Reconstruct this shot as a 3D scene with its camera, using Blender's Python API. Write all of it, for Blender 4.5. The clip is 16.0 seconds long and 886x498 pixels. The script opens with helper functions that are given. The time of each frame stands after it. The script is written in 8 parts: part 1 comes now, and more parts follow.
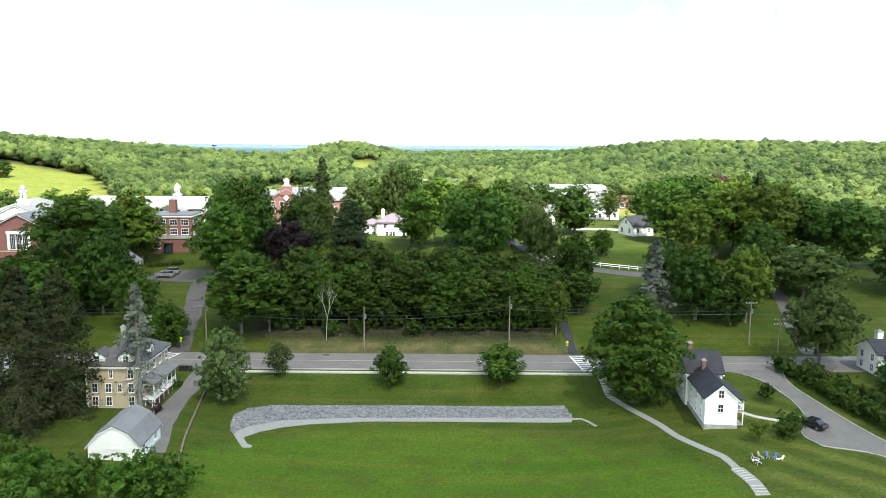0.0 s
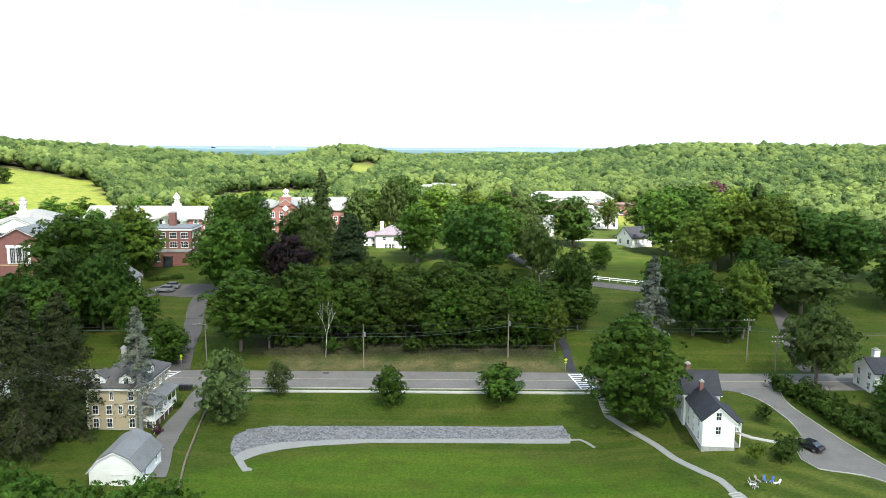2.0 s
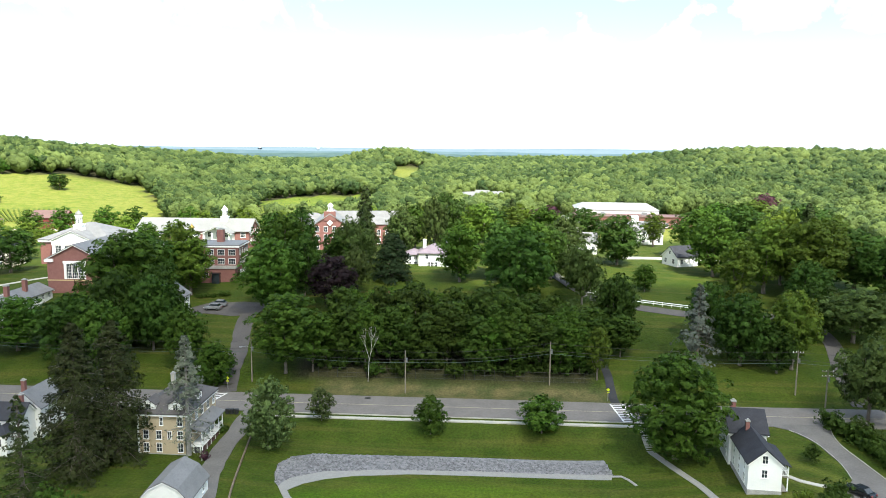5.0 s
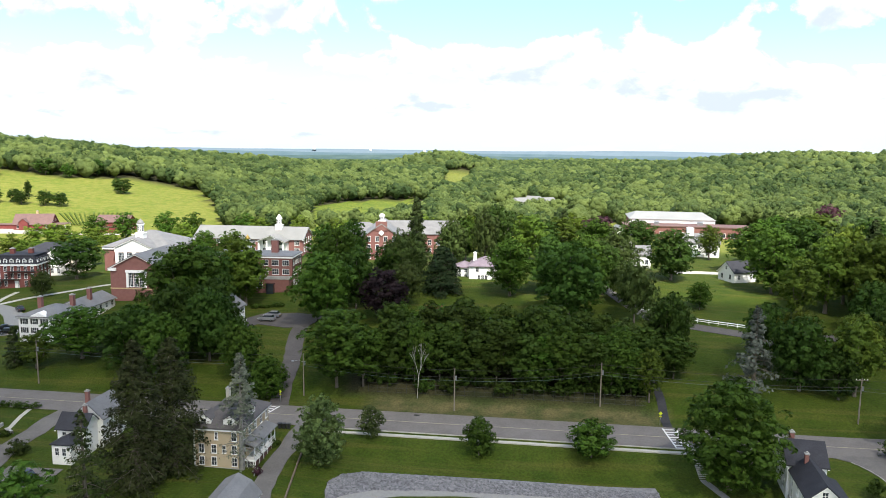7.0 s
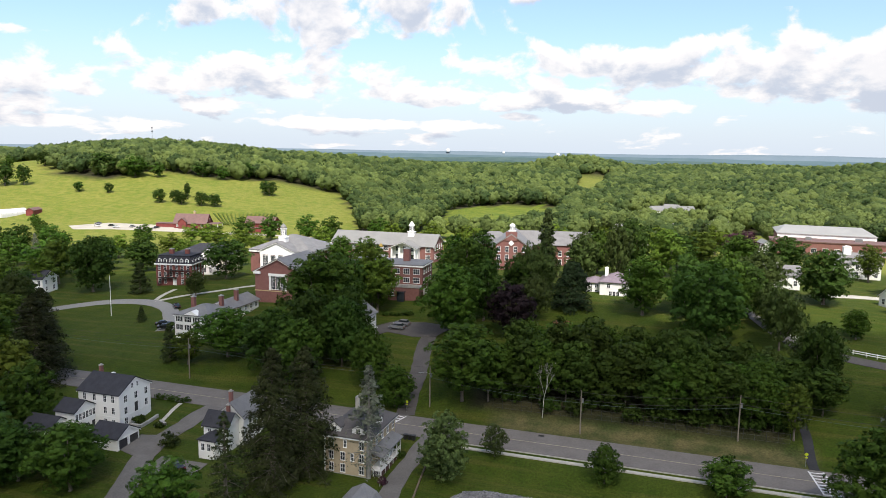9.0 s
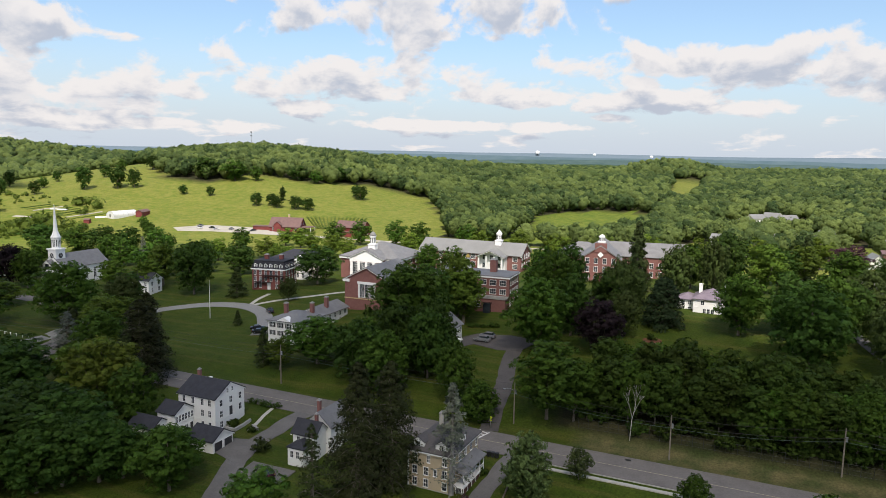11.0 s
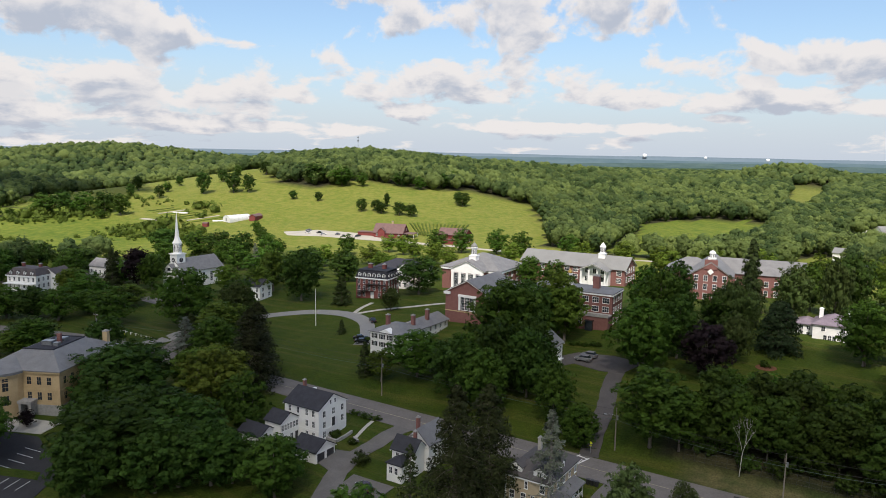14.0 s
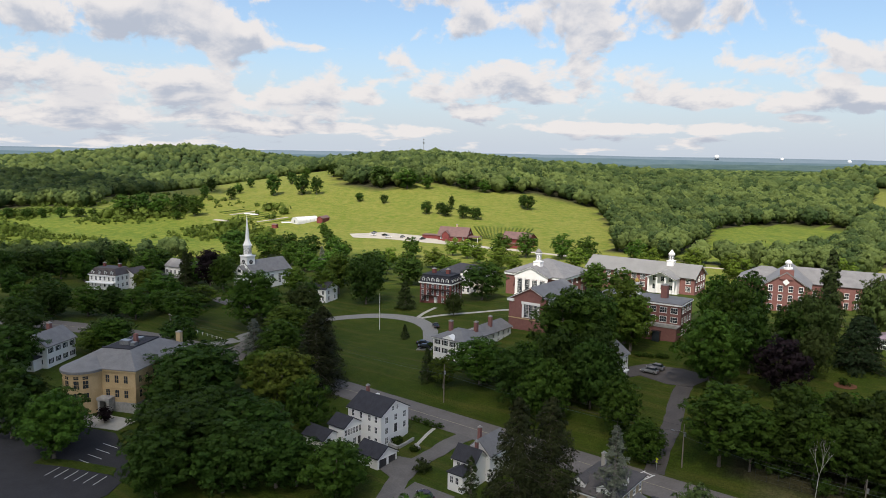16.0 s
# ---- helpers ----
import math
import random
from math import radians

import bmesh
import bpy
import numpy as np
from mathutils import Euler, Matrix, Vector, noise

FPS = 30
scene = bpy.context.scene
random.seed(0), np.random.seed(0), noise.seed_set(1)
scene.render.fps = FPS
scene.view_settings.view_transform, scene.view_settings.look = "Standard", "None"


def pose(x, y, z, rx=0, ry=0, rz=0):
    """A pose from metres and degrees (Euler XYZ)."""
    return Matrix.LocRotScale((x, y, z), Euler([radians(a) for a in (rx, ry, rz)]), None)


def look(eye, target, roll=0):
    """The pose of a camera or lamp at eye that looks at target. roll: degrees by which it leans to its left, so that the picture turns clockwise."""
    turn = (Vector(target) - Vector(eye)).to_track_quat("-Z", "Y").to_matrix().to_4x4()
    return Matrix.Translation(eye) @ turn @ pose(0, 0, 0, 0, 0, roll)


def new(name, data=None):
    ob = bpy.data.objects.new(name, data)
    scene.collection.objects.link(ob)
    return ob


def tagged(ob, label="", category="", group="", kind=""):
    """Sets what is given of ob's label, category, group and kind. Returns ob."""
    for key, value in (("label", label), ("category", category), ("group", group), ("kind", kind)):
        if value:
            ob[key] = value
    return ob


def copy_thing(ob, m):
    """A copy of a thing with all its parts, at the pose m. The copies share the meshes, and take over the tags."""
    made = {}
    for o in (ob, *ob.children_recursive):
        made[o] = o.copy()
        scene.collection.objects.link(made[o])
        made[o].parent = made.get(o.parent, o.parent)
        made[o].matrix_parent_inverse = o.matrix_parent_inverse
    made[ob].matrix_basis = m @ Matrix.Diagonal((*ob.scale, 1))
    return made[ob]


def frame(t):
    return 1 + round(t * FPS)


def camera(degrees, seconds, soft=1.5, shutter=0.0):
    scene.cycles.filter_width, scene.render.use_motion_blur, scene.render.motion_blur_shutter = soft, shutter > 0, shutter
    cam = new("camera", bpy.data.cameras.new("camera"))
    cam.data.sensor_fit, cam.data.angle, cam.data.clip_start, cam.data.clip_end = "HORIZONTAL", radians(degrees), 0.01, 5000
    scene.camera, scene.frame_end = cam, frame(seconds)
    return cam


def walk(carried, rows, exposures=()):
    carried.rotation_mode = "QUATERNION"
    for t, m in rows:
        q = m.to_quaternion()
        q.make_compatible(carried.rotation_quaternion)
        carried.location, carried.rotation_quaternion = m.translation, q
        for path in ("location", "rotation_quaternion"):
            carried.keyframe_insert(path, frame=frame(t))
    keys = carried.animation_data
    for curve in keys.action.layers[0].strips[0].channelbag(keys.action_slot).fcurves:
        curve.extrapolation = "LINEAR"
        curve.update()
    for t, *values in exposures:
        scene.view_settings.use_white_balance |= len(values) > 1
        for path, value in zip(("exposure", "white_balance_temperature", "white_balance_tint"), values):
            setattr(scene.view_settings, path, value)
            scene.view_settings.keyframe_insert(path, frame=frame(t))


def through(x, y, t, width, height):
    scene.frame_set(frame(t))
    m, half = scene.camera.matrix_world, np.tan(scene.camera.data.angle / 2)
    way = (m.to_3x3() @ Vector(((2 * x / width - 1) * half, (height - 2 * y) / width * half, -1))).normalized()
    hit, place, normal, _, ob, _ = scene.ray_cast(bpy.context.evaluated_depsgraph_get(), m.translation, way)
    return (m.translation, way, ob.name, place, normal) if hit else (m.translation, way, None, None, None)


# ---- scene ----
# ---------------------------------------------------------------- camera
cam = camera(63.24, 16.0, soft=0.75)
# seconds, x, y, z, yaw, pitch, roll
PATH = [
    (0.0, 0.00, -0.00, 42.34, -0.00, -7.99, -0.48),
    (0.5, -0.00, -0.06, 43.22, -0.03, -7.97, -0.47),
    (1.0, 0.01, -0.10, 44.11, -0.04, -7.95, -0.45),
    (1.5, -0.01, -0.13, 45.01, -0.06, -7.94, -0.43),
    (2.0, -0.00, -0.14, 45.98, -0.08, -7.92, -0.43),
    (2.5, -0.06, -0.13, 46.95, 0.04, -7.92, -0.44),
    (3.0, -0.10, -0.10, 47.92, 0.90, -7.91, -0.47),
    (3.5, -0.10, -0.04, 48.87, 1.68, -7.90, -0.50),
    (4.0, -0.09, 0.01, 49.75, 2.36, -7.90, -0.52),
    (6.5, -0.14, 0.29, 54.32, 5.58, -7.84, -0.59),
    (7.0, -0.21, 0.44, 55.14, 7.39, -7.82, -0.63),
    (7.5, -0.18, 0.74, 55.88, 10.68, -7.81, -0.71),
    (8.0, -0.19, 1.04, 56.62, 13.56, -7.80, -0.79),
    (8.5, -0.21, 1.27, 57.38, 15.83, -7.80, -0.86),
    (9.0, -0.28, 1.47, 58.17, 17.86, -7.80, -0.93),
    (9.5, -0.34, 1.64, 58.95, 19.74, -7.79, -0.97),
    (10.0, -0.38, 1.82, 59.70, 21.48, -7.79, -0.99),
    (12.5, -0.63, 2.48, 63.04, 28.50, -7.75, -0.99),
    (13.0, -0.78, 2.61, 63.66, 29.49, -7.74, -0.99),
    (13.5, -0.92, 2.77, 64.25, 31.99, -7.74, -1.00),
    (14.0, -1.01, 2.93, 64.75, 32.99, -7.74, -0.99),
    (14.5, -1.12, 3.05, 65.15, 33.12, -7.75, -0.97),
    (15.0, -1.21, 3.20, 65.54, 35.37, -7.75, -0.96),
    (15.5, -1.28, 3.38, 65.96, 37.27, -7.75, -0.95),
    (16.0, -1.32, 3.55, 66.39, 38.14, -7.75, -0.95),
]
walk(cam, [(t, pose(x, y, z, 90 + pitch, roll, yaw)) for t, x, y, z, yaw, pitch, roll in PATH],
     exposures=[(0, 1.26, 6450, 3), (4, 1.2, 6450, 3), (7, 0.7, 6500, 10), (10, 0.1, 6600, 14), (12.5, -0.08, 6600, 14), (16, -0.08, 6600, 14)])
# ---------------------------------------------------------------- sky and sun
SUN_UP, SUN_FROM = 54.0, (0.42, -0.9)          # degrees above the horizon; plan direction towards the sun
sun_data = bpy.data.lights.new("sun", "SUN")
sun_data.energy, sun_data.angle, sun_data.color = 5.0, radians(0.6), (1.0, 0.95, 0.86)
sun = new("sun", sun_data)
sun.matrix_world = look((SUN_FROM[0] * 60, SUN_FROM[1] * 60, 60 * math.tan(radians(SUN_UP))), (0, 0, 0))

world = bpy.data.worlds.new("sky")
scene.world = world
world.use_nodes = True
wn, wl = world.node_tree.nodes, world.node_tree.links
wn.clear()


def wnode(kind, **values):
    n = wn.new(kind)
    for key, value in values.items():
        n.inputs[key].default_value = value
    return n


def wmath(op, a, b=None, clamp=False):
    n = wn.new("ShaderNodeMath")
    n.operation, n.use_clamp = op, clamp
    for i, v in enumerate((a, b)):
        if v is None:
            continue
        if isinstance(v, (int, float)):
            n.inputs[i].default_value = v
        else:
            wl.new(v, n.inputs[i])
    return n.outputs[0]


sky = wn.new("ShaderNodeTexSky")
sky.sky_type, sky.sun_disc = "NISHITA", False
sky.sun_elevation, sky.sun_rotation = radians(SUN_UP), math.atan2(SUN_FROM[0], SUN_FROM[1])
sky.air_density, sky.dust_density, sky.ozone_density = 1.0, 1.5, 1.0
coord = wn.new("ShaderNodeTexCoord")
split = wn.new("ShaderNodeSeparateXYZ")
wl.new(coord.outputs["Generated"], split.inputs[0])
sx, sy, sz = split.outputs
azimuth = wmath("ARCTAN2", sx, sy)
elevation = wmath("ARCSINE", sz)


# cumulus: azimuth and height of the middle, half-width and half-height, in radians
BANKS = [(-0.732, 0.203, 0.149, 0.03), (-0.551, 0.19, 0.22, 0.049), (-0.343, 0.169, 0.149, 0.041), (-1.109, 0.161, 0.204, 0.043), (-1.008, 0.077, 0.291, 0.041), (-1.177, 0.101, 0.118, 0.035), (-0.49, 0.091, 0.212, 0.036), (-0.606, 0.053, 0.086, 0.014), (-0.322, 0.075, 0.094, 0.017), (-0.184, 0.089, 0.038, 0.016), (-0.181, 0.068, 0.059, 0.011), (-0.209, 0.046, 0.031, 0.007), (-1.076, 0.036, 0.236, 0.017), (-0.84, 0.027, 0.22, 0.009)]
BANKS_MORE = [(-1.021, 0.15, 0.236, 0.042), (-0.504, 0.17, 0.27, 0.036), (-0.437, 0.034, 0.204, 0.008), (0.006, 0.123, 0.079, 0.038), (-0.15, 0.132, 0.035, 0.02), (-0.034, 0.059, 0.075, 0.013), (-0.16, 0.212, 0.039, 0.016), (0.215, 0.104, 0.075, 0.035), (0.139, 0.214, 0.118, 0.016), (-0.174, 0.069, 0.11, 0.016), (0.145, 0.211, 0.11, 0.02), (0.512, 0.174, 0.196, 0.047), (-0.027, 0.125, 0.393, 0.031), (0.351, 0.085, 0.33, 0.031), (-0.204, 0.201, 0.031, 0.016)]


CLEARINGS = [(-0.07, 0.18, 0.16, 0.05), (-0.82, 0.165, 0.13, 0.032), (0.41, 0.126, 0.08, 0.022), (-0.366, 0.13, 0.061, 0.01), (0.5, 0.128, 0.04, 0.016), (0.088, 0.19, 0.089, 0.012)]


def cloud_field(lift):
    """Density of the cumulus in the direction asked for, read a little higher up by lift (radians)."""
    el = wmath("ADD", elevation, lift)
    up = wmath("MAXIMUM", wmath("ADD", el, 0.055), 0.02)
    join = wn.new("ShaderNodeCombineXYZ")
    wl.new(wmath("MULTIPLY", azimuth, 13.0), join.inputs[0])
    wl.new(wmath("MULTIPLY", wmath("LOGARITHM", up, 2.718), 3.3), join.inputs[1])
    join.inputs[2].default_value = 3.7
    big = wnode("ShaderNodeTexNoise", Scale=1.0, Detail=8.0, Roughness=0.56, Distortion=0.2)
    wl.new(join.outputs[0], big.inputs["Vector"])
    total = wmath("MULTIPLY", wmath("SUBTRACT", wmath("ABSOLUTE", azimuth), 1.3), 0.5)     # behind the view the deck goes on by itself
    for a, e, wide, tall in BANKS + BANKS_MORE:
        u = wmath("DIVIDE", wmath("SUBTRACT", azimuth, a), wide)
        v = wmath("DIVIDE", wmath("SUBTRACT", el, e), tall)
        q = wmath("SUBTRACT", 1.0, wmath("ADD", wmath("MULTIPLY", u, u), wmath("MULTIPLY", v, v)))
        total = wmath("MAXIMUM", total, q)
    for a, e, wide, tall in CLEARINGS:
        u = wmath("DIVIDE", wmath("SUBTRACT", azimuth, a), wide)
        v = wmath("DIVIDE", wmath("SUBTRACT", el, e), tall)
        q = wmath("MAXIMUM", wmath("SUBTRACT", 1.0, wmath("ADD", wmath("MULTIPLY", u, u), wmath("MULTIPLY", v, v))), 0.0)
        total = wmath("SUBTRACT", total, wmath("MULTIPLY", q, 2.6))
    lumps = wmath("MULTIPLY", wmath("SUBTRACT", big.outputs["Fac"], 0.5), 5.2)
    return wmath("ADD", wmath("MULTIPLY", wmath("MAXIMUM", total, -1.6), 0.75), lumps)


here = cloud_field(0.0)
above = cloud_field(0.016)
below = cloud_field(-0.024)


def ramp(value, low, high):
    n = wn.new("ShaderNodeMapRange")
    n.interpolation_type = "SMOOTHSTEP"
    n.inputs["From Min"].default_value, n.inputs["From Max"].default_value = low, high
    wl.new(value, n.inputs["Value"])
    return n.outputs[0]


CLOUD_LOW, CLOUD_HIGH = -0.05, 0.5
cover = ramp(here, CLOUD_LOW, CLOUD_HIGH)
shade = wmath("MULTIPLY", ramp(above, 0.1, 1.1), wmath("SUBTRACT", 1.0, wmath("MULTIPLY", ramp(below, 0.0, 1.1), 0.72)))
tone = wn.new("ShaderNodeMix")
tone.data_type = "RGBA"
tone.inputs["A"].default_value, tone.inputs["B"].default_value = (8.8, 8.7, 8.5, 1), (5.0, 5.6, 6.5, 1)
wl.new(shade, tone.inputs["Factor"])
blue = wn.new("ShaderNodeMix")                  # thin summer haze over the blue
blue.data_type = "RGBA"
haze = ramp(elevation, 0.17, -0.01)
blue.inputs["B"].default_value = (6.6, 7.5, 8.5, 1)
wl.new(wmath("ADD", wmath("MULTIPLY", haze, 0.72), 0.12), blue.inputs["Factor"])
clear = wn.new("ShaderNodeMix")
clear.data_type, clear.blend_type = "RGBA", "MULTIPLY"
clear.inputs["Factor"].default_value = 1.0
clear.inputs["B"].default_value = (1.42, 1.69, 1.85, 1)
wl.new(sky.outputs[0], clear.inputs["A"])
wl.new(clear.outputs["Result"], blue.inputs["A"])
over = wn.new("ShaderNodeMix")
over.data_type = "RGBA"
wl.new(wmath("MULTIPLY", cover, 0.96), over.inputs["Factor"])
wl.new(blue.outputs["Result"], over.inputs["A"])
wl.new(tone.outputs["Result"], over.inputs["B"])
back = wnode("ShaderNodeBackground", Strength=0.1)
wl.new(over.outputs["Result"], back.inputs["Color"])
wout = wn.new("ShaderNodeOutputWorld")
wl.new(back.outputs[0], wout.inputs["Surface"])

# the cumulus that hides the sun from the village; it drifts behind the camera, between sun and street
CLOUD_OVER, CLOUD_HALF = (-110.0, 0.0), (600.0, 252.0)     # the shaded ground: middle and half-widths


def shading_cloud(over, half, seed, shares):
    far = 700 / math.tan(radians(SUN_UP)) / math.hypot(*SUN_FROM)
    cx, cy = over[0] + SUN_FROM[0] * far, over[1] + SUN_FROM[1] * far
    nu, nv = (150, 90) if half[0] > 400 else (60, 30)
    us, vs = np.linspace(-1.15, 1.15, nu), np.linspace(-1.15, 1.15, nv)
    verts, inside_it = [], []
    for v in vs:
        for u in us:
            edge = math.hypot(u, v) + 0.16 * noise.fractal((u * 5, v * 3, seed), 1.0, 2.0, 4)
            bulge = 60 * max(0.0, 1 - edge) ** 0.6 + 22 * noise.fractal((u * 9, v * 6, 5.0), 1.0, 2.0, 3)
            verts.append((cx + u * half[0], cy + v * half[1], 690 + bulge))
            inside_it.append(edge < 1)
    faces = []
    for j in range(nv - 1):
        for i in range(nu - 1):
            q = (j * nu + i, j * nu + i + 1, (j + 1) * nu + i + 1, (j + 1) * nu + i)
            if all(inside_it[k] for k in q):
                faces.append(q)
    me = bpy.data.meshes.new("cloud")
    me.from_pydata(verts, [], faces)
    m = bpy.data.materials.new("cloud droplets")
    m.use_nodes = True
    n, l = m.node_tree.nodes, m.node_tree.links
    d, t, mix = n.new("ShaderNodeBsdfDiffuse"), n.new("ShaderNodeBsdfTranslucent"), n.new("ShaderNodeMixShader")
    d.inputs["Color"].default_value = t.inputs["Color"].default_value = (0.97, 0.93, 0.855, 1)
    mix.inputs[0].default_value = CLOUD_THIN
    l.new(d.outputs[0], mix.inputs[1]), l.new(t.outputs[0], mix.inputs[2])
    gap, thin = n.new("ShaderNodeBsdfTransparent"), n.new("ShaderNodeMixShader")
    co, cut = n.new("ShaderNodeTexCoord"), n.new("ShaderNodeSeparateXYZ")
    l.new(co.outputs["Object"], cut.inputs[0])
    east, north, dense = n.new("ShaderNodeMapRange"), n.new("ShaderNodeMapRange"), n.new("ShaderNodeMath")
    for q, low, high in ((east, over[0] - 30 + SUN_FROM[0] * far, over[0] + 100 + SUN_FROM[0] * far), (north, 222 + SUN_FROM[1] * far, 150 + SUN_FROM[1] * far)):
        q.interpolation_type = "SMOOTHSTEP"
        q.inputs["From Min"].default_value, q.inputs["From Max"].default_value = low, high
    east.inputs["To Min"].default_value, east.inputs["To Max"].default_value = 1.0, 0.45
    l.new(cut.outputs[0], east.inputs["Value"]), l.new(cut.outputs[1], north.inputs["Value"])
    dense.operation = "MULTIPLY"
    l.new(east.outputs[0], dense.inputs[0]), l.new(north.outputs[0], dense.inputs[1])
    share = n.new("ShaderNodeMapRange")          # the share of sunlight that comes straight through: less where the cloud is deepest
    share.inputs["To Min"].default_value, share.inputs["To Max"].default_value = shares
    l.new(dense.outputs[0], share.inputs["Value"]), l.new(share.outputs[0], thin.inputs[0])
    l.new(mix.outputs[0], thin.inputs[1]), l.new(gap.outputs[0], thin.inputs[2])
    l.new(thin.outputs[0], n["Material Output"].inputs["Surface"])
    me.materials.append(m)
    tagged(new("cloud", me), "broad white summer cumulus that shades the village", "cloud", kind="stuff")


CLOUD_THIN = 0.8        # the share of light that the cloud passes on downwards
shading_cloud(CLOUD_OVER, CLOUD_HALF, 2.0, (0.3, 0.13))
shading_cloud((-930.0, 420.0), (330.0, 120.0), 8.0, (0.06, 0.06))
# ---------------------------------------------------------------- lie of the land
LAND_NEAR = [(0, 30, -4.6), (-30, 90, -3.8), (25, 95, -4.2), (0, 112, -3.6), (-36, 113, -2.6), (26, 116, -3.2),
             (-120, 139, 0), (-54, 139, 0), (0, 139, 0), (60, 139, 0.3), (120, 150, 1), (44, 106, -1.2), (64, 106, -1.4),
             (-46, 100, -1.5), (-60, 115, -1.6), (-105, 117, -1.6), (-105, 85, -4), (-73, 172, 6.5), (-73, 190, 8.6),
             (-22, 218, 15), (-25, 198, 11.4), (62, 243, 13.5), (48, 190, 9.8), (27, 156, 3), (110, 200, 9)]
LAND_CAMPUS = [(-172, 186, 3.8), (-176, 214, 7), (-140, 182, 5.5), (-135, 215, 9), (-80, 220, 12), (-190, 137, 1), (-260, 120, 2),
               (-170, 90, -1), (-283, 224, 3), (-120, 320, 8), (-62, 285, 12), (60, 380, 10), (-284, 400, 4), (-223, 480, 7)]
LAND_FAR = [(-323, 533, 19), (-385, 520, 27), (-418, 409, 11), (-590, 545, 46), (-575, 700, 50), (-700, 846, 52), (-130, 600, 2),
            (-530, 245, 2), (-140, 700, 3), (60, 700, 12), (300, 500, 18), (-480, 1030, 44), (300, 1250, 48), (-180, 1450, 34),
            (700, 900, 44), (-900, 500, 20), (-1200, 800, 50), (-60, 1000, 12), (-300, 800, 20), (400, 150, 4), (-450, 60, 0)]


# wooded hills: middle, height and half-widths
HILLS = [(-600, 690, 45, 230, 190), (-760, 900, 30, 230, 150), (-490, 1060, 27, 260, 150), (430, 1240, 37, 260, 260), (820, 1000, 36, 300, 300), (-190, 1450, 31, 110, 150),
         (-1230, 800, 48, 280, 220), (-1500, 500, 22, 300, 260), (240, 640, 12, 200, 160), (560, 620, 24, 260, 260), (-120, 1150, 4, 260, 160), (130, 1700, 20, 300, 260)]


def thin_plate(points):
    p = np.array(points, float)
    d = np.hypot(p[:, None, 0] - p[None, :, 0], p[:, None, 1] - p[None, :, 1])
    k = d ** 2 * np.log(d + 1e-9)
    q = np.c_[np.ones(len(p)), p[:, :2] / 100]
    a = np.block([[k + np.eye(len(p)) * 20.0, q], [q.T, np.zeros((3, 3))]])
    return p, np.linalg.solve(a, np.r_[p[:, 2], 0, 0, 0])


LAND, LAND_W = thin_plate(LAND_NEAR + LAND_CAMPUS + LAND_FAR)


def heights(x, y):
    """The ground's height at places given as arrays."""
    x, y = np.asarray(x, float), np.asarray(y, float)
    z = LAND_W[-3] + LAND_W[-2] * x / 100 + LAND_W[-1] * y / 100
    for (px, py, _), w in zip(LAND, LAND_W):
        d2 = (x - px) ** 2 + (y - py) ** 2
        z = z + w * d2 * 0.5 * np.log(d2 + 1e-9)
    far = np.clip((np.hypot(x + 130, y - 250) - 560) / 260, 0, 1)
    far = far * far * (3 - 2 * far)
    hills = 5 + 2.5 * np.sin(x / 130 + 1.0) * np.cos(y / 170)
    for hx, hy, top, wide, deep in HILLS:
        hills = hills + top * np.exp(-((x - hx) / wide) ** 2 - ((y - hy) / deep) ** 2)
    z = z * (1 - far) + hills * far - 8.5 * np.exp(-((x + 715) / 165) ** 2 - ((y - 545) / 165) ** 2)      # a saddle beside the meadow's crest
    # the main road lies level across its width, with banks falling from it
    c = 139.2 + 0.0011 * np.clip(x - 60, 0, 300) ** 2
    t = np.clip((np.abs(y - c) - 7.5) / 7, 0, 1)
    t = np.maximum(t * t * (3 - 2 * t), np.clip((-190 - x) / 30, 0, 1))
    return z * t + (1 - t) * 0.05


def height(x, y):
    return float(heights(x, y))
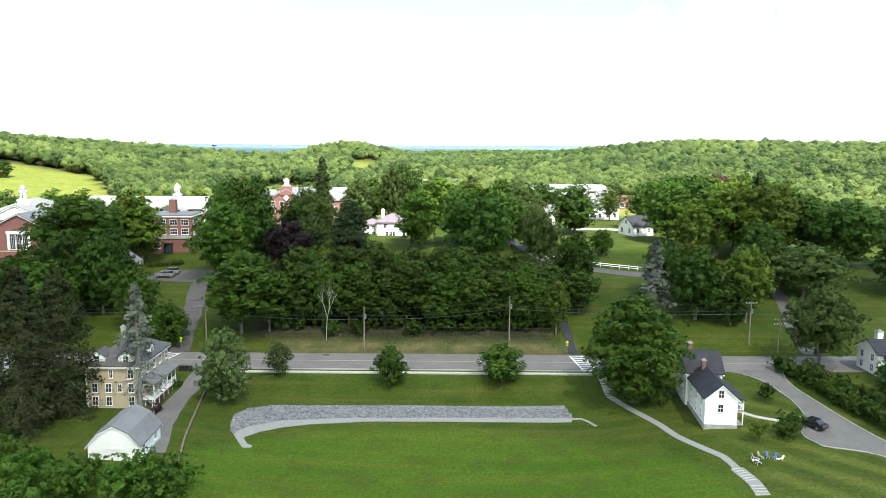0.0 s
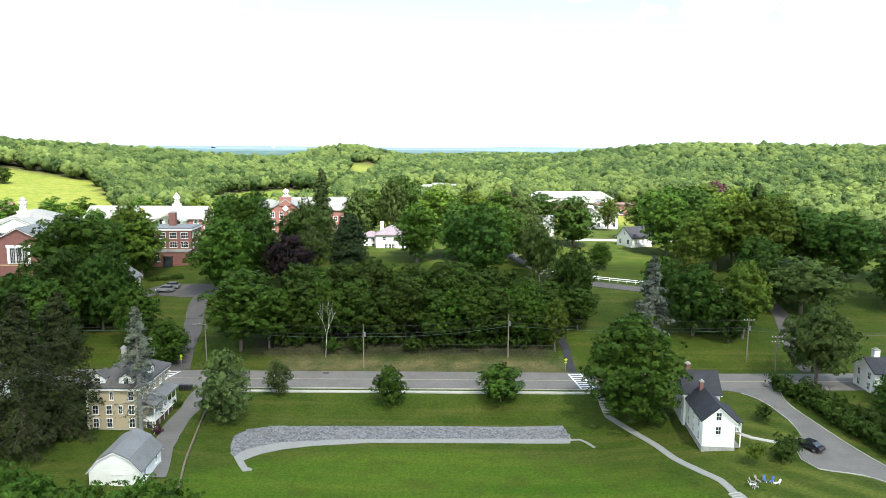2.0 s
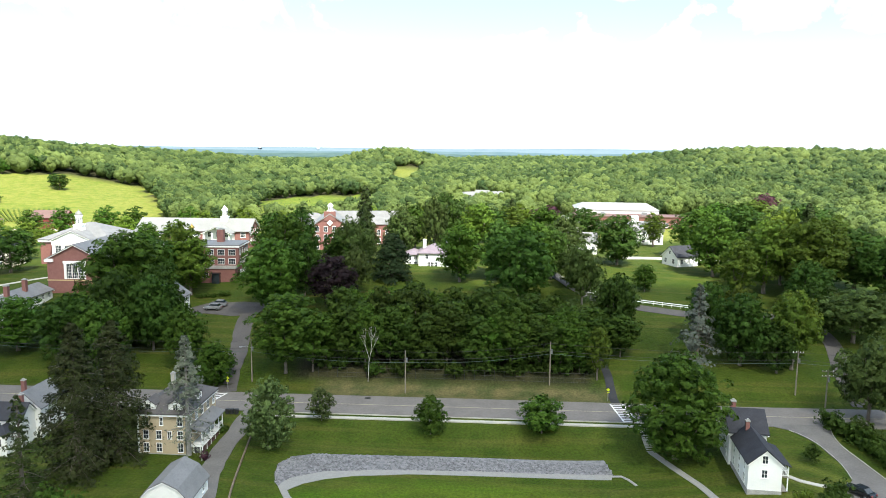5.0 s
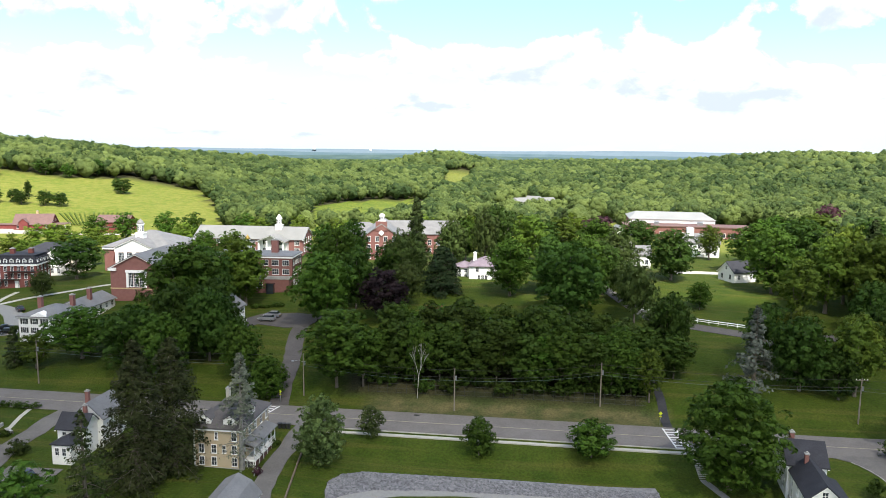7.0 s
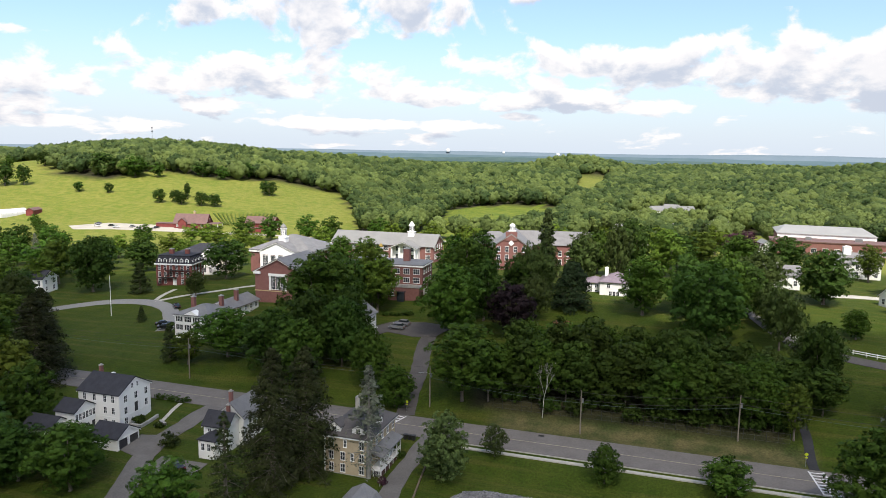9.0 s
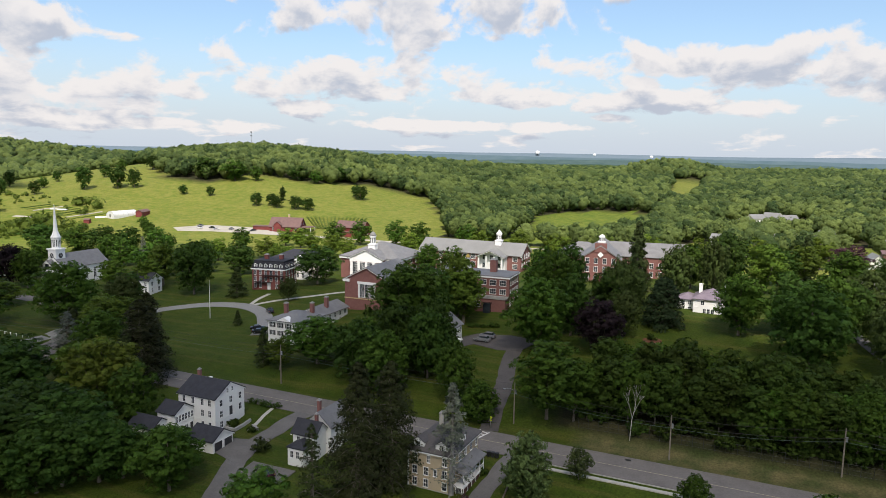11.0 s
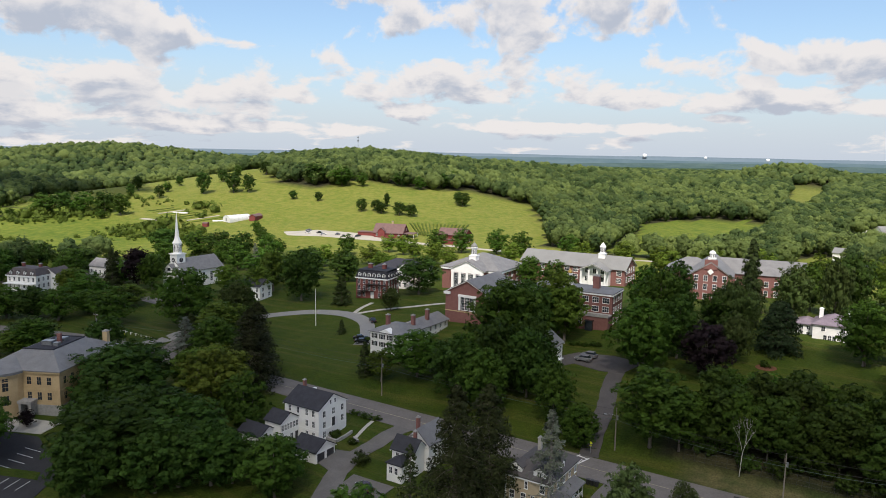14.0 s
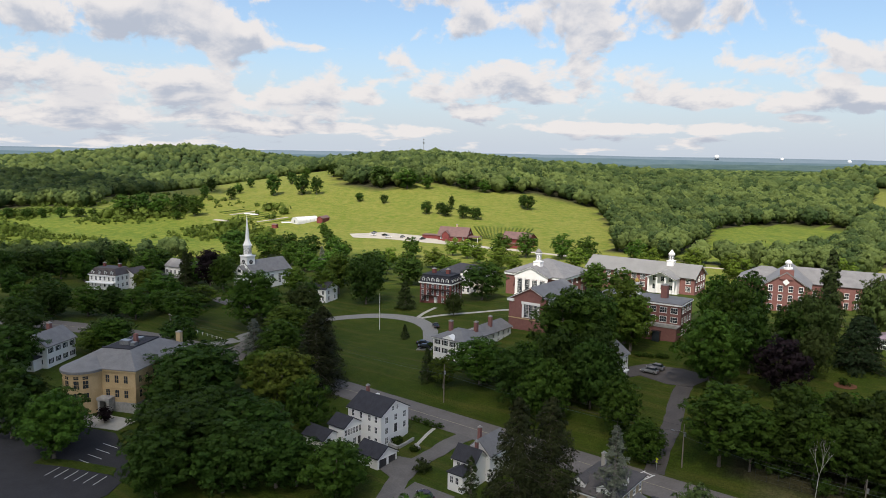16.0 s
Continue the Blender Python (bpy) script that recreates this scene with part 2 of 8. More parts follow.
# ---------------------------------------------------------------- materials
def material(name, low, high, scale=1.0, rough=0.8, metal=0.0, bump=0.0, bump_scale=8.0, fine=0.35, spec=0.3, stretch=(1, 1, 1), vary=0.0, island=0.0, through=0.0):
    """Two colours mixed by noise at two scales, with relief; vary and island shift the brightness from object to object and piece to piece."""
    m = bpy.data.materials.new(name)
    m.use_nodes = True
    n, l = m.node_tree.nodes, m.node_tree.links
    b = n["Principled BSDF"]
    co = n.new("ShaderNodeTexCoord")
    mp = n.new("ShaderNodeMapping")
    mp.inputs["Scale"].default_value = stretch
    l.new(co.outputs["Object"], mp.inputs["Vector"])
    a = n.new("ShaderNodeTexNoise")
    a.inputs["Scale"].default_value, a.inputs["Detail"].default_value = scale, 5
    f = n.new("ShaderNodeTexNoise")
    f.inputs["Scale"].default_value, f.inputs["Detail"].default_value = scale * 11, 3
    for t in (a, f):
        l.new(mp.outputs[0], t.inputs["Vector"])
    mix = n.new("ShaderNodeMix")
    mix.inputs["Factor"].default_value = fine
    l.new(a.outputs["Fac"], mix.inputs["A"])
    l.new(f.outputs["Fac"], mix.inputs["B"])
    stretch_out = n.new("ShaderNodeMapRange")
    stretch_out.inputs["From Min"].default_value, stretch_out.inputs["From Max"].default_value = 0.33, 0.67
    l.new(mix.outputs["Result"], stretch_out.inputs["Value"])
    col = n.new("ShaderNodeMix")
    col.data_type = "RGBA"
    col.inputs["A"].default_value, col.inputs["B"].default_value = (*low, 1), (*high, 1)
    l.new(stretch_out.outputs[0], col.inputs["Factor"])
    out = col.outputs["Result"]
    if vary or island:
        hsv = n.new("ShaderNodeHueSaturation")
        total = None
        for amount, source in ((vary, ("ShaderNodeObjectInfo", "Random")), (island, ("ShaderNodeNewGeometry", "Random Per Island"))):
            if not amount:
                continue
            rnd = n.new(source[0])
            r = n.new("ShaderNodeMapRange")
            r.inputs["To Min"].default_value, r.inputs["To Max"].default_value = 1 - amount, 1 + amount
            l.new(rnd.outputs[source[1]], r.inputs["Value"])
            if total is None:
                total = r.outputs[0]
            else:
                mul = n.new("ShaderNodeMath")
                mul.operation = "MULTIPLY"
                l.new(total, mul.inputs[0]), l.new(r.outputs[0], mul.inputs[1])
                total = mul.outputs[0]
        l.new(total, hsv.inputs["Value"])
        if vary:
            rh = n.new("ShaderNodeObjectInfo")
            hue = n.new("ShaderNodeMapRange")
            hue.inputs["To Min"].default_value, hue.inputs["To Max"].default_value = 0.5 - vary * 0.035, 0.5 + vary * 0.035
            l.new(rh.outputs["Random"], hue.inputs["Value"])
            l.new(hue.outputs[0], hsv.inputs["Hue"])
        l.new(out, hsv.inputs["Color"])
        out = hsv.outputs["Color"]
    l.new(out, b.inputs["Base Color"])
    b.inputs["Roughness"].default_value, b.inputs["Metallic"].default_value = rough, metal
    b.inputs["Specular IOR Level"].default_value = spec
    if bump:
        bn = n.new("ShaderNodeTexNoise")
        bn.inputs["Scale"].default_value, bn.inputs["Detail"].default_value = bump_scale, 4
        l.new(mp.outputs[0], bn.inputs["Vector"])
        bp = n.new("ShaderNodeBump")
        bp.inputs["Strength"].default_value, bp.inputs["Distance"].default_value = min(1, bump), 0.1
        l.new(bn.outputs["Fac"], bp.inputs["Height"])
        l.new(bp.outputs[0], b.inputs["Normal"])
    if through:
        tr = n.new("ShaderNodeBsdfTranslucent")
        l.new(out, tr.inputs["Color"])
        ms = n.new("ShaderNodeMixShader")
        ms.inputs[0].default_value = through
        l.new(b.outputs[0], ms.inputs[1]), l.new(tr.outputs[0], ms.inputs[2])
        l.new(ms.outputs[0], n["Material Output"].inputs["Surface"])
    return m


def striped(m, axis, period, depth, dark=0.0):
    """Adds the courses of clapboards, shingles or boards along an axis as relief to a material."""
    n, l = m.node_tree.nodes, m.node_tree.links
    b = n["Principled BSDF"]
    co = n.new("ShaderNodeTexCoord")
    wv = n.new("ShaderNodeTexWave")
    wv.wave_profile, wv.bands_direction = "SAW", axis
    wv.inputs["Scale"].default_value = 2 * math.pi / 20 / period
    l.new(co.outputs["Object"], wv.inputs["Vector"])
    bp = n.new("ShaderNodeBump")
    bp.inputs["Strength"].default_value, bp.inputs["Distance"].default_value = 0.7, depth
    l.new(wv.outputs["Fac"], bp.inputs["Height"])
    if b.inputs["Normal"].links:
        l.new(b.inputs["Normal"].links[0].from_socket, bp.inputs["Normal"])
    l.new(bp.outputs[0], b.inputs["Normal"])
    return m


M_white = striped(material("white clapboard", (0.8, 0.8, 0.78), (0.87, 0.865, 0.84), 0.4, 0.6), "Z", 0.13, 0.02)
M_cream = striped(material("cream clapboard", (0.6, 0.56, 0.44), (0.68, 0.64, 0.52), 0.4, 0.6), "Z", 0.13, 0.02)
M_tan = striped(material("tan clapboard", (0.42, 0.34, 0.23), (0.5, 0.41, 0.28), 0.4, 0.65), "Z", 0.13, 0.02)
M_trim = material("white paint", (0.81, 0.81, 0.79), (0.87, 0.87, 0.85), 0.7, 0.5)
M_brick = material("red brick", (0.18, 0.08, 0.07), (0.25, 0.12, 0.105), 1.3, 0.85, bump=0.3, bump_scale=9, fine=0.6)
M_brick_dark = material("dark red brick", (0.15, 0.05, 0.045), (0.22, 0.08, 0.07), 1.3, 0.85, bump=0.3, fine=0.6)
M_red = striped(material("red barn boards", (0.15, 0.035, 0.034), (0.22, 0.055, 0.05), 0.5, 0.75), "X", 0.25, 0.03)
M_stone = material("buff sandstone", (0.42, 0.31, 0.16), (0.56, 0.42, 0.24), 0.6, 0.8, bump=0.4, bump_scale=3, fine=0.5)
M_stone_grey = material("grey fieldstone", (0.24, 0.24, 0.23), (0.42, 0.41, 0.39), 1.2, 0.85, bump=0.8, bump_scale=3, fine=0.5)
M_roof_grey = striped(material("grey slate", (0.14, 0.14, 0.142), (0.22, 0.218, 0.218), 0.5, 0.6, fine=0.5), "Z", 0.2, 0.02)
M_roof_dark = striped(material("dark shingles", (0.022, 0.023, 0.029), (0.045, 0.046, 0.056), 0.6, 0.8, fine=0.5), "Z", 0.16, 0.02)
M_roof_light = striped(material("pale metal roof", (0.19, 0.19, 0.182), (0.245, 0.245, 0.235), 0.2, 0.45), "X", 0.6, 0.03)
M_roof_brown = striped(material("brown shingles", (0.13, 0.08, 0.075), (0.19, 0.115, 0.105), 0.5, 0.8, fine=0.5), "Z", 0.18, 0.02)
M_roof_purple = striped(material("purple-grey slate", (0.15, 0.12, 0.15), (0.24, 0.2, 0.23), 0.5, 0.6, fine=0.5), "Z", 0.2, 0.02)
M_roof_worn = striped(material("worn grey-brown shingles", (0.075, 0.07, 0.07), (0.125, 0.115, 0.112), 0.6, 0.75, fine=0.5), "Z", 0.16, 0.02)
M_roof_umber = striped(material("dark umber slate", (0.06, 0.05, 0.05), (0.1, 0.085, 0.082), 0.5, 0.6, fine=0.5), "Z", 0.2, 0.02)
M_roof_white = material("white membrane roof", (0.27, 0.27, 0.26), (0.33, 0.33, 0.315), 0.1, 0.6)
M_film = material("white greenhouse film", (0.62, 0.62, 0.6), (0.72, 0.72, 0.7), 0.4, 0.4)
M_gold = material("weathered gold leaf", (0.4, 0.26, 0.06), (0.52, 0.36, 0.1), 1.5, 0.35, metal=0.6)
M_glass = material("window glass", (0.02, 0.026, 0.032), (0.04, 0.05, 0.06), 0.6, 0.06, spec=0.7)
M_shutter = material("dark shutters", (0.015, 0.02, 0.02), (0.03, 0.035, 0.035), 2, 0.5)
M_door = material("dark painted door", (0.03, 0.03, 0.035), (0.06, 0.06, 0.06), 1, 0.5)
M_asphalt = material("worn asphalt", (0.1318, 0.1207, 0.1122), (0.1870, 0.1726, 0.1615), 0.25, 0.9, bump=0.3, bump_scale=20, fine=0.5)
M_drive = material("driveway asphalt", (0.1105, 0.1037, 0.0969), (0.1700, 0.1598, 0.1496), 0.3, 0.9, bump=0.3, bump_scale=20, fine=0.5)
M_drive_dark = material("weathered dark asphalt", (0.0723, 0.0663, 0.0638), (0.1148, 0.1045, 0.0994), 0.3, 0.9, bump=0.3, bump_scale=20, fine=0.5)
M_black_top = material("fresh asphalt", (0.026, 0.027, 0.03), (0.042, 0.042, 0.047), 0.3, 0.88, bump=0.2, bump_scale=20, fine=0.5)
M_concrete = material("pale concrete", (0.36, 0.35, 0.31), (0.48, 0.46, 0.41), 0.5, 0.9, bump=0.2, bump_scale=12, fine=0.5)
M_gravel = material("fine grey gravel", (0.195, 0.193, 0.185), (0.29, 0.287, 0.275), 1.5, 0.95, bump=0.6, bump_scale=14, fine=0.7)
M_rock = material("broken grey stone", (0.1, 0.1, 0.108), (0.21, 0.21, 0.22), 1.4, 0.9, bump=0.5, bump_scale=5, island=0.35)
M_line = material("worn road paint", (0.6, 0.6, 0.58), (0.74, 0.74, 0.72), 2.0, 0.7)
M_line_y = material("worn yellow road paint", (0.33, 0.29, 0.19), (0.44, 0.4, 0.27), 2.0, 0.7)
M_lot = material("dusty gravel lot", (0.34, 0.315, 0.27), (0.46, 0.43, 0.37), 0.14, 0.95)
M_wood = material("weathered pole wood", (0.15, 0.13, 0.1), (0.24, 0.21, 0.17), 1.2, 0.9, stretch=(6, 6, 0.6))
M_timber = material("old brown timber", (0.1, 0.075, 0.055), (0.19, 0.15, 0.11), 1.2, 0.9)
M_fence = material("grey fence wood", (0.2, 0.19, 0.17), (0.3, 0.28, 0.25), 1.2, 0.9)
M_red_wood = material("dark red-brown boards", (0.07, 0.035, 0.028), (0.13, 0.07, 0.055), 1.5, 0.85, stretch=(1, 6, 1))
M_metal = material("galvanised steel", (0.3, 0.31, 0.32), (0.42, 0.43, 0.44), 2, 0.4, metal=0.8)
M_wire = material("black cable", (0.02, 0.02, 0.02), (0.035, 0.035, 0.035), 2, 0.6)
M_green_wire = material("green-grey cable sleeve", (0.06, 0.1, 0.085), (0.09, 0.13, 0.11), 2, 0.6)
M_dark_metal = material("dark chain-link steel", (0.03, 0.032, 0.03), (0.05, 0.052, 0.05), 2, 0.5, metal=0.4)
M_bark = material("grey-brown bark", (0.09, 0.075, 0.06), (0.19, 0.165, 0.135), 1.4, 0.95, bump=0.6, bump_scale=6, stretch=(3, 3, 0.7))
M_mulch = material("red bark mulch", (0.1, 0.045, 0.025), (0.17, 0.075, 0.04), 1.5, 0.95)
M_bark_grey = material("dead grey twigs", (0.17, 0.165, 0.15), (0.3, 0.29, 0.27), 1.4, 0.95)
M_bark_pale = material("pale birch bark", (0.4, 0.38, 0.34), (0.58, 0.56, 0.5), 1.4, 0.9, bump=0.4, bump_scale=6)


def foliage(name, low, high, vary=0.26, island=0.24, leaf=6.5, open_share=0.38, clump=0.35):
    """Leaves: the cards are broken up into loose leaf clusters, with gaps that one can look through."""
    m = material(name, low, high, clump, 0.65, vary=vary, island=island, through=0.25, spec=0.12, fine=0.5)
    n, l = m.node_tree.nodes, m.node_tree.links
    co = n.new("ShaderNodeTexCoord")
    t = n.new("ShaderNodeTexNoise")
    t.inputs["Scale"].default_value, t.inputs["Detail"].default_value, t.inputs["Roughness"].default_value = leaf, 2, 0.6
    l.new(co.outputs["Object"], t.inputs["Vector"])
    cut = n.new("ShaderNodeMath")
    cut.operation = "LESS_THAN"
    cut.inputs[1].default_value = 0.5 - (0.5 - open_share) * 0.45
    l.new(t.outputs["Fac"], cut.inputs[0])
    out = n["Material Output"].inputs["Surface"]
    solid = out.links[0].from_socket
    gap, mix = n.new("ShaderNodeBsdfTransparent"), n.new("ShaderNodeMixShader")
    l.new(cut.outputs[0], mix.inputs[0]), l.new(solid, mix.inputs[1]), l.new(gap.outputs[0], mix.inputs[2])
    l.new(mix.outputs[0], out)
    return m


M_leaf = foliage("maple leaves", (0.0227, 0.0595, 0.0065), (0.0797, 0.1463, 0.0174))
M_leaf_light = foliage("light linden leaves", (0.0393, 0.0799, 0.0085), (0.1203, 0.1738, 0.0224))
M_leaf_dark = foliage("dark oak leaves", (0.0167, 0.0438, 0.0065), (0.0580, 0.1067, 0.0152))
M_leaf_olive = foliage("olive leaves", (0.0300, 0.0520, 0.0120), (0.0720, 0.0980, 0.0240))
M_leaf_sage = foliage("pale sage leaves", (0.0480, 0.0780, 0.0230), (0.1100, 0.1500, 0.0460))
M_leaf_yellow = foliage("yellow-green ash leaves", (0.0603, 0.0930, 0.0094), (0.1403, 0.1712, 0.0240))
# maple green made darker: the belt's shade is put into its leaf colour
M_leaf_belt = foliage("maple leaves with painted shade", (0.0165, 0.0370, 0.0062), (0.0610, 0.0960, 0.0130))
# sunlight on the trees behind the halls is put into this lighter green
M_leaf_sunny = foliage("sun-brightened leaves", (0.0620, 0.1150, 0.0120), (0.1550, 0.2150, 0.0260))
M_leaf_purple = foliage("copper beech leaves", (0.0090, 0.0060, 0.0074), (0.0220, 0.0125, 0.0155))
M_leaf_plum = foliage("plum leaves", (0.0442, 0.0175, 0.0280), (0.0942, 0.0408, 0.0571))
M_needle = foliage("spruce needles", (0.0183, 0.0320, 0.0087), (0.0535, 0.0714, 0.0187))
M_needle_brown = foliage("tired spruce needles", (0.0165, 0.0225, 0.0070), (0.0440, 0.0520, 0.0160))
M_needle_blue = foliage("blue spruce needles", (0.0851, 0.1013, 0.0729), (0.1885, 0.2079, 0.1512))
M_needle_grey = foliage("grey dying needles", (0.0800, 0.0950, 0.0750), (0.1550, 0.1750, 0.1450))
M_hedge = foliage("clipped hedge leaves", (0.0214, 0.0468, 0.0062), (0.0593, 0.0955, 0.0146))
M_fir = foliage("dark fir needles", (0.0090, 0.0190, 0.0070), (0.0280, 0.0440, 0.0150))
M_wood_far = foliage("woodland leaves", (0.0290, 0.0610, 0.0210), (0.1900, 0.2450, 0.0680), vary=0.0, island=0.16, leaf=2.0, open_share=0.36, clump=0.1)


def crown_tint(m):
    """Lets whole crowns of the woods differ in hue, from deep to yellowish green."""
    n, l = m.node_tree.nodes, m.node_tree.links
    mix = [q for q in n if q.type == "MIX" and q.data_type == "RGBA"][0]
    was = mix.inputs["Factor"].links[0].from_socket
    tint, both = n.new("ShaderNodeAttribute"), n.new("ShaderNodeMix")
    tint.attribute_name = "tint"
    both.inputs["Factor"].default_value = 0.7
    l.new(was, both.inputs["A"]), l.new(tint.outputs["Fac"], both.inputs["B"])
    l.new(both.outputs["Result"], mix.inputs["Factor"])


crown_tint(M_wood_far)


def leafy_relief(m, scale, depth):
    """Breaks smooth crowns up into leafy lumps by relief."""
    n, l = m.node_tree.nodes, m.node_tree.links
    co, t, bp = n.new("ShaderNodeTexCoord"), n.new("ShaderNodeTexNoise"), n.new("ShaderNodeBump")
    t.inputs["Scale"].default_value, t.inputs["Detail"].default_value = scale, 3
    bp.inputs["Strength"].default_value, bp.inputs["Distance"].default_value = 1.0, depth
    l.new(co.outputs["Object"], t.inputs["Vector"]), l.new(t.outputs["Fac"], bp.inputs["Height"])
    l.new(bp.outputs[0], n["Principled BSDF"].inputs["Normal"])


leafy_relief(M_wood_far, 0.8, 0.9)
M_scrub = foliage("meadow scrub leaves", (0.0620, 0.1000, 0.0140), (0.1250, 0.1700, 0.0280), vary=0.0, island=0.25, leaf=1.6, clump=0.06)
# ---------------------------------------------------------------- helpers for meshes
def mesh_of(name, verts, faces, mats, smooth=False, index=None, normals=None):
    me = bpy.data.meshes.new(name)
    me.from_pydata([tuple(v) for v in verts], [], [tuple(f) for f in faces])
    for m in mats if isinstance(mats, (list, tuple)) else [mats]:
        me.materials.append(m)
    if index is not None:
        me.polygons.foreach_set("material_index", index)
    if smooth:
        me.polygons.foreach_set("use_smooth", [True] * len(me.polygons))
    me.update()
    if normals is not None:
        me.polygons.foreach_set("use_smooth", [True] * len(me.polygons))
        me.normals_split_custom_set_from_vertices([tuple(q) for q in normals])
    return me


def part(name, bm, mat, parent, label=""):
    """Links a bmesh as one mesh under a thing or a part."""
    me = bpy.data.meshes.new(name)
    bmesh.ops.recalc_face_normals(bm, faces=bm.faces)
    bm.to_mesh(me)
    bm.free()
    me.materials.append(mat)
    ob = new(name, me)
    ob.parent = parent
    return tagged(ob, label)


def piece(name, me, parent, m=None, label=""):
    """Links a mesh that may be shared under a thing or a part."""
    ob = new(name, me)
    ob.parent = parent
    if m is not None:
        ob.matrix_local = m
    return tagged(ob, label)


def empty(name, x, y, z, rz, label, category, group=""):
    ob = new(name)
    ob.empty_display_size = 0.3
    ob.matrix_world = pose(x, y, z, 0, 0, rz)
    return tagged(ob, label, category, group)


def box(bm, x0, y0, z0, x1, y1, z1):
    v = [bm.verts.new(p) for p in ((x0, y0, z0), (x1, y0, z0), (x1, y1, z0), (x0, y1, z0), (x0, y0, z1), (x1, y0, z1), (x1, y1, z1), (x0, y1, z1))]
    for f in ((3, 2, 1, 0), (4, 5, 6, 7), (0, 1, 5, 4), (1, 2, 6, 5), (2, 3, 7, 6), (3, 0, 4, 7)):
        bm.faces.new([v[i] for i in f])


def boxes(*rows):
    bm = bmesh.new()
    for r in rows:
        box(bm, *r)
    return bm


def prism(bm, profile, y0, y1):
    """A profile of (x, z) points drawn out along y."""
    a = [bm.verts.new((x, y0, z)) for x, z in profile]
    b = [bm.verts.new((x, y1, z)) for x, z in profile]
    n = len(profile)
    bm.faces.new(a)
    bm.faces.new(b[::-1])
    for i in range(n):
        bm.faces.new((a[i], b[i], b[(i + 1) % n], a[(i + 1) % n]))


def tube(points, radii, sides=6):
    """Vertices and faces of a tapering tube along points."""
    verts, faces = [], []
    pts = [Vector(p) for p in points]
    for i, p in enumerate(pts):
        d = (pts[min(i + 1, len(pts) - 1)] - pts[max(i - 1, 0)]).normalized()
        s = d.cross(Vector((0.31, 0.95, 0.1))).normalized()
        u = d.cross(s)
        for k in range(sides):
            a = 2 * math.pi * k / sides
            verts.append(p + (s * math.cos(a) + u * math.sin(a)) * radii[i])
    for i in range(len(pts) - 1):
        for k in range(sides):
            q = (k + 1) % sides
            faces.append((i * sides + k, i * sides + q, (i + 1) * sides + q, (i + 1) * sides + k))
    faces.append(tuple(range(sides))[::-1])
    faces.append(tuple((len(pts) - 1) * sides + k for k in range(sides)))
    return verts, faces


# ---------------------------------------------------------------- ground
def grades(fine_from, fine_to, step, low, high):
    mid = list(np.arange(fine_from, fine_to, step))
    up, s = [mid[-1]], step
    while up[-1] < high:
        s *= 1.09
        up.append(up[-1] + s)
    down, s = [mid[0]], step
    while down[-1] > low:
        s *= 1.09
        down.append(down[-1] - s)
    return np.array(down[:0:-1] + mid + up[1:])


def inside(x, y, polygon):
    """Whether places lie in a polygon of the plan."""
    hit = np.zeros(np.shape(x), bool)
    for (ax, ay), (bx, by) in zip(polygon, polygon[1:] + polygon[:1]):
        if ay != by:
            hit ^= ((ay > y) != (by > y)) & (x < (bx - ax) * (y - ay) / (by - ay) + ax)
    return hit


MEADOW = [(-200, 340), (-200, 440), (-229, 505), (-283, 586), (-314, 602), (-352, 605), (-368, 570), (-398, 549), (-448, 552), (-448, 503), (-496, 491), (-545, 520), (-580, 566), (-650, 640), (-770, 650),
          (-830, 560), (-820, 420), (-690, 345), (-640, 318), (-740, 300), (-740, 120), (-420, 120), (-395, 220), (-330, 300)]
HAY_FIELD = [(-158, 425), (-104, 425), (-84, 590), (-104, 715), (-130, 740), (-178, 690), (-191, 606), (-168, 515)]
FAR_FIELD = [(-122, 850), (-86, 850), (-90, 1120), (-112, 1330), (-168, 1290), (-140, 1120)]



def wooded(x, y):
    """Where the hills carry woods (1) and where they lie open (0)."""
    w = ~inside(x, y, MEADOW) & ~inside(x, y, HAY_FIELD) & ~inside(x, y, FAR_FIELD)
    w &= (y > 388) | ((x > 135) & (y > 150)) | (x < -380)
    w &= ~((np.hypot((x + 6) / 42, (y - 600) / 62) < 1) | (np.hypot((x - 25) / 24, (y - 505) / 22) < 1) | (np.hypot((x + 40) / 14, (y - 440) / 60) < 1))
    w &= ~((np.hypot((x - 74) / 62, (y - 400) / 46) < 1) | (np.hypot((x - 5) / 60, (y - 468) / 28) < 1) | ((np.abs(x + 60) < 190) & (y < 395 + 0.25 * np.abs(x + 60))))
    return w


gx, gy = grades(-335, 125, 2.5, -4700, 4700), grades(22, 330, 2.5, -900, 4750)
X, Y = np.meshgrid(gx, gy)
Z = heights(X, Y)
nx, ny = len(gx), len(gy)
gi = np.arange(nx * ny).reshape(ny, nx)
quads = np.stack([gi[:-1, :-1], gi[:-1, 1:], gi[1:, 1:], gi[1:, :-1]], -1).reshape(-1, 4)


def soft(v, a, b):
    t = np.clip((v - a) / (b - a), 0, 1)
    return t * t * (3 - 2 * t)


